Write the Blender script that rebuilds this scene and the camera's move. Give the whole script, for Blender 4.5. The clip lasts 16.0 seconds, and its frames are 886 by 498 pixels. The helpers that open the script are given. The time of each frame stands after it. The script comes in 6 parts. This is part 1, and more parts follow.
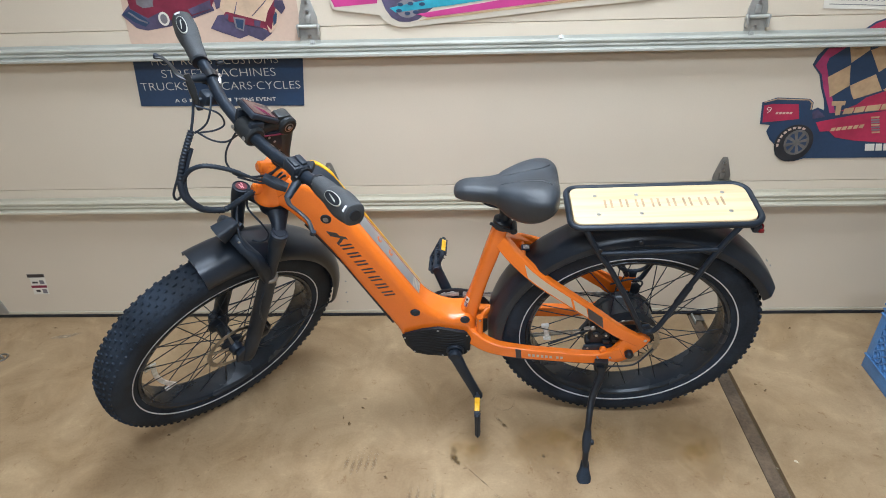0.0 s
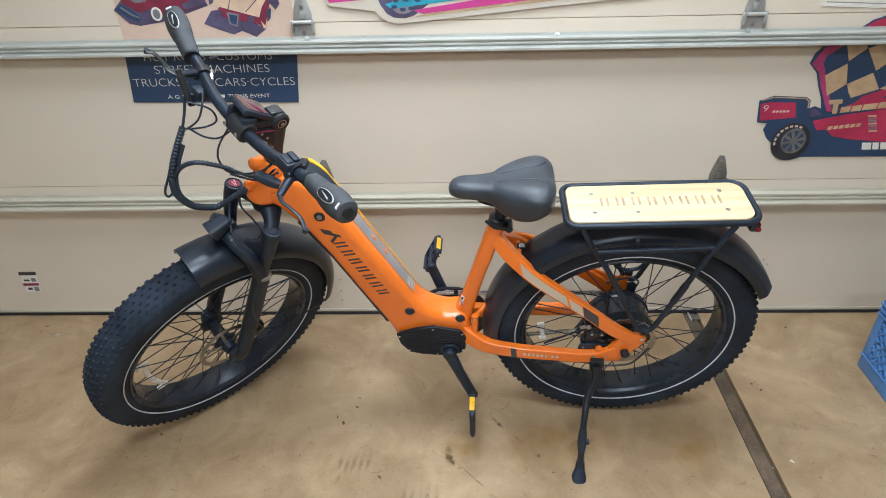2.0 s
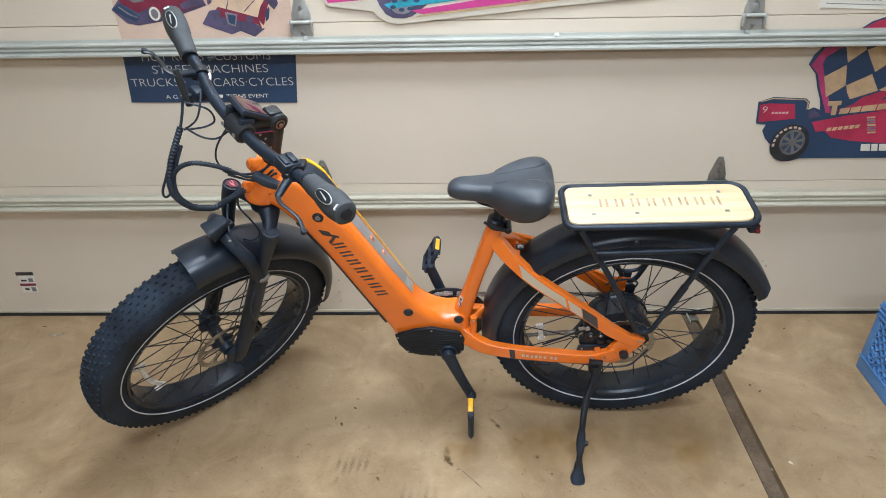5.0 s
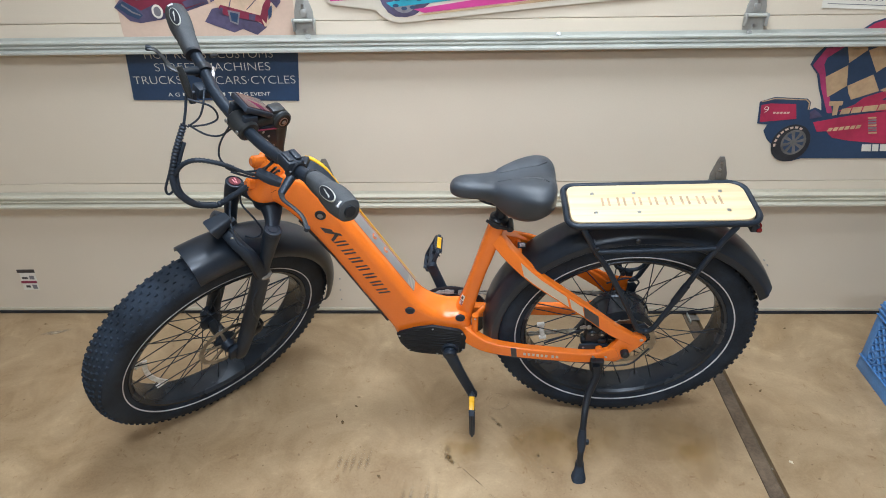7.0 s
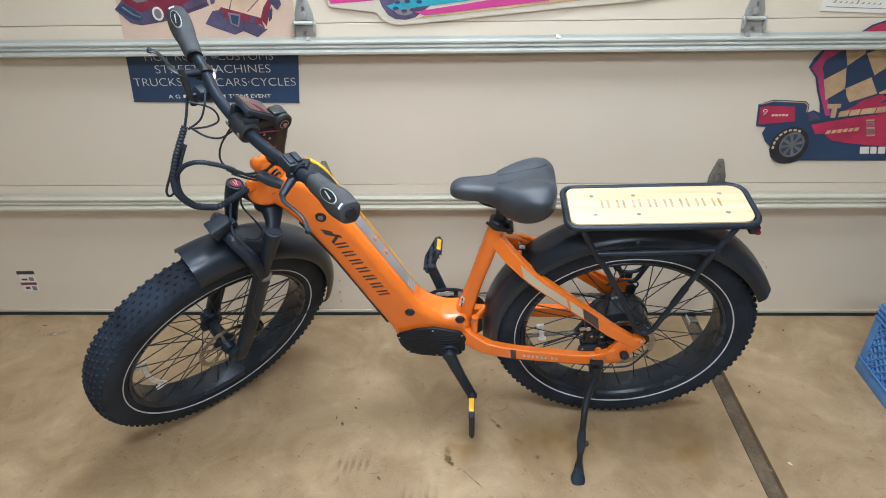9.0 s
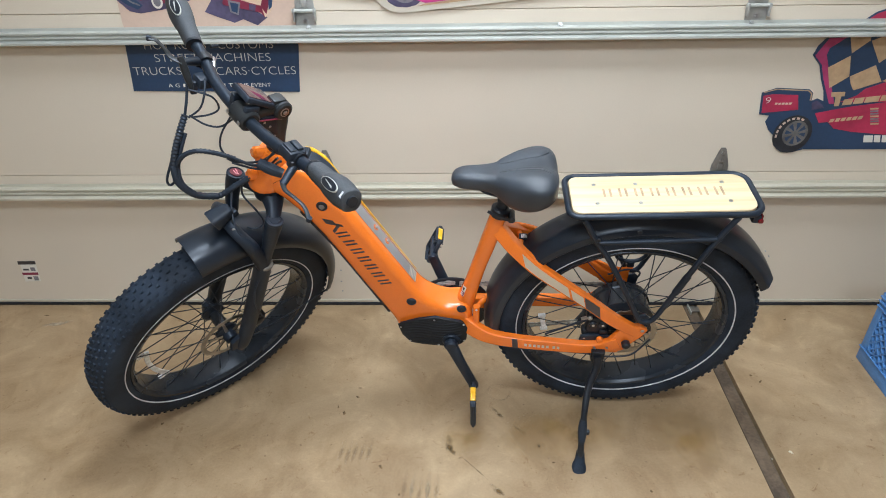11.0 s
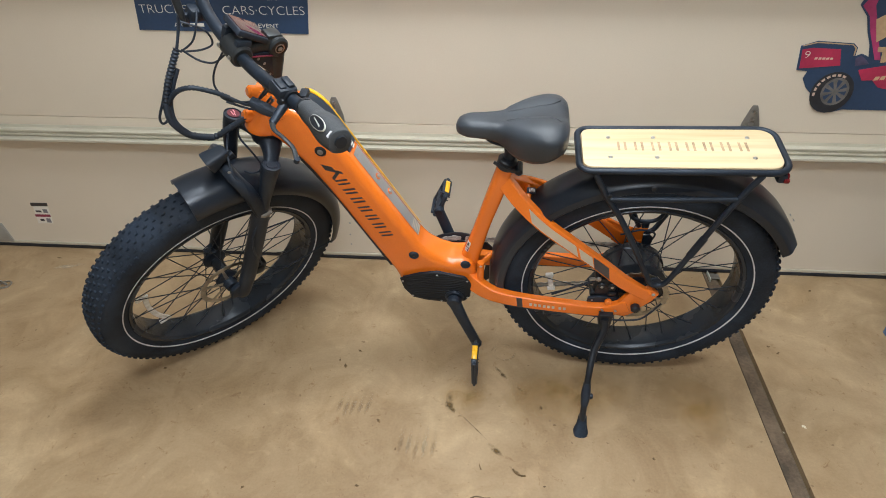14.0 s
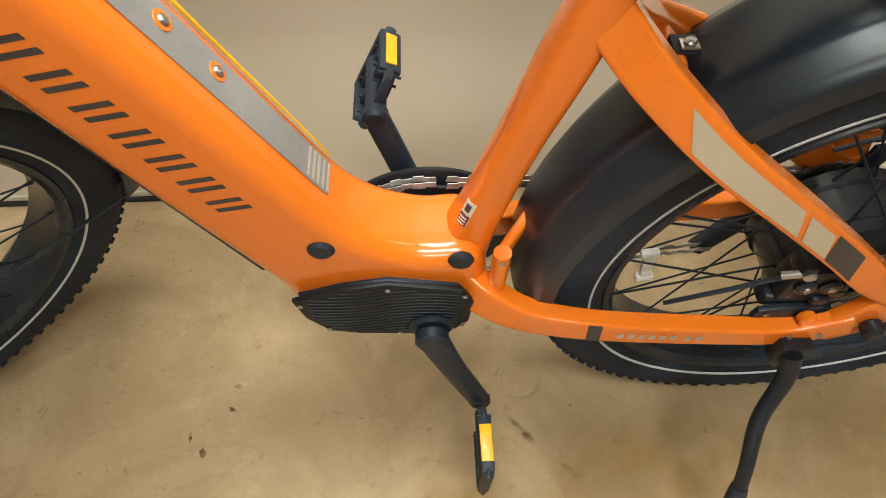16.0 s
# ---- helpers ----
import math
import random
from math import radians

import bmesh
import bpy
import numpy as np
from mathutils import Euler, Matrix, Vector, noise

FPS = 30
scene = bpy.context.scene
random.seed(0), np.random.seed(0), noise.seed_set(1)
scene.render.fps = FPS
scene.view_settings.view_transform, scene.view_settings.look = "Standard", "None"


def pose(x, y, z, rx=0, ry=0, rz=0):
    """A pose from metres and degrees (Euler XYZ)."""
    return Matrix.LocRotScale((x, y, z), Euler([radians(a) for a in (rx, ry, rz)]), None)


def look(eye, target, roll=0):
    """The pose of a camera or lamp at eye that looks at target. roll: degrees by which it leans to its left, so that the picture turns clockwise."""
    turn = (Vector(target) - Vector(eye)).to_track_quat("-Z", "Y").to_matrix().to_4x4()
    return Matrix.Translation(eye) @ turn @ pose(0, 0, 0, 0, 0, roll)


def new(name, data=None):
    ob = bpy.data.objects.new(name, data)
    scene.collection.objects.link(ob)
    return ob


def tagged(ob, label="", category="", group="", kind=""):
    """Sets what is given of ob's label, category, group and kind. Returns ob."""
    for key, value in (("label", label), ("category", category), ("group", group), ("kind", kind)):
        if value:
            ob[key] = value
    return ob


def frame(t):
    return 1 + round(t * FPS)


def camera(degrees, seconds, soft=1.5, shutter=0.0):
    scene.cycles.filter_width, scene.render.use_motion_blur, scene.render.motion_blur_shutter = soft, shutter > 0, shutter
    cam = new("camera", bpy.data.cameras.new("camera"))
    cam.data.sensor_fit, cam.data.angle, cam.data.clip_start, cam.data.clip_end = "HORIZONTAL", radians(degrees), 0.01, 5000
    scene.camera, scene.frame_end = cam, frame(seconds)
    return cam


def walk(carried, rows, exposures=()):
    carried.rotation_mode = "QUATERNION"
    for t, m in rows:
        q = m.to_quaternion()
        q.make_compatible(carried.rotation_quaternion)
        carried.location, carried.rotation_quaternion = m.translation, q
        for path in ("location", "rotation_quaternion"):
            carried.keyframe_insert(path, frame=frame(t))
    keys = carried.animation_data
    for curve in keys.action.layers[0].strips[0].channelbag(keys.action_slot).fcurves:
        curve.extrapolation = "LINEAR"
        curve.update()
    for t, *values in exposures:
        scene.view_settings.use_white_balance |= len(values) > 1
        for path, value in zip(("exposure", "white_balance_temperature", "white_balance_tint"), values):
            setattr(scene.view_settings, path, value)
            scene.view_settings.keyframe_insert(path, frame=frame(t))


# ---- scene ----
cam = camera(72.8, 16.0, 0.95)
PATH = [
    (0, (-0.241, 0.136, 1.418), (-0.312, 1.863, 0.412), -1.7),
    (0.5, (-0.238, 0.138, 1.416), (-0.312, 1.867, 0.413), -1.7),
    (1, (-0.242, 0.146, 1.417), (-0.307, 1.868, 0.403), -1.5),
    (1.5, (-0.24, 0.147, 1.411), (-0.303, 1.871, 0.399), -1.4),
    (2, (-0.237, 0.147, 1.411), (-0.297, 1.872, 0.4), -1.4),
    (2.5, (-0.24, 0.146, 1.408), (-0.293, 1.873, 0.401), -1.3),
    (3, (-0.234, 0.15, 1.412), (-0.293, 1.875, 0.402), -1.6),
    (3.5, (-0.233, 0.153, 1.413), (-0.287, 1.877, 0.401), -1.6),
    (4, (-0.234, 0.154, 1.412), (-0.285, 1.878, 0.4), -1.4),
    (6.5, (-0.243, 0.147, 1.41), (-0.301, 1.873, 0.402), -1.1),
    (7, (-0.244, 0.147, 1.408), (-0.297, 1.872, 0.398), -1.0),
    (7.5, (-0.244, 0.15, 1.409), (-0.298, 1.876, 0.401), -1.0),
    (8, (-0.248, 0.147, 1.41), (-0.295, 1.874, 0.402), -0.9),
    (8.5, (-0.243, 0.148, 1.41), (-0.298, 1.876, 0.404), -1.0),
    (9, (-0.247, 0.144, 1.411), (-0.296, 1.872, 0.405), -0.9),
    (11.5, (-0.248, 0.145, 1.403), (-0.303, 1.855, 0.368), -1.1),
    (12, (-0.246, 0.143, 1.401), (-0.302, 1.858, 0.374), -1.2),
    (12.5, (-0.241, 0.139, 1.403), (-0.302, 1.859, 0.384), -1.0),
    (13, (-0.2386, 0.1428, 1.4043), (-0.3061, 1.8564, 0.3753), -0.63),
    (13.5, (-0.2091, 0.1366, 1.3937), (-0.3011, 1.8451, 0.3580), -0.37),
    (14, (-0.1927, 0.1858, 1.3532), (-0.3297, 1.8257, 0.2165), -0.61),
    (14.2, (-0.2357, 0.2428, 1.3069), (-0.3259, 1.8298, 0.0932), -0.25),
    (14.5, (-0.2601, 0.3925, 1.2340), (-0.2390, 1.9333, -0.0410), 1.94),
    (14.8, (-0.2874, 0.5487, 1.2119), (-0.1730, 2.0182, -0.1400), 3.18),
    (15, (-0.2672, 0.6079, 1.1423), (-0.1572, 2.0765, -0.2109), 2.08),
    (15.2, (-0.2552, 0.7037, 1.0930), (-0.2352, 2.1544, -0.2836), 0.04),
    (15.5, (-0.2789, 0.8387, 1.0142), (-0.2587, 2.2665, -0.3861), 0.23),
    (15.8, (-0.2856, 0.9830, 0.9131), (-0.1724, 2.3840, -0.5097), 2.96),
    (16, (-0.3000, 1.0670, 0.8624), (-0.1630, 2.4323, -0.5927), 1.64),
]
EXPOSURES = [(0, -0.20, 5230, 7), (13.3, -0.20, 5230, 7), (14.1, -0.33, 5650, 7), (14.5, -0.12, 6050, 6), (15.0, 0.04, 6600, 5), (15.5, 0.02, 6800, 5), (16, -0.06, 6150, 3)]
walk(cam, [(t, look(eye, target, roll)) for t, eye, target, roll in PATH], EXPOSURES)

# ---- world and lights ----
world = bpy.data.worlds.new("world")
scene.world = world
world.use_nodes = True
wbg = world.node_tree.nodes["Background"]
wbg.inputs["Color"].default_value = (0.75, 0.85, 1.0, 1)
wbg.inputs["Strength"].default_value = 0.25


def area(name, x, y, z, sx, sy, watts, colour, rx=0, ry=0, rz=0):
    d = bpy.data.lights.new(name, "AREA")
    d.shape, d.size, d.size_y, d.energy, d.color = "RECTANGLE", sx, sy, watts, colour
    ob = new(name, d)
    ob.matrix_world = pose(x, y, z, rx, ry, rz)
    return ob


# Assumed lamps, all out of view; three in a row soften the shadows.
LAMPS = [(-0.20, 1.40, 2.56, 34), (-0.20, 0.15, 2.56, 42), (-0.28, -1.9, 2.56, 52)]   # x, y, z, watts
for lx, ly, lz, watts in LAMPS:
    area("added_lamp_light", lx, ly, lz - 0.03, 1.16, 0.58, watts, (1.0, 0.955, 0.885))


# ---- materials ----
def mat(name, colour, rough=0.5, metal=0.0, vary=0.12, scale=6.0, fine=90.0, bump=0.05, coat=0.0, dark=None, dist=0.002, spec=0.5):
    """Principled surface, varied at two scales, with fine relief."""
    m = bpy.data.materials.new(name)
    m.use_nodes = True
    nt = m.node_tree
    N, K = nt.nodes, nt.links.new
    b = N["Principled BSDF"]
    b.inputs["Metallic"].default_value = metal
    b.inputs["Coat Weight"].default_value = coat
    b.inputs["Specular IOR Level"].default_value = spec
    b.inputs["Coat Roughness"].default_value = 0.06
    tc = N.new("ShaderNodeTexCoord")
    big, small = N.new("ShaderNodeTexNoise"), N.new("ShaderNodeTexNoise")
    big.inputs["Scale"].default_value, small.inputs["Scale"].default_value = scale, fine
    big.inputs["Detail"].default_value, small.inputs["Detail"].default_value = 4, 3
    K(tc.outputs["Object"], big.inputs["Vector"]), K(tc.outputs["Object"], small.inputs["Vector"])
    mix = N.new("ShaderNodeMix")
    mix.data_type = "RGBA"
    d = dark or [c * (1 - 2 * vary) for c in colour]
    mix.inputs["A"].default_value = (*d, 1)
    mix.inputs["B"].default_value = (*[min(1, c * (1 + vary)) for c in colour], 1)
    ramp = N.new("ShaderNodeMapRange")
    ramp.inputs["From Min"].default_value, ramp.inputs["From Max"].default_value = 0.3, 0.7
    add = N.new("ShaderNodeMath")
    add.operation = "MULTIPLY_ADD"
    K(small.outputs["Fac"], add.inputs[0])
    add.inputs[1].default_value, add.inputs[2].default_value = 0.35, -0.17
    add2 = N.new("ShaderNodeMath")
    K(big.outputs["Fac"], add2.inputs[0]), K(add.outputs[0], add2.inputs[1])
    K(add2.outputs[0], ramp.inputs["Value"])
    K(ramp.outputs[0], mix.inputs["Factor"])
    K(mix.outputs["Result"], b.inputs["Base Color"])
    rr = N.new("ShaderNodeMapRange")
    rr.inputs["To Min"].default_value, rr.inputs["To Max"].default_value = max(0.02, rough - 0.08), min(1, rough + 0.08)
    K(big.outputs["Fac"], rr.inputs["Value"]), K(rr.outputs[0], b.inputs["Roughness"])
    if bump:
        bp = N.new("ShaderNodeBump")
        bp.inputs["Strength"].default_value, bp.inputs["Distance"].default_value = bump, dist
        K(small.outputs["Fac"], bp.inputs["Height"]), K(bp.outputs["Normal"], b.inputs["Normal"])
    return m


ORANGE = mat("orange_paint", (0.88, 0.204, 0.010), 0.25, 0.0, 0.05, 3, 300, 0.015, coat=0.6)
COVERM = mat("ribbed_black_plastic", (0.009, 0.011, 0.015), 0.5, 0.0, 0.2, 8, 300, 0.1, spec=0.3)
BLACK = mat("black_paint", (0.014, 0.017, 0.023), 0.38, 0.0, 0.2, 8, 200, 0.05, spec=0.4)
# Satin, plastic, rubber and fender blacks include a bluish lift imitating lens haze.
SATIN = mat("satin_black_metal", (0.0216, 0.0300, 0.0456), 0.42, 0.3, 0.2, 8, 250, 0.05, spec=0.4)
PLASTIC = mat("black_plastic", (0.0228, 0.0312, 0.0468), 0.5, 0.0, 0.2, 8, 400, 0.15, spec=0.35)
RUBBER = mat("tyre_rubber", (0.0204, 0.0288, 0.0444), 0.72, 0.0, 0.3, 10, 250, 0.3, spec=0.25)
LEVERM = mat("grey_lever_metal", (0.042, 0.046, 0.050), 0.40, 0.5, 0.15, 20, 250, 0.05)
GRIPRUB = mat("grip_rubber", (0.055, 0.060, 0.067), 0.6, 0.0, 0.2, 12, 500, 0.3, spec=0.35)
FENDER = mat("black_fender_metal", (0.0205, 0.0270, 0.0395), 0.31, 0.2, 0.2, 5, 300, 0.05, spec=0.5)
VINYL = mat("saddle_vinyl", (0.046, 0.054, 0.066), 0.36, 0.0, 0.15, 14, 700, 0.25, spec=0.4)
STEEL = mat("bright_steel", (0.55, 0.55, 0.56), 0.30, 1.0, 0.15, 12, 200, 0.05)
DISC = mat("brake_disc_steel", (0.42, 0.40, 0.36), 0.35, 1.0, 0.2, 20, 300, 0.08)
CHAIN = mat("chain_steel", (0.62, 0.61, 0.58), 0.34, 0.45, 0.3, 50, 300, 0.1)
HUB = mat("motor_hub_grey", (0.030, 0.036, 0.046), 0.24, 0.4, 0.2, 10, 200, 0.05)
STRIPE = mat("reflective_stripe", (0.62, 0.62, 0.66), 0.45, 0.0, 0.06, 10, 100, 0.02)
CLEAR = mat("clear_reflector", (0.92, 0.91, 0.86), 0.2, 0.0, 0.15, 60, 300, 0.3)
YELLOW = mat("yellow_reflector_and_highlight", (0.85, 0.47, 0.015), 0.28, 0.0, 0.06, 20, 400, 0.15)
LENSGREY = mat("smoky_lens", (0.16, 0.165, 0.17), 0.15, 0.0, 0.1, 30, 200, 0.05)
REDLENS = mat("red_lens", (0.16, 0.010, 0.014), 0.2, 0.0, 0.1, 30, 200, 0.05)
PINKP = mat("pink_print", (0.62, 0.25, 0.28), 0.5, 0.0, 0.1, 30, 200, 0.02)
REDPRINT = mat("red_print", (0.12, 0.014, 0.024), 0.5, 0.0, 0.1, 30, 200, 0.02)
GREYSTRIP = mat("grey_reflective_strip", (0.36, 0.355, 0.36), 0.30, 0.35, 0.10, 12, 200, 0.02)
RIMM = mat("black_rim_paint", (0.0240, 0.0312, 0.0432), 0.26, 0.2, 0.2, 8, 250, 0.04, spec=0.5)
GREY = mat("grey_decal", (0.21, 0.195, 0.185), 0.4, 0.2, 0.15, 15, 300, 0.03)
SILVERDEC = mat("silver_decal", (0.64, 0.57, 0.46), 0.32, 0.4, 0.05, 9, 200, 0.02)
DARKDEC = mat("dark_decal", (0.06, 0.05, 0.05), 0.5, 0.0, 0.15, 15, 300, 0.02)
SCREEN = mat("dark_glass", (0.05, 0.012, 0.016), 0.08, 0.0, 0.1, 10, 100, 0.0, coat=0.5)
GALV = mat("galvanised_steel", (0.535, 0.545, 0.50), 0.34, 0.25, 0.05, 9, 160, 0.04)
GALVDULL = mat("dull_galvanised_steel", (0.42, 0.42, 0.40), 0.40, 0.5, 0.10, 14, 160, 0.06)
DARKSTEEL = mat("dark_dull_steel", (0.24, 0.225, 0.20), 0.48, 0.5, 0.15, 14, 160, 0.08)
SEAL = mat("rubber_door_seal", (0.02, 0.022, 0.03), 0.6, 0.0, 0.3, 10, 100, 0.1)
DOORM = mat("cream_door_panel", (0.666, 0.588, 0.470), 0.55, 0.0, 0.025, 1.2, 220, 0.10, dist=0.001)
STRUTM = mat("cream_strut_paint", (0.60, 0.57, 0.465), 0.40, 0.15, 0.06, 3, 150, 0.04)
# Assumed tone for walls out of view, dark so less light bounces in.
WALLM = mat("dimmed_wall_paint", (0.36, 0.33, 0.28), 0.8, 0.0, 0.05, 2, 120, 0.12)
CEILM = mat("ceiling_paint", (0.76, 0.74, 0.68), 0.9, 0.0, 0.04, 2, 120, 0.12)
CRATEM = mat("blue_crate_plastic", (0.10, 0.235, 0.52), 0.42, 0.0, 0.14, 8, 120, 0.12)
JOINTM = mat("old_wood_joint", (0.155, 0.112, 0.072), 0.85, 0.0, 0.3, 7, 120, 0.4)
DIRTM = mat("dry_dirt", (0.17, 0.11, 0.05), 0.95, 0.0, 0.3, 60, 300, 0.4)
CHIPM = mat("white_chip", (0.75, 0.68, 0.52), 0.8, 0.0, 0.1, 60, 300, 0.2)
PAPER = mat("cream_paper", (0.72, 0.66, 0.55), 0.6, 0.0, 0.03, 3, 100, 0.02)
WHITEP = mat("white_paper", (0.74, 0.71, 0.63), 0.6, 0.0, 0.03, 8, 100, 0.02)
TANP = mat("tan_poster", (0.60, 0.45, 0.35), 0.5, 0.0, 0.05, 4, 100, 0.02)
NAVYP = mat("navy_print", (0.028, 0.055, 0.115), 0.45, 0.0, 0.10, 4, 100, 0.02)
PURPLEP = mat("purple_print", (0.085, 0.072, 0.135), 0.5, 0.0, 0.2, 14, 90, 0.02)
MAROONP = mat("maroon_print", (0.20, 0.025, 0.055), 0.45, 0.0, 0.15, 12, 90, 0.02)
DUSKYP = mat("dusky_pink_print", (0.36, 0.042, 0.135), 0.45, 0.0, 0.15, 10, 90, 0.02)
MAGENTAP = mat("magenta_print", (0.50, 0.05, 0.24), 0.45, 0.0, 0.08, 8, 90, 0.02)
TEALP = mat("teal_print", (0.06, 0.36, 0.48), 0.45, 0.0, 0.15, 14, 90, 0.02)
REDP = mat("crimson_print", (0.42, 0.030, 0.085), 0.45, 0.0, 0.12, 9, 90, 0.02)
TANCAR = mat("pale_tan_print", (0.62, 0.46, 0.32), 0.5, 0.0, 0.10, 16, 90, 0.02)
TANCHK = mat("tan_check_print", (0.50, 0.35, 0.20), 0.45, 0.0, 0.12, 18, 90, 0.02)
GREYP = mat("grey_print", (0.21, 0.20, 0.22), 0.45, 0.0, 0.15, 30, 90, 0.02)
LAMPM = mat("lamp_housing", (0.75, 0.75, 0.72), 0.5, 0.0, 0.03, 5, 100, 0.02)

GLOW = bpy.data.materials.new("lamp_diffuser")
GLOW.use_nodes = True
GLOW.node_tree.nodes["Principled BSDF"].inputs["Emission Color"].default_value = (1.0, 0.94, 0.82, 1)
GLOW.node_tree.nodes["Principled BSDF"].inputs["Emission Strength"].default_value = 6.0


def wood_material():
    m = mat("pale_wood", (0.80, 0.62, 0.36), 0.45, 0.0, 0.08, 4, 200, 0.05)
    nt = m.node_tree
    N, K = nt.nodes, nt.links.new
    tc = N.new("ShaderNodeTexCoord")
    mp = N.new("ShaderNodeMapping")
    mp.inputs["Scale"].default_value = (2.0, 46.0, 2.0)
    gr = N.new("ShaderNodeTexNoise")
    gr.inputs["Scale"].default_value, gr.inputs["Detail"].default_value = 1.0, 5
    K(tc.outputs["Object"], mp.inputs["Vector"]), K(mp.outputs[0], gr.inputs["Vector"])
    cr = N.new("ShaderNodeValToRGB")
    cr.color_ramp.elements[0].position, cr.color_ramp.elements[0].color = 0.28, (0.56, 0.41, 0.22, 1)
    cr.color_ramp.elements[1].position, cr.color_ramp.elements[1].color = 0.60, (0.76, 0.61, 0.38, 1)
    K(gr.outputs["Fac"], cr.inputs[0]), K(cr.outputs[0], N["Principled BSDF"].inputs["Base Color"])
    return m


WOOD = wood_material()
WOODBURN = mat("burnt_engraving", (0.46, 0.32, 0.19), 0.7, 0.0, 0.2, 60, 300, 0.1)


def concrete_material():
    m = bpy.data.materials.new("stained_concrete")
    m.use_nodes = True
    nt = m.node_tree
    N, K = nt.nodes, nt.links.new
    b = N["Principled BSDF"]
    tc = N.new("ShaderNodeTexCoord")

    def noise_at(scale, detail, rough=0.6, distort=0.0):
        n = N.new("ShaderNodeTexNoise")
        n.inputs["Scale"].default_value, n.inputs["Detail"].default_value = scale, detail
        n.inputs["Roughness"].default_value, n.inputs["Distortion"].default_value = rough, distort
        K(tc.outputs["Object"], n.inputs["Vector"])
        return n.outputs["Fac"]

    def ramp(fac, p0, c0, p1, c1):
        r = N.new("ShaderNodeValToRGB")
        r.color_ramp.elements[0].position, r.color_ramp.elements[0].color = p0, (*c0, 1)
        r.color_ramp.elements[1].position, r.color_ramp.elements[1].color = p1, (*c1, 1)
        K(fac, r.inputs[0])
        return r.outputs[0]

    def mixed(kind, fac, a, c):
        x = N.new("ShaderNodeMix")
        x.data_type, x.blend_type = "RGBA", kind
        x.inputs["Factor"].default_value = fac
        K(a, x.inputs["A"]), K(c, x.inputs["B"])
        return x.outputs["Result"]

    base = ramp(noise_at(1.6, 5, 0.6, 0.4), 0.30, (0.326, 0.224, 0.120), 0.72, (0.442, 0.328, 0.190))
    blot = ramp(noise_at(4.2, 6, 0.62, 1.2), 0.32, (0.68, 0.62, 0.53), 0.58, (1, 1, 1))
    pale = ramp(noise_at(3.1, 4, 0.6, 1.5), 0.50, (1, 1, 1), 0.70, (1.30, 1.33, 1.36))
    grain = ramp(noise_at(140, 4, 0.7), 0.25, (0.80, 0.80, 0.80), 0.70, (1.08, 1.08, 1.08))
    specks = ramp(noise_at(55, 2, 0.5), 0.24, (0.45, 0.40, 0.35), 0.30, (1, 1, 1))
    flecks = ramp(noise_at(24, 5, 0.75, 0.6), 0.30, (0.62, 0.50, 0.36), 0.40, (1, 1, 1))
    worn = ramp(noise_at(13, 6, 0.7, 2.0), 0.58, (1, 1, 1), 0.72, (1.22, 1.25, 1.28))
    base = mixed("MULTIPLY", 0.7, base, flecks)
    base = mixed("MULTIPLY", 0.7, base, worn)
    col = mixed("MULTIPLY", 0.75, base, blot)
    col = mixed("MULTIPLY", 0.8, col, pale)
    col = mixed("MULTIPLY", 0.6, col, grain)
    col = mixed("MULTIPLY", 0.6, col, specks)
    K(col, b.inputs["Base Color"])
    rr = N.new("ShaderNodeMapRange")
    rr.inputs["To Min"].default_value, rr.inputs["To Max"].default_value = 0.40, 0.72
    K(noise_at(4.2, 5), rr.inputs["Value"]), K(rr.outputs[0], b.inputs["Roughness"])
    bp = N.new("ShaderNodeBump")
    bp.inputs["Strength"].default_value, bp.inputs["Distance"].default_value = 0.25, 0.002
    K(noise_at(110, 5, 0.7), bp.inputs["Height"]), K(bp.outputs["Normal"], b.inputs["Normal"])
    return m


CONCRETE = concrete_material()


def stain_material(name, colour, strength, grain=40.0):
    """A smear that soaks into the floor and fades to its rim."""
    m = bpy.data.materials.new(name)
    m.use_nodes = True
    nt = m.node_tree
    N, K = nt.nodes, nt.links.new
    b = N["Principled BSDF"]
    b.inputs["Base Color"].default_value = (*colour, 1)
    b.inputs["Roughness"].default_value = 0.8
    tc = N.new("ShaderNodeTexCoord")
    mp = N.new("ShaderNodeMapping")
    mp.inputs["Location"].default_value = (-1, -1, 0)
    mp.inputs["Scale"].default_value = (2, 2, 0)
    gr = N.new("ShaderNodeTexGradient")
    gr.gradient_type = "SPHERICAL"
    K(tc.outputs["Generated"], mp.inputs["Vector"]), K(mp.outputs[0], gr.inputs["Vector"])
    n = N.new("ShaderNodeTexNoise")
    n.inputs["Scale"].default_value, n.inputs["Detail"].default_value = grain, 4
    K(tc.outputs["Object"], n.inputs["Vector"])
    a = N.new("ShaderNodeMapRange")
    a.inputs["From Min"].default_value, a.inputs["From Max"].default_value = 0.35, 0.62
    K(n.outputs["Fac"], a.inputs["Value"])
    p = N.new("ShaderNodeMath")
    p.operation = "MULTIPLY"
    K(gr.outputs["Fac"], p.inputs[0]), K(a.outputs[0], p.inputs[1])
    q = N.new("ShaderNodeMath")
    q.operation, q.use_clamp = "MULTIPLY", True
    q.inputs[1].default_value = strength
    K(p.outputs[0], q.inputs[0])
    K(q.outputs[0], b.inputs["Alpha"])
    return m


STAINBROWN = stain_material("brown_stain", (0.145, 0.088, 0.026), 1.15)
STAINDARK = stain_material("dark_smear", (0.24, 0.155, 0.07), 0.50, 9)
STAINLIGHT = stain_material("dry_pale_smear", (0.47, 0.37, 0.23), 0.9, 9)
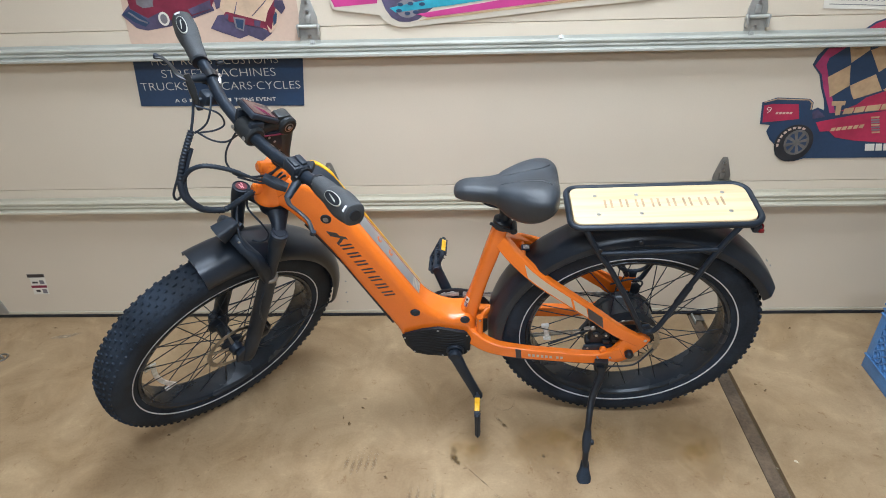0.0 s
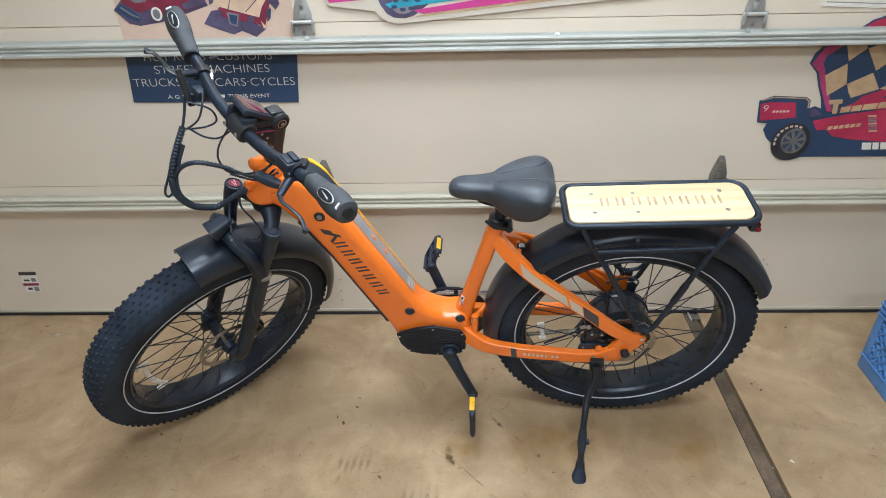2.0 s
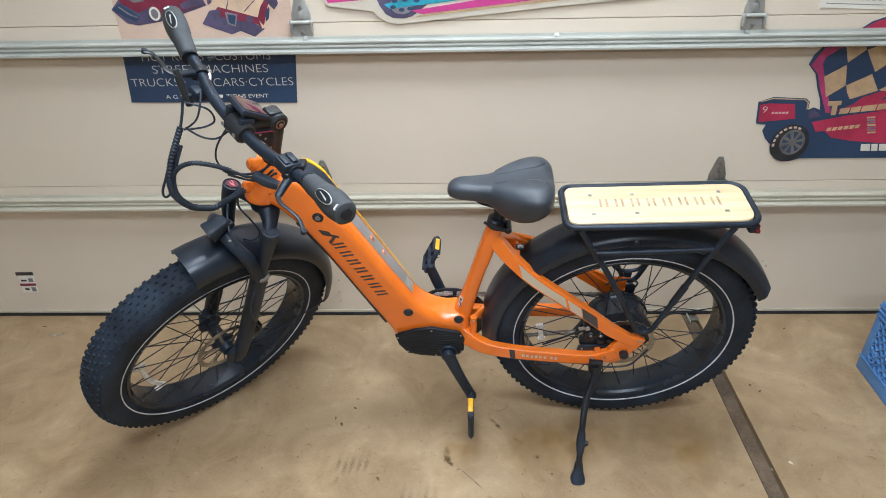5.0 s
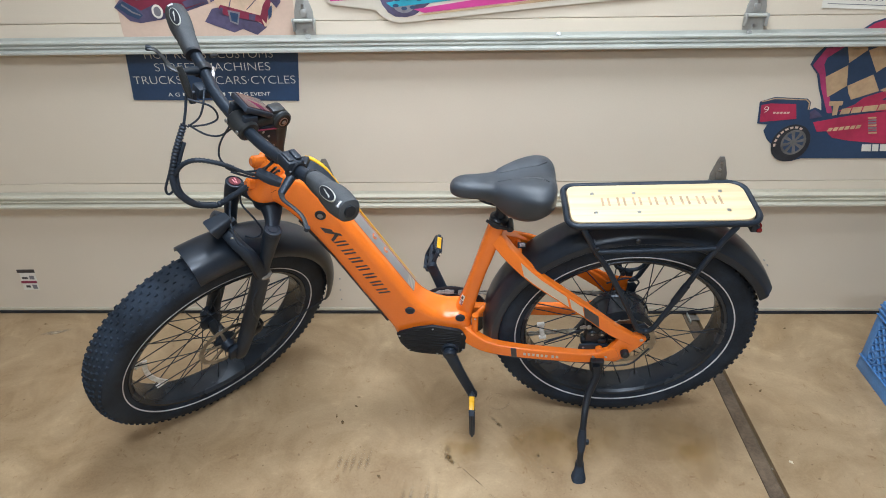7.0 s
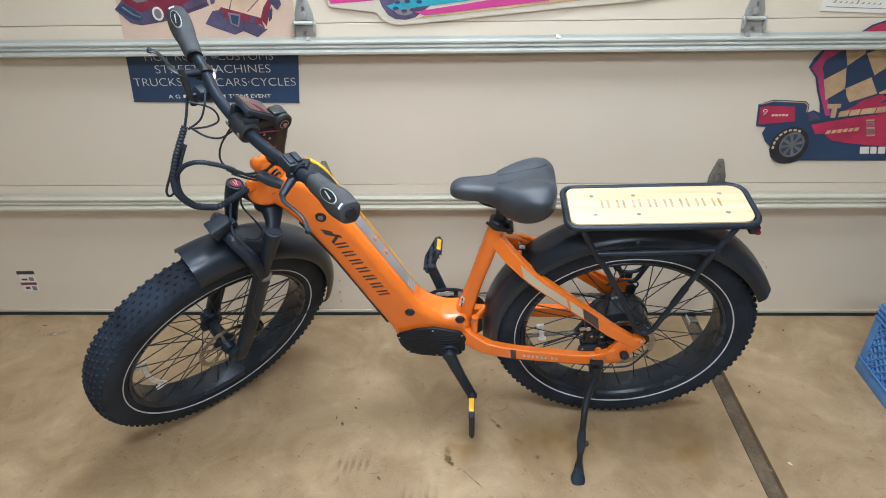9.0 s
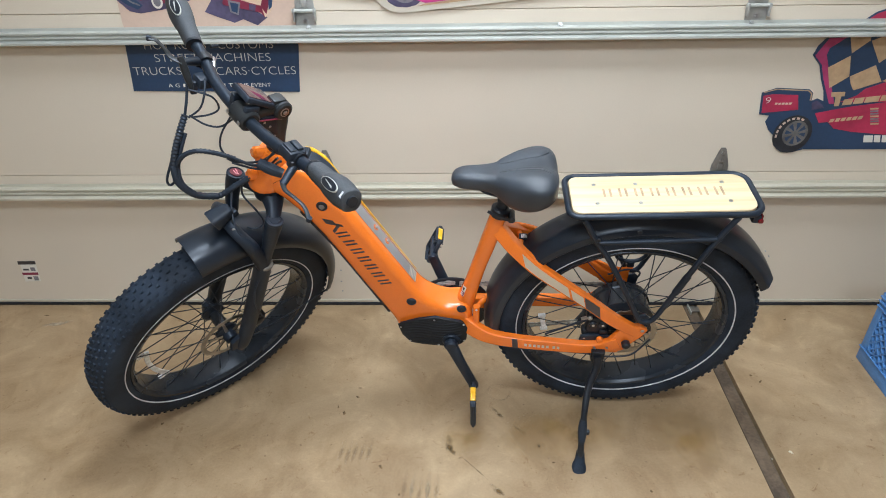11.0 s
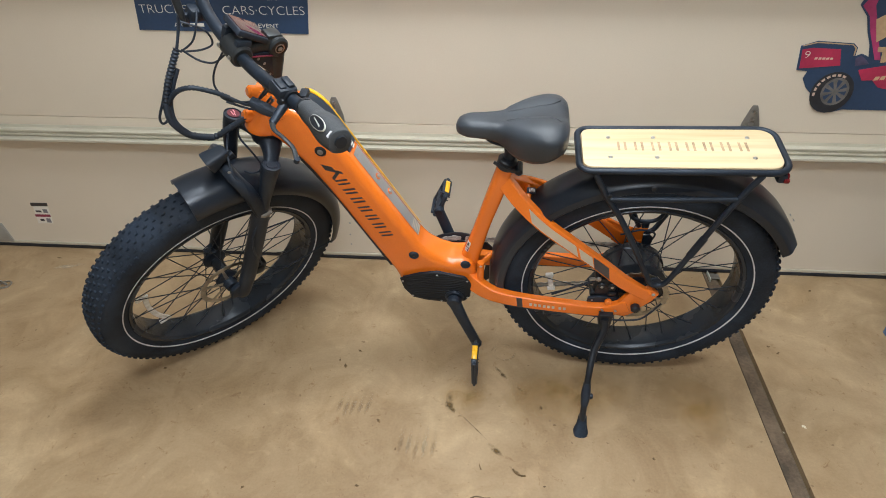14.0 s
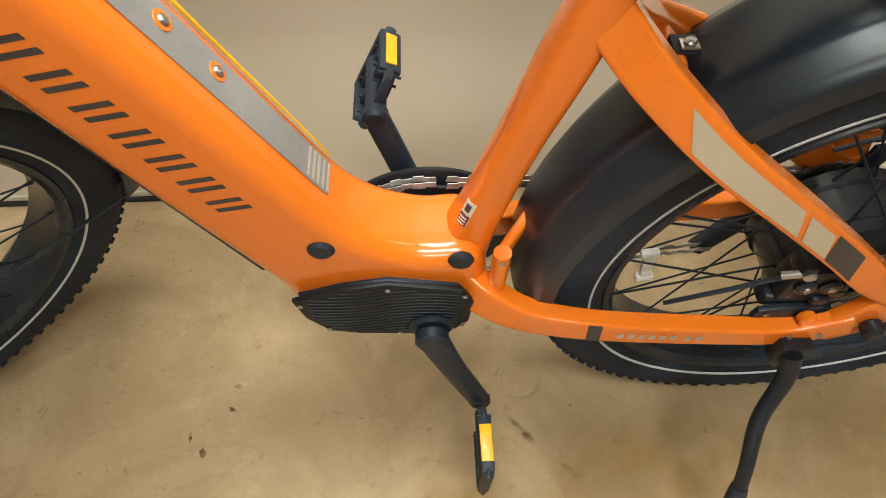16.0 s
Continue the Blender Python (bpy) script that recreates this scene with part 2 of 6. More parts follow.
STAINRUST = stain_material("rust_smear", (0.48, 0.29, 0.08), 0.55, 14)
STAINPALE = stain_material("pale_smear", (0.50, 0.42, 0.30), 1.2, 25)


def faint_material(name, colour, strength):
    """A dry outline left on the floor, broken up by noise."""
    m = bpy.data.materials.new(name)
    m.use_nodes = True
    N, K = m.node_tree.nodes, m.node_tree.links.new
    b = N["Principled BSDF"]
    b.inputs["Base Color"].default_value = (*colour, 1)
    b.inputs["Roughness"].default_value = 0.8
    tc, n, a = N.new("ShaderNodeTexCoord"), N.new("ShaderNodeTexNoise"), N.new("ShaderNodeMapRange")
    n.inputs["Scale"].default_value, n.inputs["Detail"].default_value = 22.0, 4
    a.inputs["From Min"].default_value, a.inputs["From Max"].default_value = 0.40, 0.66
    a.inputs["To Max"].default_value = strength
    K(tc.outputs["Object"], n.inputs["Vector"]), K(n.outputs["Fac"], a.inputs["Value"]), K(a.outputs[0], b.inputs["Alpha"])
    return m


RINGM = faint_material("ring_mark", (0.20, 0.14, 0.08), 0.18)


# ---- mesh helpers ----
def built(verts, faces, fix=True):
    bm = bmesh.new()
    vs = [bm.verts.new(v) for v in verts]
    for f in faces:
        try:
            bm.faces.new([vs[i] for i in f])
        except ValueError:
            pass
    if fix:
        bmesh.ops.recalc_face_normals(bm, faces=bm.faces)
    return bm


def join(*bms):
    out = bmesh.new()
    for bm in bms:
        me = bpy.data.meshes.new("tmp")
        bm.to_mesh(me)
        out.from_mesh(me)
        bpy.data.meshes.remove(me)
        bm.free()
    return out


def moved(bm, m):
    bmesh.ops.transform(bm, matrix=m, verts=bm.verts)
    return bm


def mesh_of(name, bm, material, sharp=38):
    me = bpy.data.meshes.new(name)
    bm.to_mesh(me)
    bm.free()
    me.materials.append(material)
    me.shade_smooth()
    me.set_sharp_from_angle(angle=radians(sharp))
    return me


def part(name, bm, material, parent, label="", m=None, sharp=38):
    ob = new(name, bm if isinstance(bm, bpy.types.Mesh) else mesh_of(name, bm, material, sharp))
    ob.parent = parent
    if m is not None:
        ob.matrix_local = m
    return tagged(ob, label)


def thing(name, label, category, m=None, group="", kind=""):
    ob = new(name)
    ob.empty_display_size = 0.05
    if m is not None:
        ob.matrix_world = m
    return tagged(ob, label, category, group, kind)


def single(name, bm, material, label, category="", m=None, group="", kind="", sharp=38):
    ob = new(name, mesh_of(name, bm, material, sharp))
    if m is not None:
        ob.matrix_world = m
    return tagged(ob, label, category, group, kind)


def curve(points, sub=6):
    """Catmull-Rom through the points."""
    P = [Vector(p) for p in points]
    if len(P) < 3:
        return P
    P = [2 * P[0] - P[1]] + P + [2 * P[-1] - P[-2]]
    out = []
    for i in range(1, len(P) - 2):
        a, b, c, d = P[i - 1:i + 3]
        for k in range(sub):
            t = k / sub
            out.append(0.5 * (2 * b + (c - a) * t + (2 * a - 5 * b + 4 * c - d) * t * t + (3 * b - a - 3 * c + d) * t ** 3))
    out.append(P[-2])
    return out


def rounded(w, h, power=2.0, seg=12):
    """Cross-section: 2 is an ellipse, more is boxier."""
    out = []
    for k in range(seg):
        a = 2 * math.pi * (k + 0.5) / seg
        c, s = math.cos(a), math.sin(a)
        out.append((math.copysign(abs(c) ** (2 / power), c) * w, math.copysign(abs(s) ** (2 / power), s) * h))
    return out


def sweep(points, section, side=(0, 1, 0), closed=False, sizes=None):
    """Carry a section (across, up) along points. side: the way that 'across' points."""
    P = [Vector(p) for p in points]
    n, k = len(P), len(section)
    verts, faces = [], []
    for i, p in enumerate(P):
        if closed:
            t = P[(i + 1) % n] - P[i - 1]
        else:
            t = P[min(i + 1, n - 1)] - P[max(i - 1, 0)]
        t.normalize()
        s = Vector(side)
        s = (s - t * s.dot(t))
        if s.length < 1e-4:
            s = t.orthogonal()
        s.normalize()
        u = t.cross(s)
        f = sizes[i] if sizes else 1.0
        fa, fb = f if isinstance(f, tuple) else (f, f)
        verts += [p + s * (a * fa) + u * (b * fb) for a, b in section]
    m = n if closed else n - 1
    for i in range(m):
        a, b = i * k, ((i + 1) % n) * k
        faces += [(a + j, a + (j + 1) % k, b + (j + 1) % k, b + j) for j in range(k)]
    if not closed:
        faces += [tuple(range(k))[::-1], tuple(range((n - 1) * k, n * k))]
    return built(verts, faces)


def tube(points, r, seg=10, sub=6, side=(0, 1, 0), closed=False, r2=None):
    P = curve(points, sub) if sub > 1 else [Vector(p) for p in points]
    sizes = None
    if r2 is not None:
        sizes = [1 + (r2 / r - 1) * i / (len(P) - 1) for i in range(len(P))]
    return sweep(P, rounded(r, r, 2, seg), side, closed, sizes)


def blend(points, sizes, section, sub=6, side=(0, 1, 0)):
    """Sweep with sizes (across, up) given at each control point."""
    P = curve(points, sub)
    S = curve([(a, b, 0) for a, b in sizes], sub)
    return sweep(P, section, side, False, [(s[0], s[1]) for s in S])


def revolve(profile, seg=48, a0=0.0, a1=360.0, closed_profile=False):
    """Turn (radius, y) pairs about the y axis; angle 0 is +x, 90 is +z."""
    full = abs(a1 - a0 - 360) < 1e-6
    n = seg if full else seg + 1
    k = len(profile)
    verts, faces = [], []
    for i in range(n):
        a = radians(a0 + (a1 - a0) * i / seg)
        verts += [(r * math.cos(a), y, r * math.sin(a)) for r, y in profile]
    for i in range(seg):
        a, b = i * k, ((i + 1) % n) * k
        for j in range(k if closed_profile else k - 1):
            faces.append((a + j, a + (j + 1) % k, b + (j + 1) % k, b + j))
    if not full and closed_profile:
        faces += [tuple(range(k)), tuple(range((n - 1) * k, n * k))[::-1]]
    return built(verts, faces)


def disc(r, y0, y1, seg=24, bevel=0.0):
    """A closed cylinder about the y axis."""
    b = min(bevel, r * 0.5, abs(y1 - y0) * 0.45)
    lo, hi = min(y0, y1), max(y0, y1)
    return revolve([(0.0005, lo), (r - b, lo), (r, lo + b), (r, hi - b), (r - b, hi), (0.0005, hi)], seg)


def rod(p, q, r, seg=8, r2=None):
    p, q = Vector(p), Vector(q)
    d = (q - p).normalized()
    return sweep([p, q], rounded(r, r, 2, seg), d.orthogonal(), False, [1.0, (r2 / r if r2 else 1.0)])


def rbox(x0, x1, y0, y1, z0, z1, bevel=0.003, seg=2):
    bm = bmesh.new()
    bmesh.ops.create_cube(bm, size=1)
    bmesh.ops.transform(bm, matrix=Matrix.Translation(((x0 + x1) / 2, (y0 + y1) / 2, (z0 + z1) / 2)) @ Matrix.Diagonal((x1 - x0, y1 - y0, z1 - z0, 1)), verts=bm.verts)
    if bevel:
        bmesh.ops.bevel(bm, geom=bm.edges[:], offset=bevel, segments=seg, profile=0.5, affect="EDGES")
    return bm


def slab(outline, y0, y1, r=0.003, n=3):
    """An outline in (x, z), thick from y0 to y1, with edges rounded by r."""
    P = [Vector((a, b)) for a, b in outline]
    area2 = sum(P[i - 1].x * P[i].y - P[i].x * P[i - 1].y for i in range(len(P)))
    if area2 < 0:
        P.reverse()
    m = len(P)
    ins = []
    for i in range(m):
        e1, e2 = (P[i] - P[i - 1]).normalized(), (P[(i + 1) % m] - P[i]).normalized()
        n1, n2 = Vector((-e1.y, e1.x)), Vector((-e2.y, e2.x))
        v = n1 + n2
        v = v.normalized() if v.length > 1e-6 else n1
        ins.append(v / max(0.5, v.dot(n1)))
    rings = []
    for k in range(n + 1):
        a = math.pi / 2 * k / n
        rings.append((r * (1 - math.sin(a)), y0 + r * (1 - math.cos(a))))
    rings += [(d, y1 - (y - y0)) for d, y in reversed(rings)]
    verts, faces = [], []
    for d, y in rings:
        verts += [(p.x + q.x * d, y, p.y + q.y * d) for p, q in zip(P, ins)]
    for k in range(len(rings) - 1):
        a, b = k * m, (k + 1) * m
        faces += [(a + j, a + (j + 1) % m, b + (j + 1) % m, b + j) for j in range(m)]
    faces += [tuple(range(m))[::-1], tuple(range((len(rings) - 1) * m, len(rings) * m))]
    return built(verts, faces)


def arc(cx, cz, rx, rz, a0=0, a1=360, n=24):
    full = abs(a1 - a0) >= 360
    return [(cx + rx * math.cos(radians(a0 + (a1 - a0) * i / (n if full else n - 1))), cz + rz * math.sin(radians(a0 + (a1 - a0) * i / (n if full else n - 1)))) for i in range(n)]


def smooth2(points, sub=5):
    """A closed, softly curved outline through (x, z) pairs."""
    n = len(points)
    out = []
    for i in range(n):
        a, b, c, d = [Vector(points[(i + k - 1) % n]) for k in range(4)]
        for k in range(sub):
            t = k / sub
            out.append(tuple(0.5 * (2 * b + (c - a) * t + (2 * a - 5 * b + 4 * c - d) * t * t + (3 * b - a - 3 * c + d) * t ** 3)))
    return out


# ---- the garage ----
DOOR = 2.055          # inner face of the door panels
JOINTS = (0.012, 0.558, 1.091, 1.624, 2.157)
XL, XR, YB, ZC = -2.75, 2.45, -4.4, 2.62
GX0, GX1 = 0.620, 0.675   # expansion joint in the slab


def floor_mesh():
    bms = []
    for x0, x1 in ((XL - 0.2, GX0), (GX1, XR + 0.2)):
        bms.append(rbox(x0, x1, YB - 0.2, DOOR + 0.5, -0.12, 0.0, 0.0))
    for bm in bms:
        for v in bm.verts:
            if GX0 - 0.001 < v.co.x < GX1 + 0.001:
                v.co.x += 0.035 * (v.co.y - DOOR)
    return join(*bms)


single("floor", floor_mesh(), CONCRETE, "tan stained concrete garage floor with dirt and scuffs", "floor", kind="structure")
bm = rbox(GX0 + 0.005, GX1 - 0.009, YB - 0.2, DOOR + 0.5, -0.12, -0.005, 0.0)
for v in bm.verts:
    v.co.x += 0.035 * (v.co.y - DOOR)
single("expansion_joint", bm, JOINTM, "brown weathered wood strip set in the concrete floor", "floor joint", kind="structure")

single("wall_west", rbox(XL - 0.12, XL, YB, DOOR + 0.3, 0, ZC, 0), WALLM, "unseen garage side wall, toned dark to cut the side fill", "wall", kind="structure")
single("wall_east", rbox(XR, XR + 0.12, YB, DOOR + 0.3, 0, ZC, 0), WALLM, "unseen garage side wall, toned dark to cut the side fill", "wall", kind="structure")
single("wall_south", rbox(XL - 0.12, XR + 0.12, YB - 0.12, YB, 0, ZC, 0), WALLM, "plain painted garage back wall", "wall", kind="structure")
single("wall_north", rbox(XL - 0.12, XR + 0.12, DOOR + 0.06, DOOR + 0.2, 2.13, ZC, 0), WALLM, "plain painted wall over the garage door", "wall", kind="structure")
single("ceiling", rbox(XL - 0.12, XR + 0.12, YB - 0.12, DOOR + 0.2, ZC, ZC + 0.12, 0), CEILM, "plain white painted garage ceiling", "ceiling", kind="structure")

# Housings and glowing diffusers for the added lamps.
for x, y, z, watts in LAMPS:
    sx, sy = 1.2, 0.62
    lamp = thing("added_ceiling_light", "unseen ceiling light fixture with a diffuser, added for soft overhead light", "ceiling light", pose(x, y, z), "ceiling lights")
    part("housing", join(rbox(-sx / 2, sx / 2, -sy / 2, -sy / 2 + 0.012, -0.05, 0.06, 0.003), rbox(-sx / 2, sx / 2, sy / 2 - 0.012, sy / 2, -0.05, 0.06, 0.003),
                         rbox(-sx / 2, -sx / 2 + 0.012, -sy / 2 + 0.012, sy / 2 - 0.012, -0.05, 0.06, 0.003), rbox(sx / 2 - 0.012, sx / 2, -sy / 2 + 0.012, sy / 2 - 0.012, -0.05, 0.06, 0.003)), LAMPM, lamp)
    part("diffuser", rbox(-sx / 2 + 0.014, sx / 2 - 0.014, -sy / 2 + 0.014, sy / 2 - 0.014, -0.01, 0.05, 0.002), GLOW, lamp, "glowing white diffuser")


def garage_door():
    door = thing("door_1", "cream sectional garage door with galvanised struts and hinges, closed", "garage door", kind="structure")
    for a, b in zip(JOINTS[:-1], JOINTS[1:]):
        # a section: flat face with a shallow lip along its upper and lower edge
        prof = [(DOOR, a + 0.002), (DOOR, b - 0.002), (DOOR + 0.003, b - 0.0005), (DOOR + 0.045, b - 0.0005), (DOOR + 0.045, a + 0.0005), (DOOR + 0.003, a + 0.0005)]
        verts, faces = [], []
        for x in (XL + 0.02, XR - 0.02):
            verts += [(x, y, z) for y, z in prof]
        k = len(prof)
        faces = [(j, (j + 1) % k, k + (j + 1) % k, k + j) for j in range(k)] + [tuple(range(k)), tuple(range(k, 2 * k))[::-1]]
        part("section", built(verts, faces), DOORM, door)
    part("bottom_seal", rbox(XL + 0.02, XR - 0.02, DOOR - 0.006, DOOR + 0.045, 0.0, 0.0125, 0.003), SEAL, door, "black rubber bottom seal")
    part("bottom_retainer", rbox(XL + 0.02, XR - 0.02, DOOR - 0.004, DOOR, 0.014, 0.026, 0.001), STRUTM, door)
    return door


def strut(door, z, material, label, rise, tall=1.0):
    """A rolled steel bar: flange, ribbed face and a lip that stands proud; rise: how much the bar climbs towards its front."""
    base = [(0.004, 0.046), (0.007, 0.046), (0.007, 0.037), (0.013, 0.035), (0.018, 0.032), (0.018, 0.028), (0.0145, 0.026), (0.0145, 0.022), (0.018, 0.020), (0.018, 0.016), (0.0145, 0.0145), (0.0145, 0.011),
            (0.022, 0.008), (0.026, 0.005), (0.026, -0.001), (0.023, -0.003)]
    prof = [(0.004 + (d - 0.004) * 2.1, h * tall + rise * (d - 0.004) * 1.1) for d, h in base] + [(0.004, -0.004)]
    verts = []
    for x in (XL + 0.03, XR - 0.03):
        verts += [(x, DOOR - y, z + h) for y, h in prof]
    k = len(prof)
    faces = [(j, (j + 1) % k, k + (j + 1) % k, k + j) for j in range(k)] + [tuple(range(k)), tuple(range(k, 2 * k))[::-1]]
    return part("strut", built(verts, faces), material, door, label, sharp=20)


def hinge(door, x, z, metal):
    """Two stamped leaves on a pin, with bolts."""
    h = part("hinge", slab([(x - 0.029, z + 0.006), (x + 0.029, z + 0.006), (x + 0.028, z + 0.028), (x + 0.012, z + 0.080), (x + 0.007, z + 0.090), (x - 0.007, z + 0.090), (x - 0.012, z + 0.080), (x - 0.028, z + 0.028)],
                            DOOR - 0.006, DOOR - 0.001, 0.001, 2), metal, door, "stamped steel hinge")
    part("lower_leaf", join(rbox(x - 0.031, x + 0.031, DOOR - 0.010, DOOR - 0.006, z - 0.040, z + 0.002, 0.001),
                            rbox(x - 0.033, x - 0.028, DOOR - 0.026, DOOR - 0.0065, z - 0.026, z + 0.010, 0.001),
                            rbox(x + 0.028, x + 0.033, DOOR - 0.026, DOOR - 0.0065, z - 0.026, z + 0.010, 0.001)), metal, h)
    part("pin", rod((x - 0.036, DOOR - 0.017, z + 0.004), (x + 0.036, DOOR - 0.017, z + 0.004), 0.0055, 10), GALV, h)
    part("raised_rib", join(rbox(x - 0.010, x + 0.010, DOOR - 0.010, DOOR - 0.0062, z + 0.012, z + 0.036, 0.003)), metal, h)
    for dx, dz in ((0, 0.072), (0, 0.045), (0, -0.026), (0.008, -0.060)):
        part("bolt", join(disc(0.006, 0, 0.004, 6, 0.001), disc(0.0035, 0.003, 0.007, 8)), STEEL, h, m=Matrix.Translation((x + dx, DOOR - (0.0055 if dz > 0 else 0.0095), z + dz)) @ Matrix.Rotation(math.pi, 4, "Z"))
    return h


door_thing = garage_door()
strut(door_thing, 1.006, GALV, "galvanised steel strut", 0.213)
strut(door_thing, 0.475, STRUTM, "cream painted steel strut", 0.47, 1.15)
for hx, hz in ((-0.709, 1.091), (0.633, 1.091), (-0.703, 0.558), (0.635, 0.558)):
    # The lower hinges get a darker steel than the upper ones.
    hinge(door_thing, hx, hz, GALVDULL if hz > 1 else DARKSTEEL)
for bx in (-0.701, 0.057, 0.622):
    part("strut_screw", join(disc(0.0055, 0, 0.005, 6, 0.001), disc(0.0085, -0.001, 0.0012, 14, 0.0004)), GALVDULL, door_thing, "galvanised hexagon screw", Matrix.Translation((bx, DOOR - 0.0165, 1.047)) @ Matrix.Rotation(radians(180), 4, "Z") @ Matrix.Rotation(radians(35), 4, "X"))
part("corner_bracket", slab([(-2.30, 0.02), (-2.075, 0.02), (-2.095, 0.105), (-2.30, 0.13)], DOOR - 0.006, DOOR - 0.001, 0.001, 2), GALVDULL, door_thing, "galvanised bottom corner bracket")
for bx, bz in ((-0.697, 0.161), (-0.700, 0.110), (-0.700, 0.066)):
    part("rivet", disc(0.0035, 0, 0.003, 8, 0.001), GALVDULL, door_thing, m=Matrix.Translation((bx, DOOR - 0.003, bz)))


# ---- posters and signs on the door ----
def flat(outline, depth, thick=0.0006):
    """A flat print that lies 'depth' in front of the door face."""
    return slab(outline, DOOR - depth - thick, DOOR - depth, thick * 0.3, 1)


def written(text, size, x, z, depth, width=None):
    """Lettering with the built-in font, as a mesh, from x, z (left foot of the line)."""
    cu = bpy.data.curves.new("text", "FONT")
    cu.body, cu.size, cu.extrude, cu.offset = text, size, 0.0002, -0.020 * size if size > 0.02 else 0.0
    tmp = new("text", cu)
    me = bpy.data.meshes.new_from_object(tmp.evaluated_get(bpy.context.evaluated_depsgraph_get()))
    bpy.data.objects.remove(tmp)
    bm = bmesh.new()
    bm.from_mesh(me)
    bpy.data.meshes.remove(me)
    xs = [v.co.x for v in bm.verts]
    k = (width / (max(xs) - min(xs))) if width else 1.0
    x_min = min(xs)
    for v in bm.verts:
        v.co.x = (v.co.x - x_min) * k
    return moved(bm, Matrix.Translation((x, DOOR - depth, z)) @ Matrix.Rotation(math.pi / 2, 4, "X"))


def bar(x0, x1, z0, z1, depth):
    return flat([(x0, z0), (x1, z0), (x1, z1), (x0, z1)], depth, 0.0004)


poster = thing("poster", "tan car-show poster with a navy lettered foot, tucked behind the strut", "poster")
part("sheet", flat([(-1.262, 1.004), (-0.742, 0.996), (-0.735, 1.06), (-0.742, 1.42), (-1.262, 1.42), (-1.275, 1.06)], 0.0012), TANP, poster, "tan printed sheet")
part("foot", flat([(-1.298, 0.855), (-0.758, 0.848), (-0.742, 0.998), (-1.284, 1.006)], 0.0026), NAVYP, poster, "navy blue lettered panel")
part("print_shadow", flat([(-1.280, 1.137), (-1.242, 1.098), (-1.210, 1.091), (-1.140, 1.101), (-1.065, 1.122), (-0.990, 1.145), (-1.000, 1.170), (-1.248, 1.167)], 0.0022), PURPLEP, poster)
part("printed_car", flat([(-1.256, 1.29), (-1.248, 1.155), (-1.200, 1.127), (-1.155, 1.145), (-1.136, 1.119), (-1.082, 1.124), (-1.003, 1.148), (-0.965, 1.20), (-1.0, 1.29)], 0.0028), MAROONP, poster, "maroon printed car")
part("printed_grille", flat([(-1.276, 1.140), (-1.249, 1.154), (-1.219, 1.135), (-1.197, 1.114), (-1.214, 1.102), (-1.243, 1.115)], 0.0034), NAVYP, poster)
part("printed_wheel", flat(arc(-1.151, 1.124, 0.017, 0.020, n=20), 0.0034), WHITEP, poster)
part("printed_wheel", flat(arc(-1.151, 1.124, 0.011, 0.014, n=16), 0.0038), GREYP, poster)
part("printed_chrome", flat([(-1.205, 1.168), (-1.175, 1.158), (-1.168, 1.20), (-1.20, 1.205)], 0.0034), GREYP, poster)
part("print_shadow", flat([(-1.013, 1.093), (-0.984, 1.130), (-0.961, 1.133), (-0.876, 1.104), (-0.825, 1.076), (-0.859, 1.053), (-0.900, 1.071), (-0.928, 1.061), (-0.978, 1.079)], 0.0022), PURPLEP, poster)
part("printed_car", flat([(-0.993, 1.28), (-0.977, 1.154), (-0.963, 1.133), (-0.841, 1.103), (-0.832, 1.076), (-0.812, 1.092), (-0.780, 1.161), (-0.762, 1.20), (-0.80, 1.28)], 0.0028), TANCAR, poster, "tan printed car")
part("printed_bumper", flat([(-0.963, 1.133), (-0.951, 1.112), (-0.843, 1.090), (-0.832, 1.076), (-0.840, 1.109), (-0.956, 1.141)], 0.0034), MAROONP, poster)
part("printed_grille", flat([(-0.937, 1.126), (-0.900, 1.119), (-0.912, 1.083), (-0.935, 1.092)], 0.0038), GREYP, poster)
part("printed_grille", flat([(-0.931, 1.120), (-0.906, 1.115), (-0.914, 1.089), (-0.930, 1.095)], 0.0042), NAVYP, poster)
part("printed_line", flat([(-0.881, 1.126), (-0.830, 1.170), (-0.826, 1.170), (-0.877, 1.126)], 0.0034), PURPLEP, poster)
part("printed_tyre", flat([(-0.802, 1.170), (-0.808, 1.154), (-0.788, 1.130), (-0.773, 1.147), (-0.778, 1.169)], 0.0034), PURPLEP, poster)
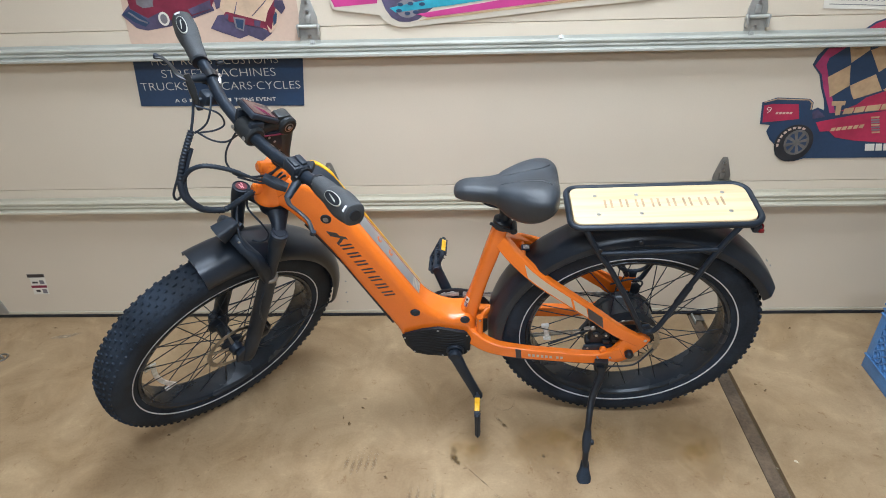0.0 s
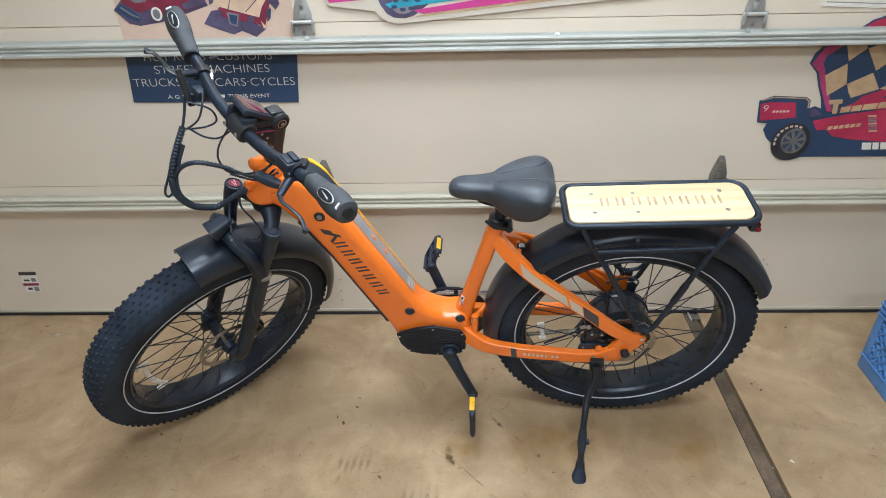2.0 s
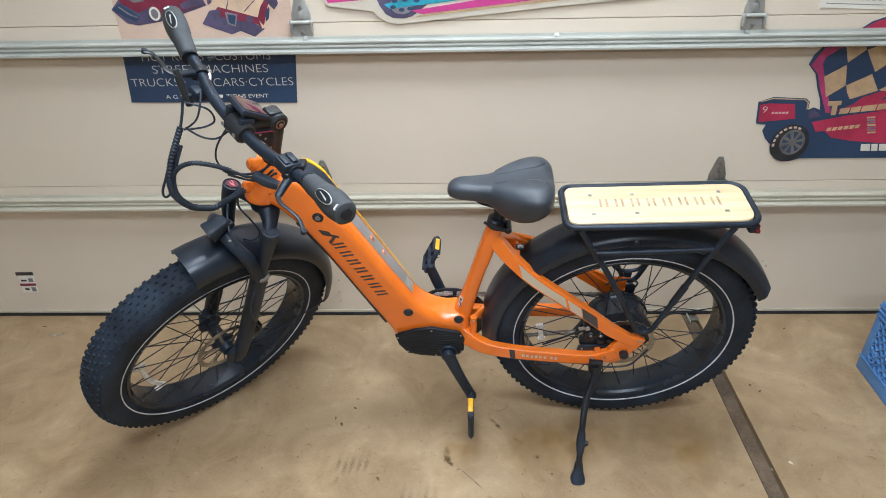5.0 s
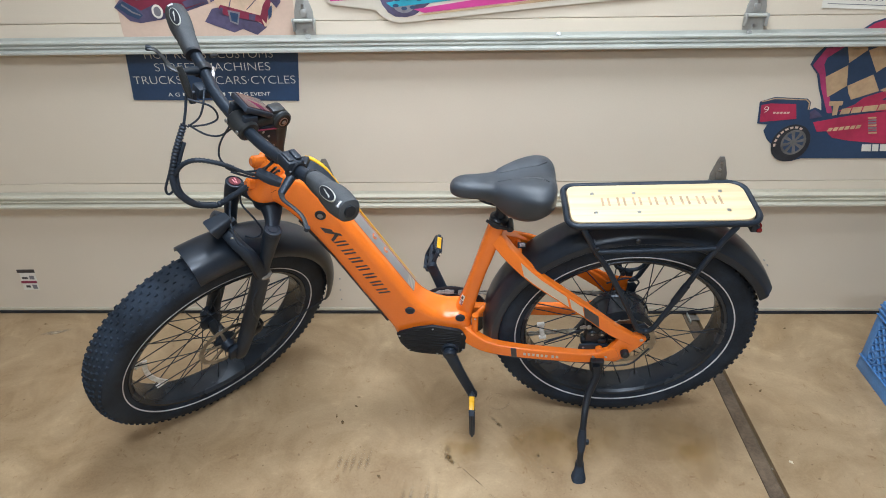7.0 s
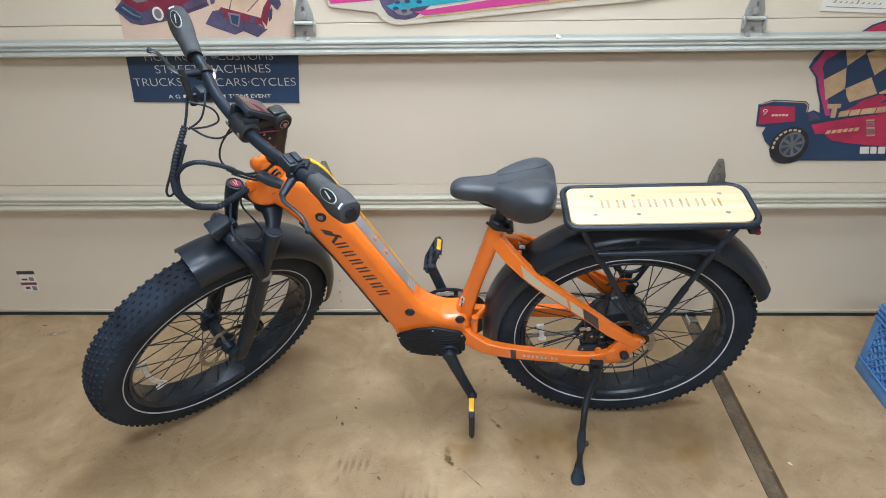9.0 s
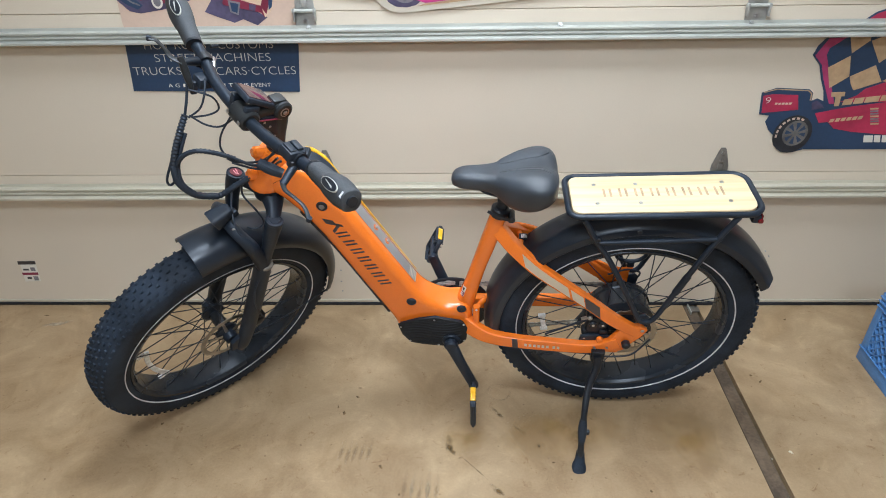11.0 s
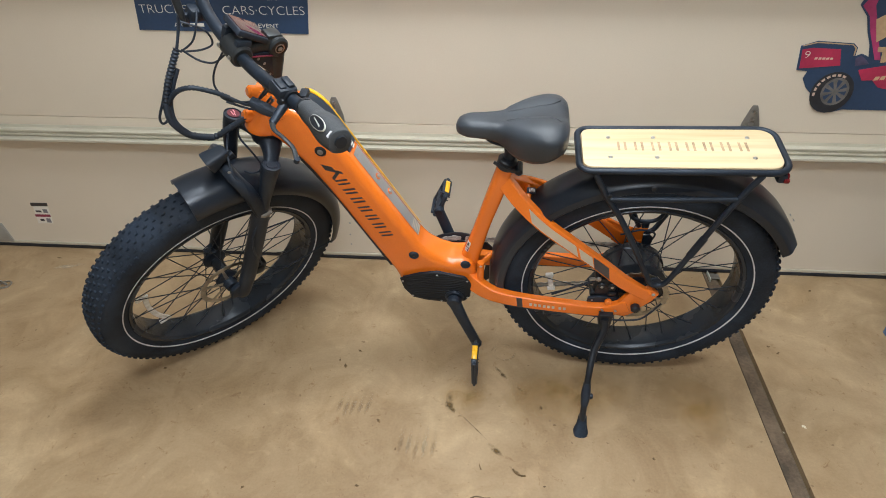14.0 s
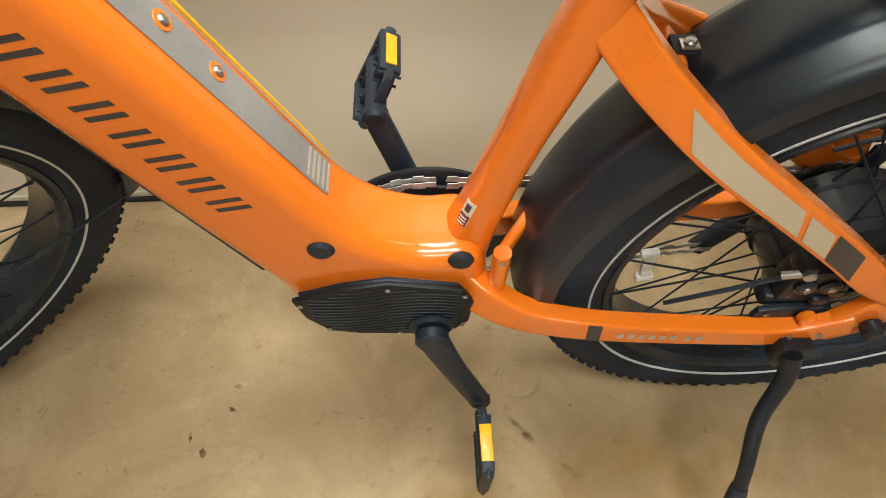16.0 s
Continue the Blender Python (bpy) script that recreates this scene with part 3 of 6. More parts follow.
for name, mt, d, poly in (
        ("printed_chrome", GREYP, 0.0040, [(-1.223, 1.180), (-1.169, 1.179), (-1.183, 1.158), (-1.207, 1.156), (-1.224, 1.167)]),
        ("printed_chrome", GREYP, 0.0044, [(-1.257, 1.143), (-1.229, 1.121), (-1.205, 1.112), (-1.204, 1.116), (-1.226, 1.125), (-1.254, 1.147)]),
        ("printed_tail", PURPLEP, 0.0040, [(-1.069, 1.150), (-0.997, 1.175), (-0.998, 1.150), (-1.062, 1.134)]),
        ("printed_lamp", PURPLEP, 0.0046, [(-0.874, 1.114), (-0.854, 1.112), (-0.859, 1.094), (-0.876, 1.098)]),
        ("printed_lamp", PURPLEP, 0.0046, [(-0.958, 1.134), (-0.949, 1.132), (-0.954, 1.117), (-0.962, 1.120)]),
        ("printed_line", PURPLEP, 0.0034, [(-0.936, 1.127), (-0.918, 1.168), (-0.916, 1.168), (-0.932, 1.127)]),
        ("printed_flank", MAROONP, 0.0032, [(-0.842, 1.106), (-0.828, 1.139), (-0.803, 1.171), (-0.793, 1.170), (-0.806, 1.139), (-0.826, 1.085)]),
        ("printed_tyre", NAVYP, 0.0036, [(-0.815, 1.123), (-0.803, 1.139), (-0.801, 1.131), (-0.807, 1.106), (-0.818, 1.096)]),
        ("printed_tyre", PURPLEP, 0.0034, [(-0.986, 1.175), (-0.964, 1.174), (-0.973, 1.152), (-0.984, 1.148)])):
    part(name, flat(poly, d), mt, poster)
for text, size, x, z, width in (("HOT RODS · CUSTOMS", 0.037, -1.226, 0.985, 0.404), ("STREET MACHINES", 0.037, -1.203, 0.946, 0.367), ("TRUCKS ·", 0.037, -1.281, 0.906, 0.175), ("CARS·CYCLES", 0.037, -1.016, 0.904, 0.254)):
    part("lettering", written(text, size, x, z, 0.0034, width), WHITEP, poster, "white lettering")
for x0, x1 in ((-1.132, -1.085), (-1.072, -1.030), (-1.018, -0.995)):
    part("lettering_bar", bar(x0, x1, 0.867, 0.877, 0.0032), WHITEP, poster)
part("lettering", written("A G", 0.017, -1.181, 0.866, 0.0034, 0.038), WHITEP, poster, "white lettering")
part("lettering", written("TIONS EVENT", 0.017, -0.984, 0.866, 0.0034, 0.136), WHITEP, poster, "white lettering")

cut = thing("cutout_sign", "cream-edged cutout sign with magenta and teal racing stripes", "sign")
part("board", slab([(-0.66, 1.36), (-0.637, 1.166), (-0.631, 1.144), (-0.622, 1.137), (-0.490, 1.121), (-0.477, 1.105), (-0.454, 1.091), (-0.424, 1.084), (-0.358, 1.089), (0.065, 1.128), (0.296, 1.145), (0.52, 1.19), (0.50, 1.36)],
                   DOOR - 0.008, DOOR - 0.002, 0.001, 2), PAPER, cut, "cream edge of the board")
part("print", flat([(-0.65, 1.30), (-0.631, 1.166), (-0.623, 1.147), (-0.494, 1.155), (-0.488, 1.30)], 0.0084), MAGENTAP, cut)
part("print", flat([(-0.485, 1.30), (-0.480, 1.162), (-0.471, 1.138), (-0.454, 1.114), (-0.433, 1.102), (-0.400, 1.100), (-0.374, 1.106), (-0.322, 1.143), (-0.29, 1.30)], 0.0084), PURPLEP, cut)
part("print", flat([(-0.458, 1.141), (-0.441, 1.128), (-0.271, 1.145), (-0.10, 1.166), (0.0, 1.22), (-0.372, 1.157)], 0.0090), TEALP, cut)
part("print", flat([(-0.377, 1.122), (-0.345, 1.112), (-0.003, 1.147), (0.18, 1.166), (0.10, 1.20), (-0.137, 1.155)], 0.0094), MAGENTAP, cut)
part("print", flat([(-0.371, 1.103), (-0.002, 1.138), (0.20, 1.157), (0.18, 1.164), (-0.003, 1.146), (-0.345, 1.111)], 0.0090), TANCHK, cut)
for kx, kz in ((-0.425, 1.150), (-0.395, 1.152), (-0.43, 1.133), (-0.405, 1.125), (-0.36, 1.150), (-0.38, 1.128)):
    part("printed_rivet", flat(arc(kx, kz, 0.009, 0.005, n=12), 0.0100), NAVYP, cut)
part("printed_hub", flat(arc(-0.405, 1.138, 0.034, 0.026, n=20), 0.0087), GREYP, cut)

race = thing("race_car_sign", "red racing-car cutout sign with a chequered flag", "sign")
part("board", slab([(0.722, 0.761), (0.713, 0.832), (0.757, 0.847), (0.860, 0.841), (0.874, 0.830), (0.876, 0.804), (0.892, 0.812), (0.914, 0.803), (0.904, 0.836), (0.885, 0.873), (0.867, 0.917), (0.838, 0.947), (0.846, 0.975), (0.869, 1.003), (0.962, 1.050), (0.988, 1.070), (1.03, 1.085), (1.30, 1.085), (1.42, 0.80), (1.42, 0.637), (0.920, 0.640),
                    (0.895, 0.640), (0.863, 0.630), (0.825, 0.632), (0.795, 0.655), (0.785, 0.69), (0.765, 0.708), (0.748, 0.736), (0.755, 0.757)], DOOR - 0.0032, DOOR - 0.001, 0.0006, 1), NAVYP, race, "dark outline of the board")
for name, mt, d, poly in (
        ("wing_print", REDP, 0.0036, [(0.728, 0.766), (0.720, 0.822), (0.748, 0.827), (0.828, 0.824), (0.842, 0.776)]),
        ("flag_edge", DUSKYP, 0.0036, [(0.845, 0.945), (0.872, 0.997), (0.925, 0.999), (0.882, 0.967), (0.879, 0.947), (0.899, 0.903), (0.924, 0.849), (0.950, 0.794), (0.933, 0.794), (0.910, 0.838), (0.891, 0.874), (0.873, 0.918)]),
        ("flag_top", REDP, 0.0036, [(0.970, 1.050), (0.992, 1.066), (1.03, 1.080), (1.28, 1.080), (1.28, 1.050)]),
        ("check", TANCHK, 0.0042, [(0.894, 0.909), (0.952, 0.945), (0.968, 0.881), (0.918, 0.845)]),
        ("check", TANCHK, 0.0036, [(0.931, 1.006), (0.993, 1.005), (0.997, 0.989), (0.953, 0.951)]),
        ("check", TANCHK, 0.0036, [(0.970, 0.881), (1.038, 0.915), (1.073, 0.864), (1.021, 0.846), (0.995, 0.837), (0.981, 0.856)]),
        ("check", TANCHK, 0.0036, [(1.000, 0.988), (1.045, 1.006), (1.105, 1.006), (1.110, 0.975), (1.045, 0.921)]),
        ("check", TANCHK, 0.0036, [(1.075, 0.866), (1.110, 0.885), (1.145, 0.935), (1.180, 0.880), (1.120, 0.850)]),
        ("hood_print", REDP, 0.0036, [(0.965, 0.800), (1.011, 0.821), (1.032, 0.842), (1.086, 0.862), (1.250, 0.880), (1.300, 0.800), (1.109, 0.799)]),
        ("body_print", REDP, 0.0040, [(0.898, 0.764), (1.004, 0.785), (1.108, 0.798), (1.30, 0.800), (1.40, 0.74), (1.40, 0.70), (1.145, 0.690), (1.030, 0.701), (0.973, 0.712), (0.948, 0.734), (0.919, 0.732)]),
        ("writing_bar", TANCHK, 0.0044, [(0.929, 0.832), (0.972, 0.833), (0.973, 0.819), (0.963, 0.818), (0.966, 0.788), (0.951, 0.786), (0.946, 0.817), (0.932, 0.818)]),
        ("strut_print", NAVYP, 0.0044, [(1.092, 0.836), (1.128, 0.868), (1.140, 0.868), (1.100, 0.834)]),
        ("suspension_print", PURPLEP, 0.0040, [(0.878, 0.798), (0.892, 0.806), (0.912, 0.792), (0.922, 0.782), (0.884, 0.775)])):
    part(name, flat(poly, d), mt, race)
for x0, x1 in ((0.974, 1.003), (1.007, 1.037), (1.041, 1.084), (1.088, 1.117), (1.121, 1.150)):
    z0, z1 = 0.789 + (x0 - 0.974) * 0.11, 0.789 + (x1 - 0.974) * 0.11
    part("writing_bar", flat([(x0, z0), (x1, z1), (x1 + 0.002, z1 + 0.019), (x0 + 0.002, z0 + 0.019)], 0.0044), TANCHK, race)
for j in range(6):
    x0, z0 = 0.951 + j * 0.0175, 0.733 + j * 0.0018
    part("writing_bar", flat([(x0, z0), (x0 + 0.013, z0 + 0.001), (x0 + 0.016, z0 + 0.0125), (x0 + 0.003, z0 + 0.0115)], 0.0044), TANCHK, race)
for j in range(7):
    z0 = 0.724 + j * 0.0084
    part("writing_bar", flat([(1.086 - j * 0.003, z0), (1.112 - j * 0.003, z0 + 0.001), (1.111 - j * 0.003, z0 + 0.0062), (1.085 - j * 0.003, z0 + 0.0052)], 0.0044), GREYP if j % 3 else TANCHK, race)
for x0, x1 in ((1.078, 1.108), (1.112, 1.132), (1.137, 1.160), (1.164, 1.176), (1.181, 1.24)):
    part("writing_bar", flat([(x0, 0.688), (x1, 0.688), (x1 + 0.006, 0.664), (x0 + 0.006, 0.664)], 0.0042), WHITEP, race)
for j in range(5):
    part("writing_bar", flat([(0.762 + j * 0.011, 0.793), (0.770 + j * 0.011, 0.7932), (0.771 + j * 0.011, 0.7995), (0.763 + j * 0.011, 0.7993)], 0.0042), TANP, race)
part("numeral", written("9", 0.030, 0.731, 0.797, 0.0042, 0.015), WHITEP, race, "white racing number")
part("wing_rim", flat([(0.718, 0.834), (0.757, 0.8445), (0.858, 0.839), (0.871, 0.829), (0.873, 0.806), (0.869, 0.806), (0.867, 0.827), (0.856, 0.836), (0.757, 0.841), (0.720, 0.831)], 0.0036), TANCHK, race, "tan outline")
part("printed_tyre", flat(arc(0.845, 0.694, 0.062, 0.064, n=32), 0.0050), mat("black_print", (0.025, 0.026, 0.032), 0.5, 0, 0.2, 20, 90, 0.02), race, "black printed tyre")
RIMP = mat("rim_print", (0.15, 0.14, 0.13), 0.5, 0.0, 0.2, 30, 90, 0.02)
part("printed_rim", flat(arc(0.853, 0.697, 0.040, 0.043, n=28), 0.0056), RIMP, race, "grey printed rim")
part("printed_rim", flat(arc(0.853, 0.697, 0.033, 0.036, n=28), 0.0059), NAVYP, race)
part("printed_hub", flat(arc(0.853, 0.697, 0.010, 0.011, n=16), 0.0066), RIMP, race)
for j in range(8):
    a = radians(j * 45 + 15)
    u, w = Vector((math.cos(a), math.sin(a))), Vector((-math.sin(a), math.cos(a)))
    o = [Vector((0.853, 0.697)) + u * r + w * h for r, h in ((0.006, -0.0030), (0.037, -0.0062), (0.037, 0.0062), (0.006, 0.0030))]
    part("printed_spoke", flat([(q.x, q.y) for q in o], 0.0063), RIMP, race)
for j in range(8):
    a0 = 62 + j * 17
    o = arc(0.845, 0.694, 0.055, 0.057, a0, a0 + 11, 4) + arc(0.845, 0.694, 0.048, 0.050, a0 + 11, a0, 4)
    part("writing_bar", flat(o, 0.0056), TANP, race)

card = thing("paper_card", "white paper card with a dark handwritten line", "card")
part("sheet", flat([(0.822, 1.111), (1.12, 1.098), (1.13, 1.26), (0.805, 1.27)], 0.0020, 0.001), WHITEP, card)
part("border", flat([(0.836, 1.122), (1.10, 1.110), (1.10, 1.112), (0.836, 1.124)], 0.0032, 0.0003), GREYP, card)
for j in range(9):
    x0, z0 = 0.850 + j * 0.0165, 1.133 - j * 0.0008
    part("writing_bar", flat([(x0, z0), (x0 + 0.011, z0 + 0.0005), (x0 + 0.013, z0 + (0.010 if j in (0, 4) else 0.005)), (x0 + 0.009, z0 + (0.010 if j in (0, 4) else 0.005)), (x0 + 0.007, z0 + 0.002)], 0.0032, 0.0003), GREYP, card)
for j in range(6):
    part("writing_bar", flat([(1.015 + j * 0.010, 1.128), (1.022 + j * 0.010, 1.128), (1.022 + j * 0.010, 1.134), (1.015 + j * 0.010, 1.134)], 0.0032, 0.0003), TANP, card)

label_thing = thing("warning_label", "small white warning label stuck on the door", "sticker")
part("sheet", flat([(-1.930, 0.203), (-1.868, 0.204), (-1.878, 0.112), (-1.940, 0.110)], 0.0008), WHITEP, label_thing)
part("header_bar", flat([(-1.937, 0.204), (-1.868, 0.205), (-1.869, 0.190), (-1.938, 0.189)], 0.0016), DARKDEC, label_thing)
part("red_bar", flat([(-1.938, 0.152), (-1.875, 0.153), (-1.876, 0.142), (-1.938, 0.141)], 0.0016), MAROONP, label_thing)
part("text_bar", flat([(-1.928, 0.170), (-1.905, 0.170), (-1.905, 0.162), (-1.928, 0.162)], 0.0016), DARKDEC, label_thing)
part("text_bar", flat([(-1.898, 0.176), (-1.880, 0.176), (-1.880, 0.160), (-1.898, 0.160)], 0.0016), GREYP, label_thing)
part("text_bar", flat([(-1.925, 0.132), (-1.908, 0.132), (-1.908, 0.122), (-1.925, 0.122)], 0.0016), DARKDEC, label_thing)
part("text_bar", flat([(-1.900, 0.135), (-1.882, 0.135), (-1.882, 0.116), (-1.900, 0.116)], 0.0016), GREYP, label_thing)

# ---- the bicycle: x forward, y to its left, z up; it leans on its stand ----
BIKE = pose(0.1972, 1.5807, 0.0015, -11.0, 0, 178.0)
bike = thing("electric_bicycle", "orange step-through electric bicycle with fat tyres, leaning on its kickstand", "bicycle", BIKE)
FORK = Matrix.Translation((1.131, 0.045, 0.346)) @ Matrix.Rotation(radians(-23.28), 4, "Y") @ Matrix.Rotation(radians(48.64), 4, "Z")
REAR = Matrix.Translation((-0.007, 0, 0.3625))


def tyre_mesh(grow):
    """A fat tyre; grow: how far the crown stands above the sidewall, against the usual."""
    def out(r):
        return r if r < 0.300 else 0.300 + (r - 0.300) * grow

    half = [(0.276, 0.036), (0.282, 0.041), (0.293, 0.0455), (0.308, 0.0495), (0.322, 0.0515), (0.336, 0.0500), (0.347, 0.0440), (0.354, 0.0320), (0.3575, 0.0160), (0.358, 0.0)]
    prof = half + [(r, -y) for r, y in reversed(half[:-1])]
    casing = revolve([(out(r), y) for r, y in prof], 96)
    # tread blocks
    verts, faces = [], []
    rows = ((0.0, 0.0, 0.012, 0.0095, 0.3578, 0.0), (0.0155, 0.5, 0.0095, 0.0085, 0.3573, 5), (-0.0155, 0.5, 0.0095, 0.0085, 0.3573, -5), (0.0300, 0.0, 0.0095, 0.0085, 0.3547, 25), (-0.0300, 0.0, 0.0095, 0.0085, 0.3547, -25),
            (0.0435, 0.5, 0.0115, 0.0070, 0.3472, 50), (-0.0435, 0.5, 0.0115, 0.0070, 0.3472, -50))
    count = 90
    for y, phase, lx, ly, r, tilt in rows:
        ct, st = math.cos(radians(tilt)), math.sin(radians(tilt))
        for i in range(count):
            a = 2 * math.pi * (i + phase) / count
            ca, sa = math.cos(a), math.sin(a)
            b = len(verts)
            long = lx * (1.0 if i % 2 else 0.78)
            for h, k in ((-0.003, 1.0), (0.0040, 0.80)):
                for ex, ey in ((-1, -1), (1, -1), (1, 1), (-1, 1)):
                    u, w = ex * long / 2 * k, ey * ly / 2 * k
                    rr = out(r) + h * ct - w * st
                    yy = y + w * ct + h * st
                    verts.append((rr * ca - u * sa, yy, rr * sa + u * ca))
            faces += [(b + 4, b + 5, b + 6, b + 7), (b, b + 1, b + 5, b + 4), (b + 1, b + 2, b + 6, b + 5), (b + 2, b + 3, b + 7, b + 6), (b + 3, b, b + 4, b + 7)]
    return mesh_of("tyre", join(casing, built(verts, faces)), RUBBER, 35)


FRONT_TYRE, REAR_TYRE = tyre_mesh(1.12), tyre_mesh(1.05)
RIM = mesh_of("rim", revolve([(0.281, 0.040), (0.279, 0.0425), (0.272, 0.041), (0.266, 0.034), (0.263, 0.012), (0.263, -0.012), (0.266, -0.034), (0.272, -0.041), (0.279, -0.0425), (0.281, -0.040), (0.274, -0.036), (0.270, 0.0), (0.274, 0.036)], 96, closed_profile=True), RIMM, 30)
STRIPES = mesh_of("stripe", revolve([(0.2953, 0.0448), (0.2953, 0.0475), (0.2983, 0.0484), (0.2983, 0.0458)], 96, closed_profile=True), STRIPE, 60)
SPOKE = mesh_of("spoke", join(rod((0, 0, 0), (0, 0, 1), 0.0015, 6)), SATIN)


def bolt_mesh(r=0.005):
    return mesh_of("bolt", join(disc(r, 0, r * 0.7, 10, r * 0.3), disc(r * 0.45, r * 0.5, r * 0.8, 6)), STEEL)


BOLT = bolt_mesh()
SMALLBOLT = bolt_mesh(0.0032)


def bolt(parent, x, y, z, mesh=None, away=1, m=None):
    place = Matrix.Translation((x, y, z)) @ (Matrix.Identity(4) if away > 0 else Matrix.Rotation(math.pi, 4, "Z"))
    return part("bolt", mesh or BOLT, None, parent, m=(m @ place if m else place))


def wheel(name, label, m, tyre, flange_l, flange_r, yl, yr, turn):
    w = part(name, tyre, None, bike, label, m)
    w.name = name
    part("rim", RIM, None, w, "wide black rim")
    part("stripe", STRIPES, None, w, "thin reflective white stripe")
    part("stripe", STRIPES, None, w, "thin reflective white stripe", Matrix.Rotation(math.pi, 4, "Z"))
    for i in range(36):
        left = i % 2 == 0
        a = 2 * math.pi * i / 36 + turn
        lead = (1 if (i // 2) % 2 else -1) * (0.95 if flange_l < 0.05 else 0.50)
        r = flange_l if left else flange_r
        p = Vector((r * math.cos(a + lead), yl if left else yr, r * math.sin(a + lead)))
        q = Vector((0.2645 * math.cos(a), 0.012 if left else -0.012, 0.2645 * math.sin(a)))
        d = q - p
        part("spoke", SPOKE, None, w, m=Matrix.Translation(p) @ d.to_track_quat("Z", "Y").to_matrix().to_4x4() @ Matrix.Diagonal((1, 1, d.length, 1)))
    return w


def brake_disc(parent, y):
    ring = revolve([(0.088, y - 0.001), (0.088, y + 0.001), (0.074, y + 0.001), (0.074, y - 0.001)], 60, closed_profile=True)
    arms = [moved(slab([(0.02, -0.005), (0.076, 0.004), (0.076, 0.011), (0.02, 0.006)], y - 0.001, y + 0.001, 0.0003, 1), Matrix.Rotation(radians(60 * k), 4, "Y")) for k in range(6)]
    teeth = [moved(slab([(0.086, -0.004), (0.0905, -0.003), (0.0905, 0.003), (0.086, 0.004)], y - 0.001, y + 0.001, 0.0002, 1), Matrix.Rotation(radians(15 * k), 4, "Y")) for k in range(24)]
    return part("brake_disc", join(ring, *arms, *teeth), DISC, parent, "steel brake disc")


def wheel_reflector(parent, angle, half=24):
    o = [(r * math.cos(radians(a)), r * math.sin(radians(a))) for r, aa in ((0.226, range(-half, half + 1, half // 4)), (0.212, range(half, -half - 1, -(half // 4)))) for a in aa]
    k = 0.0035 * half
    ends = [rbox(0.208, 0.230, -0.005, 0.005, e - 0.005, e + 0.005, 0.002) for e in (-k, k)]
    return part("reflector", moved(join(slab(o, -0.0035, 0.0035, 0.0015, 2), *ends), Matrix.Rotation(radians(angle), 4, "Y")), CLEAR, parent, "clear plastic wheel reflector")


FRONT = Matrix.Translation((1.1314, 0.0452, 0.3537)) @ Matrix.Rotation(radians(-23.05), 4, "Y") @ Matrix.Rotation(radians(47.87), 4, "Z") @ Matrix.Translation((0.002, 0, 0.003)) @ Matrix.Diagonal((0.9635, 0.9635, 0.9635, 1))
front = wheel("front_wheel", "knobbly black fat tyre on a spoked wheel", FRONT, FRONT_TYRE, 0.029, 0.029, 0.040, -0.040, 0.05)
part("hub", revolve([(0.006, -0.075), (0.016, -0.074), (0.018, -0.05), (0.034, -0.044), (0.034, -0.036), (0.017, -0.030), (0.016, 0.030), (0.034, 0.036), (0.034, 0.044), (0.022, 0.050), (0.018, 0.074), (0.006, 0.075)], 28), SATIN, front, "black hub")
part("axle_cap", disc(0.012, -0.079, -0.075, 20, 0.002), STEEL, front)
part("hub_sleeve", revolve([(0.0175, -0.027), (0.0185, -0.024), (0.0185, 0.024), (0.0175, 0.027)], 28), HUB, front, "glossy dark hub sleeve")
brake_disc(front, 0.054)
wheel_reflector(front, 25)

rear = wheel("rear_wheel", "knobbly black fat tyre round a hub motor", Matrix.Translation((-0.0112, -0.0034, 0.3681)) @ Matrix.Diagonal((0.9865, 0.9865, 0.9865, 1)), REAR_TYRE, 0.080, 0.080, 0.030, -0.036, 0.0)
part("hub_motor", revolve([(0.008, -0.075), (0.045, -0.072), (0.062, -0.058), (0.080, -0.052), (0.088, -0.046), (0.088, -0.030), (0.084, -0.026), (0.084, 0.016), (0.088, 0.020), (0.088, 0.034), (0.078, 0.040), (0.050, 0.050), (0.030, 0.056), (0.008, 0.058)], 40), HUB, rear, "dark grey hub motor")
brake_disc(rear, 0.066)
wheel_reflector(rear, 10, half=8)
for k, (r, n) in enumerate(((0.034, 13), (0.040, 15), (0.046, 17), (0.052, 20), (0.058, 23))):
    o = []
    for i in range(n):
        for da, dr in ((0, 0), (0.35, 0), (0.5, 0.004), (0.85, 0.004)):
            a = 2 * math.pi * (i + da) / n
            o.append(((r + dr) * math.cos(a), (r + dr) * math.sin(a)))
    part("sprocket", slab(o, -0.078 - 0.0045 * (4 - k), -0.076 - 0.0045 * (4 - k), 0.0004, 1), CHAIN, rear)

# frame tubes
DT = [(0.905, 0.880), (0.870, 0.893), (0.830, 0.893), (0.795, 0.883), (0.760, 0.857), (0.720, 0.790), (0.679, 0.716), (0.600, 0.571), (0.563, 0.503), (0.538, 0.468), (0.508, 0.446), (0.472, 0.434), (0.440, 0.436), (0.416, 0.428), (0.404, 0.395),
      (0.410, 0.345), (0.432, 0.322), (0.500, 0.318), (0.575, 0.325), (0.612, 0.345), (0.622, 0.372), (0.638, 0.408), (0.697, 0.523), (0.757, 0.645), (0.805, 0.730), (0.838, 0.776), (0.872, 0.810), (0.910, 0.822)]
body = part("down_tube", slab(smooth2(DT, 3), -0.046, 0.046, 0.021, 5), ORANGE, bike, "broad glossy orange down tube and bottom shell")
HEAD = FORK @ Matrix.Translation((-0.045, 0, 0))


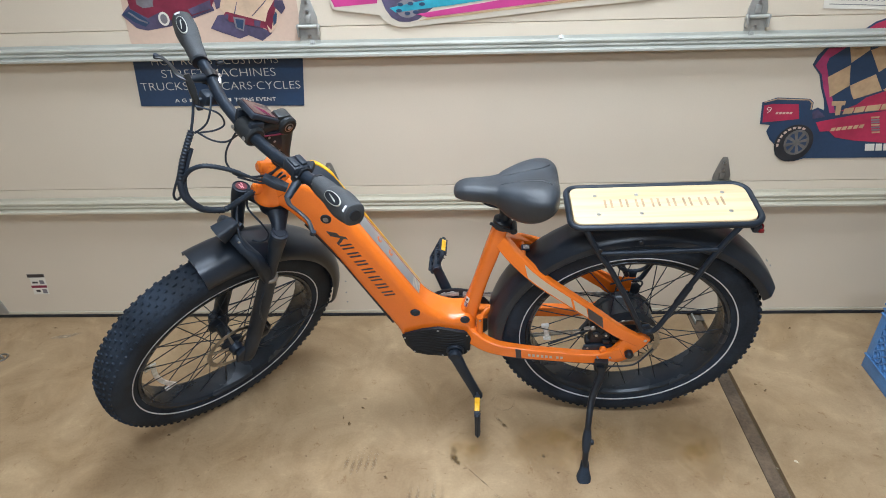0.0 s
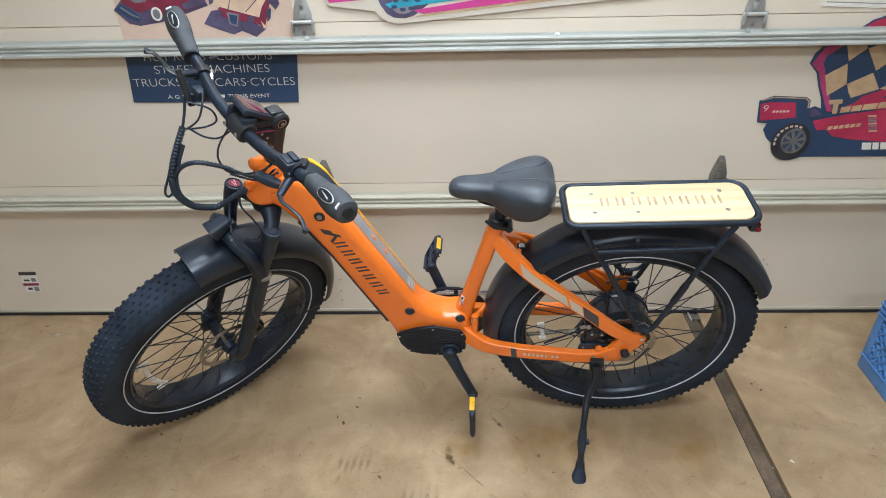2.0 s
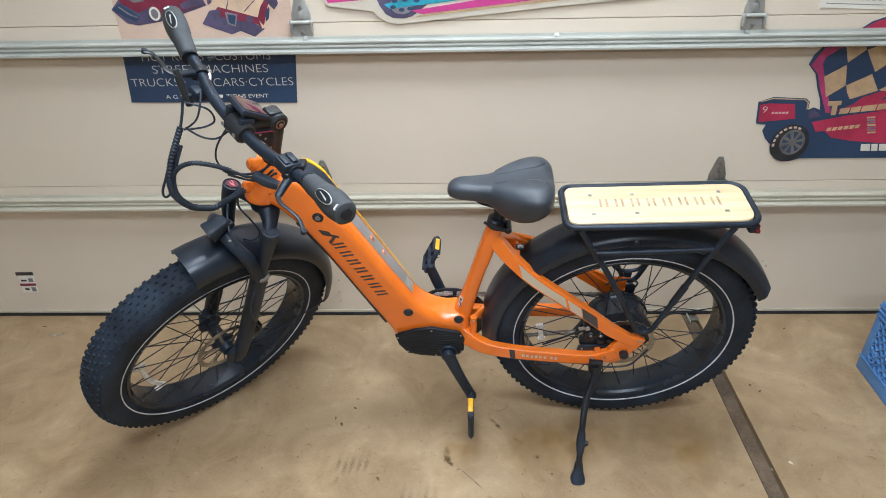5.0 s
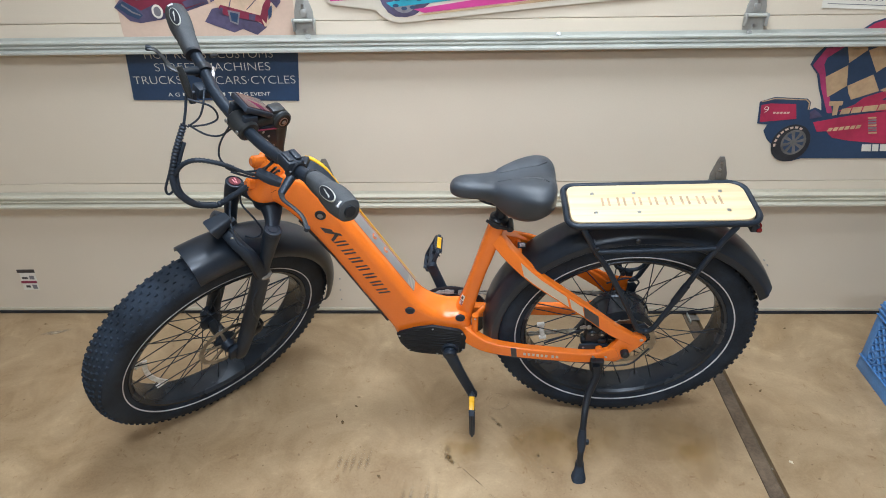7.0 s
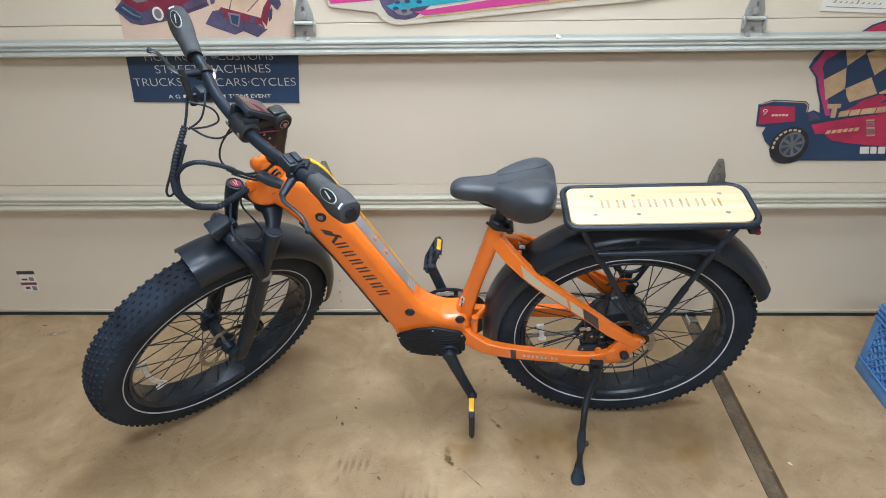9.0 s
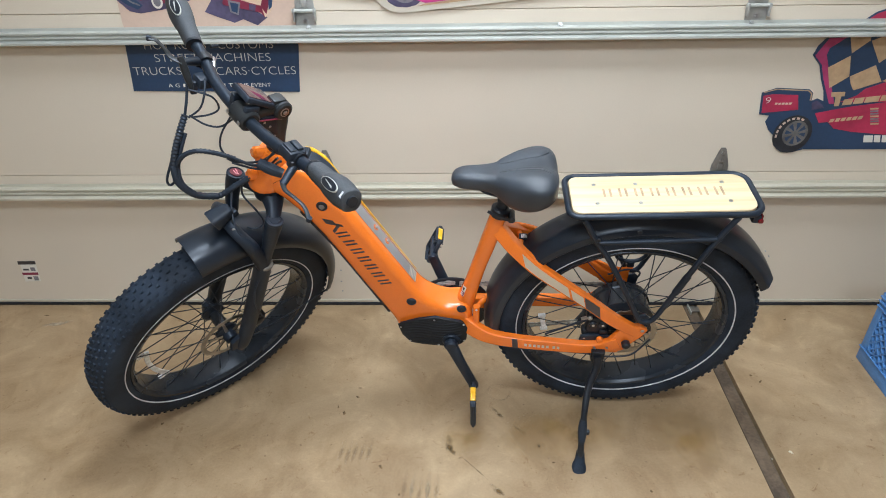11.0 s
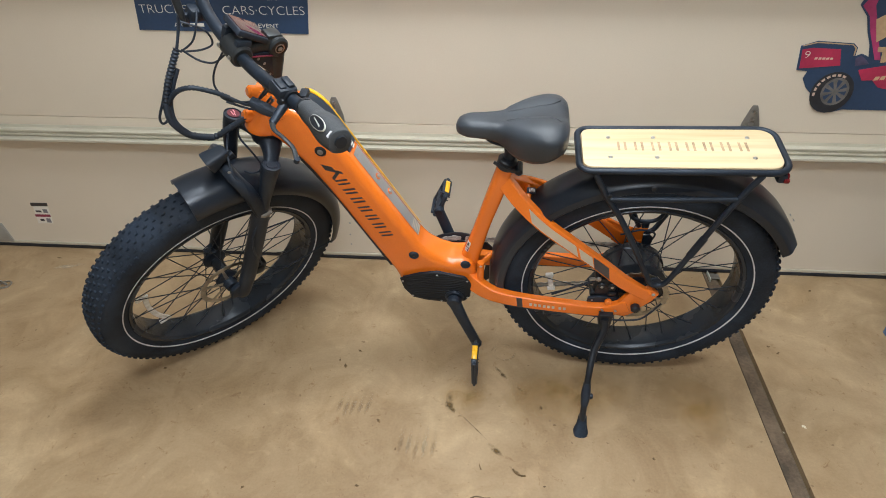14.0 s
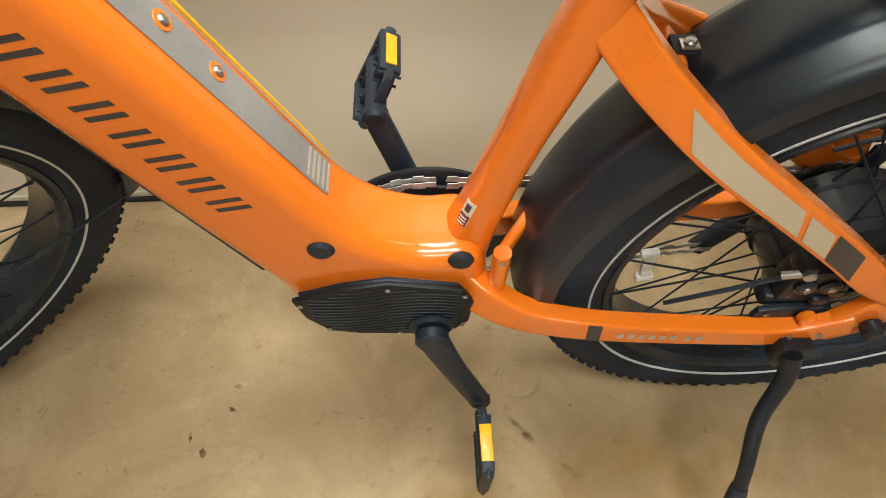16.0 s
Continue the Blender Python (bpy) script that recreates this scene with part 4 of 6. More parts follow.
def zrev(profile, seg=28):
    """Turn (radius, z) pairs about the z axis."""
    k = len(profile)
    verts, faces = [], []
    for i in range(seg):
        a = 2 * math.pi * i / seg
        verts += [(r * math.cos(a), r * math.sin(a), z) for r, z in profile]
    for i in range(seg):
        a, b = i * k, ((i + 1) % seg) * k
        faces += [(a + j, a + j + 1, b + j + 1, b + j) for j in range(k - 1)]
    faces += [tuple(i * k for i in range(seg)), tuple(i * k + k - 1 for i in range(seg))[::-1]]
    return built(verts, faces)


part("head_tube", blend([(0.004, 0, 0.528), (0.004, 0, 0.536), (0.006, 0, 0.552), (0.004, 0, 0.585), (0.006, 0, 0.615), (0.004, 0, 0.638)], [(0.030, 0.034), (0.037, 0.044), (0.037, 0.043), (0.031, 0.035), (0.035, 0.041), (0.030, 0.035)], rounded(1, 1, 2.2, 24)), ORANGE, bike, "orange head tube", HEAD)
for hz in (0.632, 0.566):
    part("cable_port", disc(0.0140, -0.018, 0.018, 18, 0.005), ORANGE, bike, "orange cable port boss", HEAD @ Matrix.Translation((0.041, -0.006, hz)) @ Matrix.Rotation(radians(80), 4, "Z"))
SQUARISH = 3.2
part("seat_tube", blend([(0.428, 0, 0.40), (0.421, 0, 0.435), (0.410, 0, 0.475), (0.388, 0, 0.56), (0.366, 0, 0.64), (0.342, 0, 0.730)], [(0.028, 0.026), (0.0245, 0.0245), (0.0213, 0.0213), (0.0195, 0.0195), (0.020, 0.0205), (0.0195, 0.0195)], rounded(1, 1, SQUARISH, 32)), ORANGE, bike, "orange seat tube")
SEAT_STAY = [(0.356, 0.002, 0.702), (0.342, 0.0068, 0.688), (0.3245, 0.0172, 0.670), (0.2975, 0.036, 0.647), (0.2425, 0.061, 0.605), (0.1625, 0.074, 0.548), (0.092, 0.080, 0.494), (0.031, 0.086, 0.446), (-0.034, 0.090, 0.406)]
SEAT_STAY_SIZE = [(0.0115, 0.0170), (0.0122, 0.0182), (0.0125, 0.0186), (0.0125, 0.0184), (0.0115, 0.0180), (0.011, 0.0178), (0.010, 0.0176), (0.010, 0.0176), (0.008, 0.016)]
CHAIN_STAY = [(0.432, 0.026, 0.372), (0.408, 0.048, 0.364), (0.360, 0.066, 0.347), (0.282, 0.079, 0.342), (0.160, 0.085, 0.336), (0.070, 0.089, 0.337), (0.008, 0.091, 0.362)]
CHAIN_STAY_SIZE = [(0.014, 0.0265), (0.013, 0.0240), (0.012, 0.0215), (0.011, 0.0198), (0.011, 0.0188), (0.010, 0.0182), (0.008, 0.021)]
BOXY = 8.0


def mirrored(points, s):
    return [(x, y * s, z) for x, y, z in points]


for s in (1, -1):
    part("seat_stay", blend(mirrored(SEAT_STAY, s), SEAT_STAY_SIZE, rounded(1, 1, BOXY, 44)), ORANGE, bike, "flat orange seat stay")
    part("chain_stay", blend(mirrored(CHAIN_STAY, s), CHAIN_STAY_SIZE, rounded(1, 1, BOXY, 44)), ORANGE, bike, "flat orange chain stay")
    part("dropout", slab([(0.060, 0.326), (0.020, 0.396), (0.005, 0.428), (-0.040, 0.432), (-0.060, 0.415), (-0.048, 0.388), (-0.024, 0.358), (-0.018, 0.340), (0.010, 0.320)], 0.088 * s - 0.007, 0.088 * s + 0.007, 0.002, 2), ORANGE, bike, "orange dropout plate")
part("hanger_plate", slab([(0.070, 0.505), (0.018, 0.476), (-0.012, 0.468), (-0.045, 0.474), (-0.034, 0.456), (-0.042, 0.436), (-0.030, 0.412), (0.005, 0.396), (0.045, 0.425), (0.062, 0.470)], -0.094, -0.084, 0.002, 2), ORANGE, bike, "orange plate over the far dropout")
part("axle_nut", disc(0.0115, 0.093, 0.113, 18, 0.004), BLACK, bike, "black axle nut", REAR @ Matrix.Translation((-0.003, 0, 0.004)))
part("axle_nut", disc(0.013, -0.110, -0.088, 18, 0.004), BLACK, bike, "black axle nut", REAR)
for bx, bz in ((0.057, 0.366), (0.0125, 0.379)):
    tab = part("caliper_tab", disc(0.0095, 0.082, 0.0945, 18, 0.002), ORANGE, bike, "orange mounting tab", Matrix.Translation((bx, 0, bz)))
    part("tab_bolt", disc(0.0055, 0.0945, 0.0985, 12, 0.001), BLACK, tab, "black socket bolt", Matrix.Translation((bx, 0, bz)))
for bx, bz in ((0.0695, 0.345), (0.0364, 0.347)):
    bolt(bike, bx, 0.1005, bz, SMALLBOLT)
part("stay_bridge", blend([(0.338, -0.014, 0.676), (0.300, -0.042, 0.657), (0.262, -0.054, 0.640), (0.236, -0.058, 0.628)], [(0.008, 0.011), (0.008, 0.011), (0.008, 0.010), (0.008, 0.010)], rounded(1, 1, 3.4, 14)), ORANGE, bike, "orange bridge behind the seat tube")
part("stay_bridge", tube([(0.292, 0.046, 0.648), (0.284, 0, 0.650), (0.292, -0.046, 0.648)], 0.008, 10), ORANGE, bike)
mount = part("fender_mount", join(rbox(0.268, 0.288, -0.010, 0.011, 0.654, 0.660, 0.002), rbox(0.284, 0.289, -0.010, 0.011, 0.644, 0.660, 0.002)), SATIN, bike, "black mudguard bracket")
part("bracket_plate", rbox(0.270, 0.284, -0.002, 0.010, 0.6602, 0.662, 0.0006), STEEL, mount, "bright bracket plate")
part("bolt", BOLT, None, mount, m=Matrix.Translation((0.277, 0.004, 0.662)) @ Matrix.Rotation(radians(90), 4, "X"))
part("lower_bridge", join(rod((0.394, 0.047, 0.356), (0.393, 0.044, 0.442), 0.0095, 16), blend([(0.393, 0.040, 0.428), (0.386, 0.028, 0.429), (0.370, 0.006, 0.431), (0.352, -0.016, 0.434)], [(0.006, 0.009)] * 4, rounded(1, 1, 3, 14))), ORANGE, bike, "orange strut behind the seat tube")
bolt(bike, 0.393, 0.0535, 0.437, SMALLBOLT)
bolt(bike, 0.394, 0.0555, 0.376, SMALLBOLT)
part("tube_edge_strip", slab([(0.826, 0.752), (0.757, 0.637), (0.697, 0.515), (0.640, 0.398), (0.634, 0.400), (0.691, 0.520), (0.751, 0.643), (0.820, 0.758)], -0.028, 0.034, 0.002, 2), BLACK, bike, "thin black strip under the down tube")

# marks on the down tube, along its own axis
AX = Vector((0.117, 0, 0.216)).normalized()
UPV = Vector((-AX.z, 0, AX.x))


def mark(parent, name, s0, s1, u0, u1, material, skew=0.0, y=0.0462, label="", origin=(0.742, 0, 0.726)):
    """A thin flat mark: s runs down the tube from the upper end, u across it."""
    o = Vector(origin)
    pts = [o - AX * (s + skew * u) + UPV * u for s, u in ((s0, u0), (s1, u0), (s1, u1), (s0, u1))]
    return part(name, slab([(p.x, p.z) for p in pts], y, y + 0.0006, 0.0002, 1), material, parent, label)


for s0, s1, u0, u1, k in ((-0.016, -0.004, -0.016, 0.004, 0.9), (-0.006, 0.003, -0.016, 0.016, 0.9), (0.006, 0.015, -0.016, 0.010, -0.5)):
    mark(body, "emblem", s0, s1, u0, u1, DARKDEC, k, label="dark maker's emblem")
for k in range(7):
    s = 0.027 + k * 0.0310
    for d, w in ((0.0, 0.0052), (0.0118, 0.0052)):
        mark(body, "name_bar", s + d, s + d + w, -0.0150, 0.0145, DARKDEC, 0.3)
TOPN = Vector((-0.877, 0, 0.479))


def top_mark(parent, name, p, q, y0, y1, material, lift=0.001, label=""):
    p, q = Vector((p[0], 0, p[1])), Vector((q[0], 0, q[1]))
    v = []
    for h in (lift, lift + 0.0006):
        v += [p + TOPN * h + Vector((0, y0, 0)), q + TOPN * h + Vector((0, y0, 0)), q + TOPN * h + Vector((0, y1, 0)), p + TOPN * h + Vector((0, y1, 0))]
    f = [(0, 1, 2, 3), (4, 5, 6, 7), (0, 1, 5, 4), (1, 2, 6, 5), (2, 3, 7, 6), (3, 0, 4, 7)]
    return part(name, built(v, f), material, parent, label)


top_mark(body, "grey_strip", (0.699, 0.752), (0.5612, 0.4990), -0.025, 0.0135, GREYSTRIP, label="grey strip on the tube's top")
for k in range(5):
    d = Vector((-0.545, -1.0)) * (0.0062 * k + 0.001)
    top_mark(body, "grey_bar", (0.5768 + d.x, 0.5278 + d.y), (0.5755 + d.x, 0.5254 + d.y), -0.0225, 0.0110, SILVERDEC, 0.0018)
for bx, bz in ((0.6545, 0.671), (0.6295, 0.625)):
    part("bolt_ring", disc(0.0085, 0, 0.0012, 18, 0.0004), ORANGE, body, "", Matrix.Translation(Vector((bx, -0.010, bz)) + TOPN * 0.001) @ TOPN.to_track_quat("Y", "Z").to_matrix().to_4x4())
    part("bolt", BOLT, None, body, m=Matrix.Translation(Vector((bx, -0.010, bz)) + TOPN * 0.001) @ TOPN.to_track_quat("Y", "Z").to_matrix().to_4x4())
part("lock_ring", disc(0.0135, 0.0440, 0.0490, 24, 0.002), BLACK, body, "black lock cover", Matrix.Translation((0.764, 0, 0.782)))
part("lock_core", disc(0.007, 0.0490, 0.0505, 20, 0.001), GREY, body, "metal lock core", Matrix.Translation((0.764, 0, 0.782)))
part("charge_port_cap", disc(0.0135, 0.043, 0.0505, 22, 0.004), PLASTIC, body, "black rubber port cap", Matrix.Translation((0.570, 0, 0.457)))
part("frame_plug", disc(0.0135, 0.040, 0.0490, 8, 0.003), PLASTIC, body, "black frame plug", Matrix.Translation((0.434, 0, 0.430)))
def wrapped_label(a0, a1, z0, z1, r):
    """A patch of the squarish tube about z; 0 degrees is forward, 90 to the left."""
    n = 10
    v = []
    for rr in (r, r + 0.0005):
        for z in (z0, z1):
            for k in range(n + 1):
                c, q = math.cos(radians(a0 + (a1 - a0) * k / n)), math.sin(radians(a0 + (a1 - a0) * k / n))
                far = rr / (abs(c) ** SQUARISH + abs(q) ** SQUARISH) ** (1 / SQUARISH)
                v.append((far * c, far * q, z))
    m = n + 1
    f = []
    for k in range(n):
        f += [(k, k + 1, m + k + 1, m + k), (2 * m + k, 2 * m + k + 1, 3 * m + k + 1, 3 * m + k), (k, k + 1, 2 * m + k + 1, 2 * m + k), (m + k, m + k + 1, 3 * m + k + 1, 3 * m + k)]
    f += [(0, m, 3 * m, 2 * m), (n, m + n, 3 * m + n, 2 * m + n)]
    return built(v, f)


TUBEM = Matrix.Translation((0.4095, 0, 0.480)) @ Matrix.Rotation(radians(-14.6), 4, "Y")
lab = part("spec_sticker", wrapped_label(30, 58, -0.030, 0.006, 0.0224), WHITEP, bike, "small white and maroon safety sticker", TUBEM)
part("print_block", wrapped_label(31, 57, -0.029, -0.013, 0.0230), MAROONP, lab, "maroon printed lower half")
part("print_bar", wrapped_label(37, 50, -0.008, 0.002, 0.0230), DARKDEC, lab)
for k in range(3):
    part("print_bar", wrapped_label(34, 52, -0.027 + 0.0045 * k, -0.0255 + 0.0045 * k, 0.0236), WHITEP, lab)
part("battery_lid", join(blend([(0.805, -0.006, 0.890), (0.780, -0.006, 0.882), (0.755, -0.006, 0.856), (0.730, -0.006, 0.812), (0.705, -0.006, 0.764)], [(0.026, 0.004), (0.029, 0.005), (0.029, 0.005), (0.029, 0.005), (0.028, 0.004)], rounded(1, 1, 4, 16))), PLASTIC, bike, "black battery lid")
for k in range(6):
    px, pz = 0.7195 - k * 0.0031, 0.7935 - k * 0.0057
    top_mark(bike, "lid_text_bar", (px, pz), (px - 0.0019, pz - 0.0035), -0.012, 0.002, WHITEP, 0.0030)
# Bright edge highlight of the orange tube, modelled as a thin yellow rod.
part("lid_edge_highlight", blend([(0.800, -0.030, 0.894), (0.782, -0.031, 0.886), (0.755, -0.032, 0.860), (0.730, -0.032, 0.817), (0.560, -0.032, 0.504)], [(0.005, 0.005), (0.006, 0.006), (0.005, 0.005), (0.0026, 0.0026), (0.0009, 0.0009)], rounded(1, 1, 3, 10)), YELLOW, bike, "yellow-orange rod standing in for the highlight along the tube's edge")
part("lid_latch", rbox(0.785, 0.805, -0.026, 0.008, 0.884, 0.902, 0.004), PLASTIC, bike, "black latch")


def stay_decal(path, sizes, x0, x1, material, name="stay_decal", label="", u0=-0.86, u1=0.86, slant=0.0):
    """A thin print on the outer face of the left stay, from x0 back to x1; u runs up the face."""
    P, S = curve(path, 12), curve([(a, c, 0) for a, c in sizes], 12)
    verts, faces, nx, nu = [], [], 8, 8
    for i in range(nx + 1):
        for j in range(nu + 1):
            u = u0 + (u1 - u0) * j / nu
            x = x0 + (x1 - x0) * i / nx + slant * (u - u0)
            k = next((q for q in range(len(P) - 1) if P[q].x >= x >= P[q + 1].x), len(P) - 2)
            f = (x - P[k].x) / (P[k + 1].x - P[k].x)
            p, z = P[k].lerp(P[k + 1], f), S[k].lerp(S[k + 1], f)
            t = (P[min(k + 2, len(P) - 1)] - P[max(k - 1, 0)]).normalized()
            across = (Vector((0, 1, 0)) - t * t.y).normalized()
            up = t.cross(across)
            if up.z < 0:
                up = -up
            verts.append(p + up * (u * z.y) + across * (z.x * (1 - abs(u) ** BOXY) ** (1 / BOXY) + 0.0006))
    for i in range(nx):
        for j in range(nu):
            a = i * (nu + 1) + j
            faces.append((a, a + 1, a + nu + 2, a + nu + 1))
    return part(name, built(verts, faces), material, bike, label)


stay_decal(SEAT_STAY, SEAT_STAY_SIZE, 0.262, 0.146, SILVERDEC, label="silver decal on the stay", u0=-0.70, u1=0.55, slant=0.018)
stay_decal(SEAT_STAY, SEAT_STAY_SIZE, 0.139, 0.104, SILVERDEC, label="silver decal on the stay", u0=-0.70, u1=0.55, slant=0.018)
stay_decal(SEAT_STAY, SEAT_STAY_SIZE, 0.102, 0.060, DARKDEC, label="dark decal on the stay", u0=-0.76, u1=0.72, slant=0.016)
stay_decal(CHAIN_STAY, CHAIN_STAY_SIZE, 0.289, 0.274, DARKDEC, label="dark band on the stay", u0=-0.93, u1=0.93, slant=0.003)
for k in range(8):
    x = 0.258 - k * 0.0118 - (0.006 if k > 5 else 0)
    stay_decal(CHAIN_STAY, CHAIN_STAY_SIZE, x, x - 0.0070, SILVERDEC, "name_bar", u0=-0.26, u1=0.30, slant=0.002)

# motor cover under the bottom shell
MOTOR = [(0.612, 0.374), (0.603, 0.334), (0.580, 0.300), (0.545, 0.291), (0.475, 0.285), (0.434, 0.298), (0.420, 0.318), (0.417, 0.365), (0.430, 0.390), (0.509, 0.407), (0.56, 0.396)]
shell = part("motor_housing", slab([(0.515 + (x - 0.515) * 0.94, 0.345 + (z - 0.345) * 0.92) for x, z in MOTOR], -0.060, 0.054, 0.006, 3), SATIN, bike, "black drive-unit housing")
cover = part("motor_cover", slab(MOTOR, 0.0525, 0.0590, 0.002, 2), COVERM, bike, "thin black cover plate with wavy ribs")
for k in range(15):
    z = 0.292 + k * 0.0072
    run = []
    for q in range(17):
        x = 0.606 - q * 0.0115
        zz = z + 0.006 * math.sin((x - 0.42) * 34) + 0.010 * (0.5 - abs(q - 8) / 16)
        top = 0.396 if 0.47 < x < 0.56 else 0.384 - 0.30 * max(0.0, x - 0.575)
        low = 0.296 + max(0.0, x - 0.560) * 0.95 + max(0.0, 0.452 - x) * 0.55
        if low < zz < top and 0.424 < x < 0.604:
            run.append((x, 0.0592, zz))
    if len(run) > 3:
        part("rib", tube(run, 0.0012, 5, 2), COVERM, cover)
for bx, bz in ((0.604, 0.367), (0.509, 0.399), (0.428, 0.382), (0.580, 0.309), (0.427, 0.315), (0.500, 0.294)):
    bolt(cover, bx, 0.0600, bz, SMALLBOLT)
part("crank_boss", disc(0.026, 0.058, 0.068, 26, 0.004), SATIN, cover, "", Matrix.Translation((0.463, 0, 0.316)))

# cranks, pedals, chain
BB = Vector((0.463, 0, 0.316))


def pedal(parent, m):
    """A platform pedal; its axle runs along y from 0 outwards, the platform lies in x and y."""
    part("pedal", join(tube([(-0.043, 0.022, 0), (-0.047, 0.035, 0), (-0.047, 0.106, 0), (-0.045, 0.114, 0), (0.045, 0.114, 0), (0.047, 0.106, 0), (0.047, 0.035, 0), (0.043, 0.022, 0), (0.015, 0.014, 0), (-0.015, 0.014, 0)], 0.0062, 8, 3, side=(0, 0, 1), closed=False),
                           rbox(-0.043, 0.043, 0.060, 0.070, -0.007, 0.007, 0.002), rbox(-0.043, 0.043, 0.094, 0.104, -0.007, 0.007, 0.002), disc(0.012, 0.008, 0.112, 14, 0.003), rbox(-0.049, 0.049, 0.106, 0.117, -0.011, 0.011, 0.003),
                           rbox(-0.053, -0.043, 0.034, 0.112, -0.012, 0.012, 0.003), rbox(0.043, 0.053, 0.034, 0.112, -0.012, 0.012, 0.003),
                           *[rod((px, py, -0.013), (px, py, 0.013), 0.0022, 6) for px in (-0.046, -0.03, 0.03, 0.046) for py in (0.032, 0.062, 0.1)]), PLASTIC, parent, "black platform pedal", m)


def crank(name_label, end, y, sign):
    e = Vector(end)
    arm = part("crank_arm", blend([(BB.x, y, BB.z), (BB.x * 0.6 + e.x * 0.4, y + 0.012 * sign, BB.z * 0.6 + e.z * 0.4), (e.x, y + 0.022 * sign, e.z)], [(0.0105, 0.0185), (0.0095, 0.0155), (0.0085, 0.0145)], rounded(1, 1, 2.8, 16)), SATIN, bike, name_label)
    part("arm_end", disc(0.0145, y + 0.013 * sign, y + 0.031 * sign, 20, 0.004), SATIN, arm, "", Matrix.Translation((e.x, 0, e.z)))
    part("arm_hub", disc(0.0195, y - 0.010 * sign, y + 0.011 * sign, 22, 0.005), SATIN, arm, "", Matrix.Translation((BB.x, 0, BB.z)))
    return arm


armL = crank("black crank arm pointing down", (0.398, 0, 0.160), 0.078, 1)
armR = crank("black crank arm pointing up", (0.520, 0, 0.4765), -0.088, -1)
pedal(armL, Matrix.Translation((0.398, 0.108, 0.160)) @ Matrix.Rotation(radians(91), 4, "Y") @ Matrix.Diagonal((1, 0.86, 0.66, 1)))
part("pedal_reflector", rbox(-0.0555, -0.0525, 0.040, 0.084, -0.0075, 0.0075, 0.001), YELLOW, armL, "yellow pedal reflector", Matrix.Translation((0.398, 0.108, 0.160)) @ Matrix.Rotation(radians(91), 4, "Y"))
FARPEDAL = Matrix.Translation((0.520, -0.110, 0.4765)) @ Matrix.Rotation(radians(65), 4, "Y") @ Matrix.Rotation(math.pi, 4, "Z") @ Matrix.Diagonal((0.82, 0.80, 1.02, 1))
pedal(armR, FARPEDAL)
part("pedal_reflector", rbox(0.0525, 0.0555, 0.044, 0.102, -0.0062, 0.0062, 0.001), YELLOW, armR, "yellow pedal reflector", FARPEDAL)
ring = part("chainring", join(revolve([(0.110, -0.081), (0.113, -0.079), (0.113, -0.075), (0.110, -0.073), (0.088, -0.071), (0.088, -0.079)], 60, closed_profile=True),
                              revolve([(0.097, -0.066), (0.097, -0.062), (0.078, -0.062), (0.078, -0.066)], 60, closed_profile=True),
                              *[moved(slab([(0.015, -0.012), (0.085, -0.007), (0.085, 0.007), (0.015, 0.012)], -0.070, -0.062, 0.001, 1), Matrix.Rotation(radians(72 * k), 4, "Y")) for k in range(5)]), BLACK, bike, "black chainring with a guard", Matrix.Translation(BB))


def chain_links():
    """Links along the upper and lower runs and round the chainring."""
    r = 0.1045
    cx, cz = BB.x, BB.z
    top = [Vector((cx - 0.02 + (0.0 + 0.02 - cx) * t, -0.064 - 0.018 * t, cz + 0.1025 + (0.361 + 0.050 - cz - 0.1025) * t)) for t in np.linspace(0.0, 1, 38)]
    over = [Vector((cx + r * math.cos(radians(a)), -0.064, cz + r * math.sin(radians(a)))) for a in range(-60, 101, 7)]
    low = [Vector((cx - 0.02 + (0.07 + 0.02 - cx) * t, -0.064 - 0.016 * t, cz - 0.1025 + (0.25 - cz + 0.1025) * t)) for t in np.linspace(0, 1, 32)]
    verts, faces = [], []
    for run in (over, top, low):
        for i in range(len(run) - 1):
            p, q = run[i], run[i + 1]
            d = (q - p).normalized()
            u = d.cross(Vector((0, 1, 0))).normalized()
            w = 0.0030 if i % 2 else 0.0044
            tall = 0.0036 if i % 2 else 0.0044
            for side in (-1, 1):
                b = len(verts)
                for e in (0.0, 0.0012):
                    for pt, k in ((p + d * 0.0004, -1), (q - d * 0.0004, -1), (q + d * 0.0012, 1), (p - d * 0.0012, 1)):
                        verts.append(pt + u * tall * k + Vector((0, side * (w + e), 0)))
                faces += [(b, b + 1, b + 2, b + 3), (b + 4, b + 5, b + 6, b + 7), (b, b + 1, b + 5, b + 4), (b + 1, b + 2, b + 6, b + 5), (b + 2, b + 3, b + 7, b + 6), (b + 3, b, b + 4, b + 7)]
    return built(verts, faces)


tagged(part("chain", chain_links(), CHAIN, bike, "steel chain"), kind="stuff")
part("derailleur", slab([(0.035, 0.345), (0.060, 0.300), (0.090, 0.235), (0.075, 0.228), (0.045, 0.280), (0.020, 0.325)], -0.100, -0.078, 0.003, 2), PLASTIC, bike, "black rear derailleur")

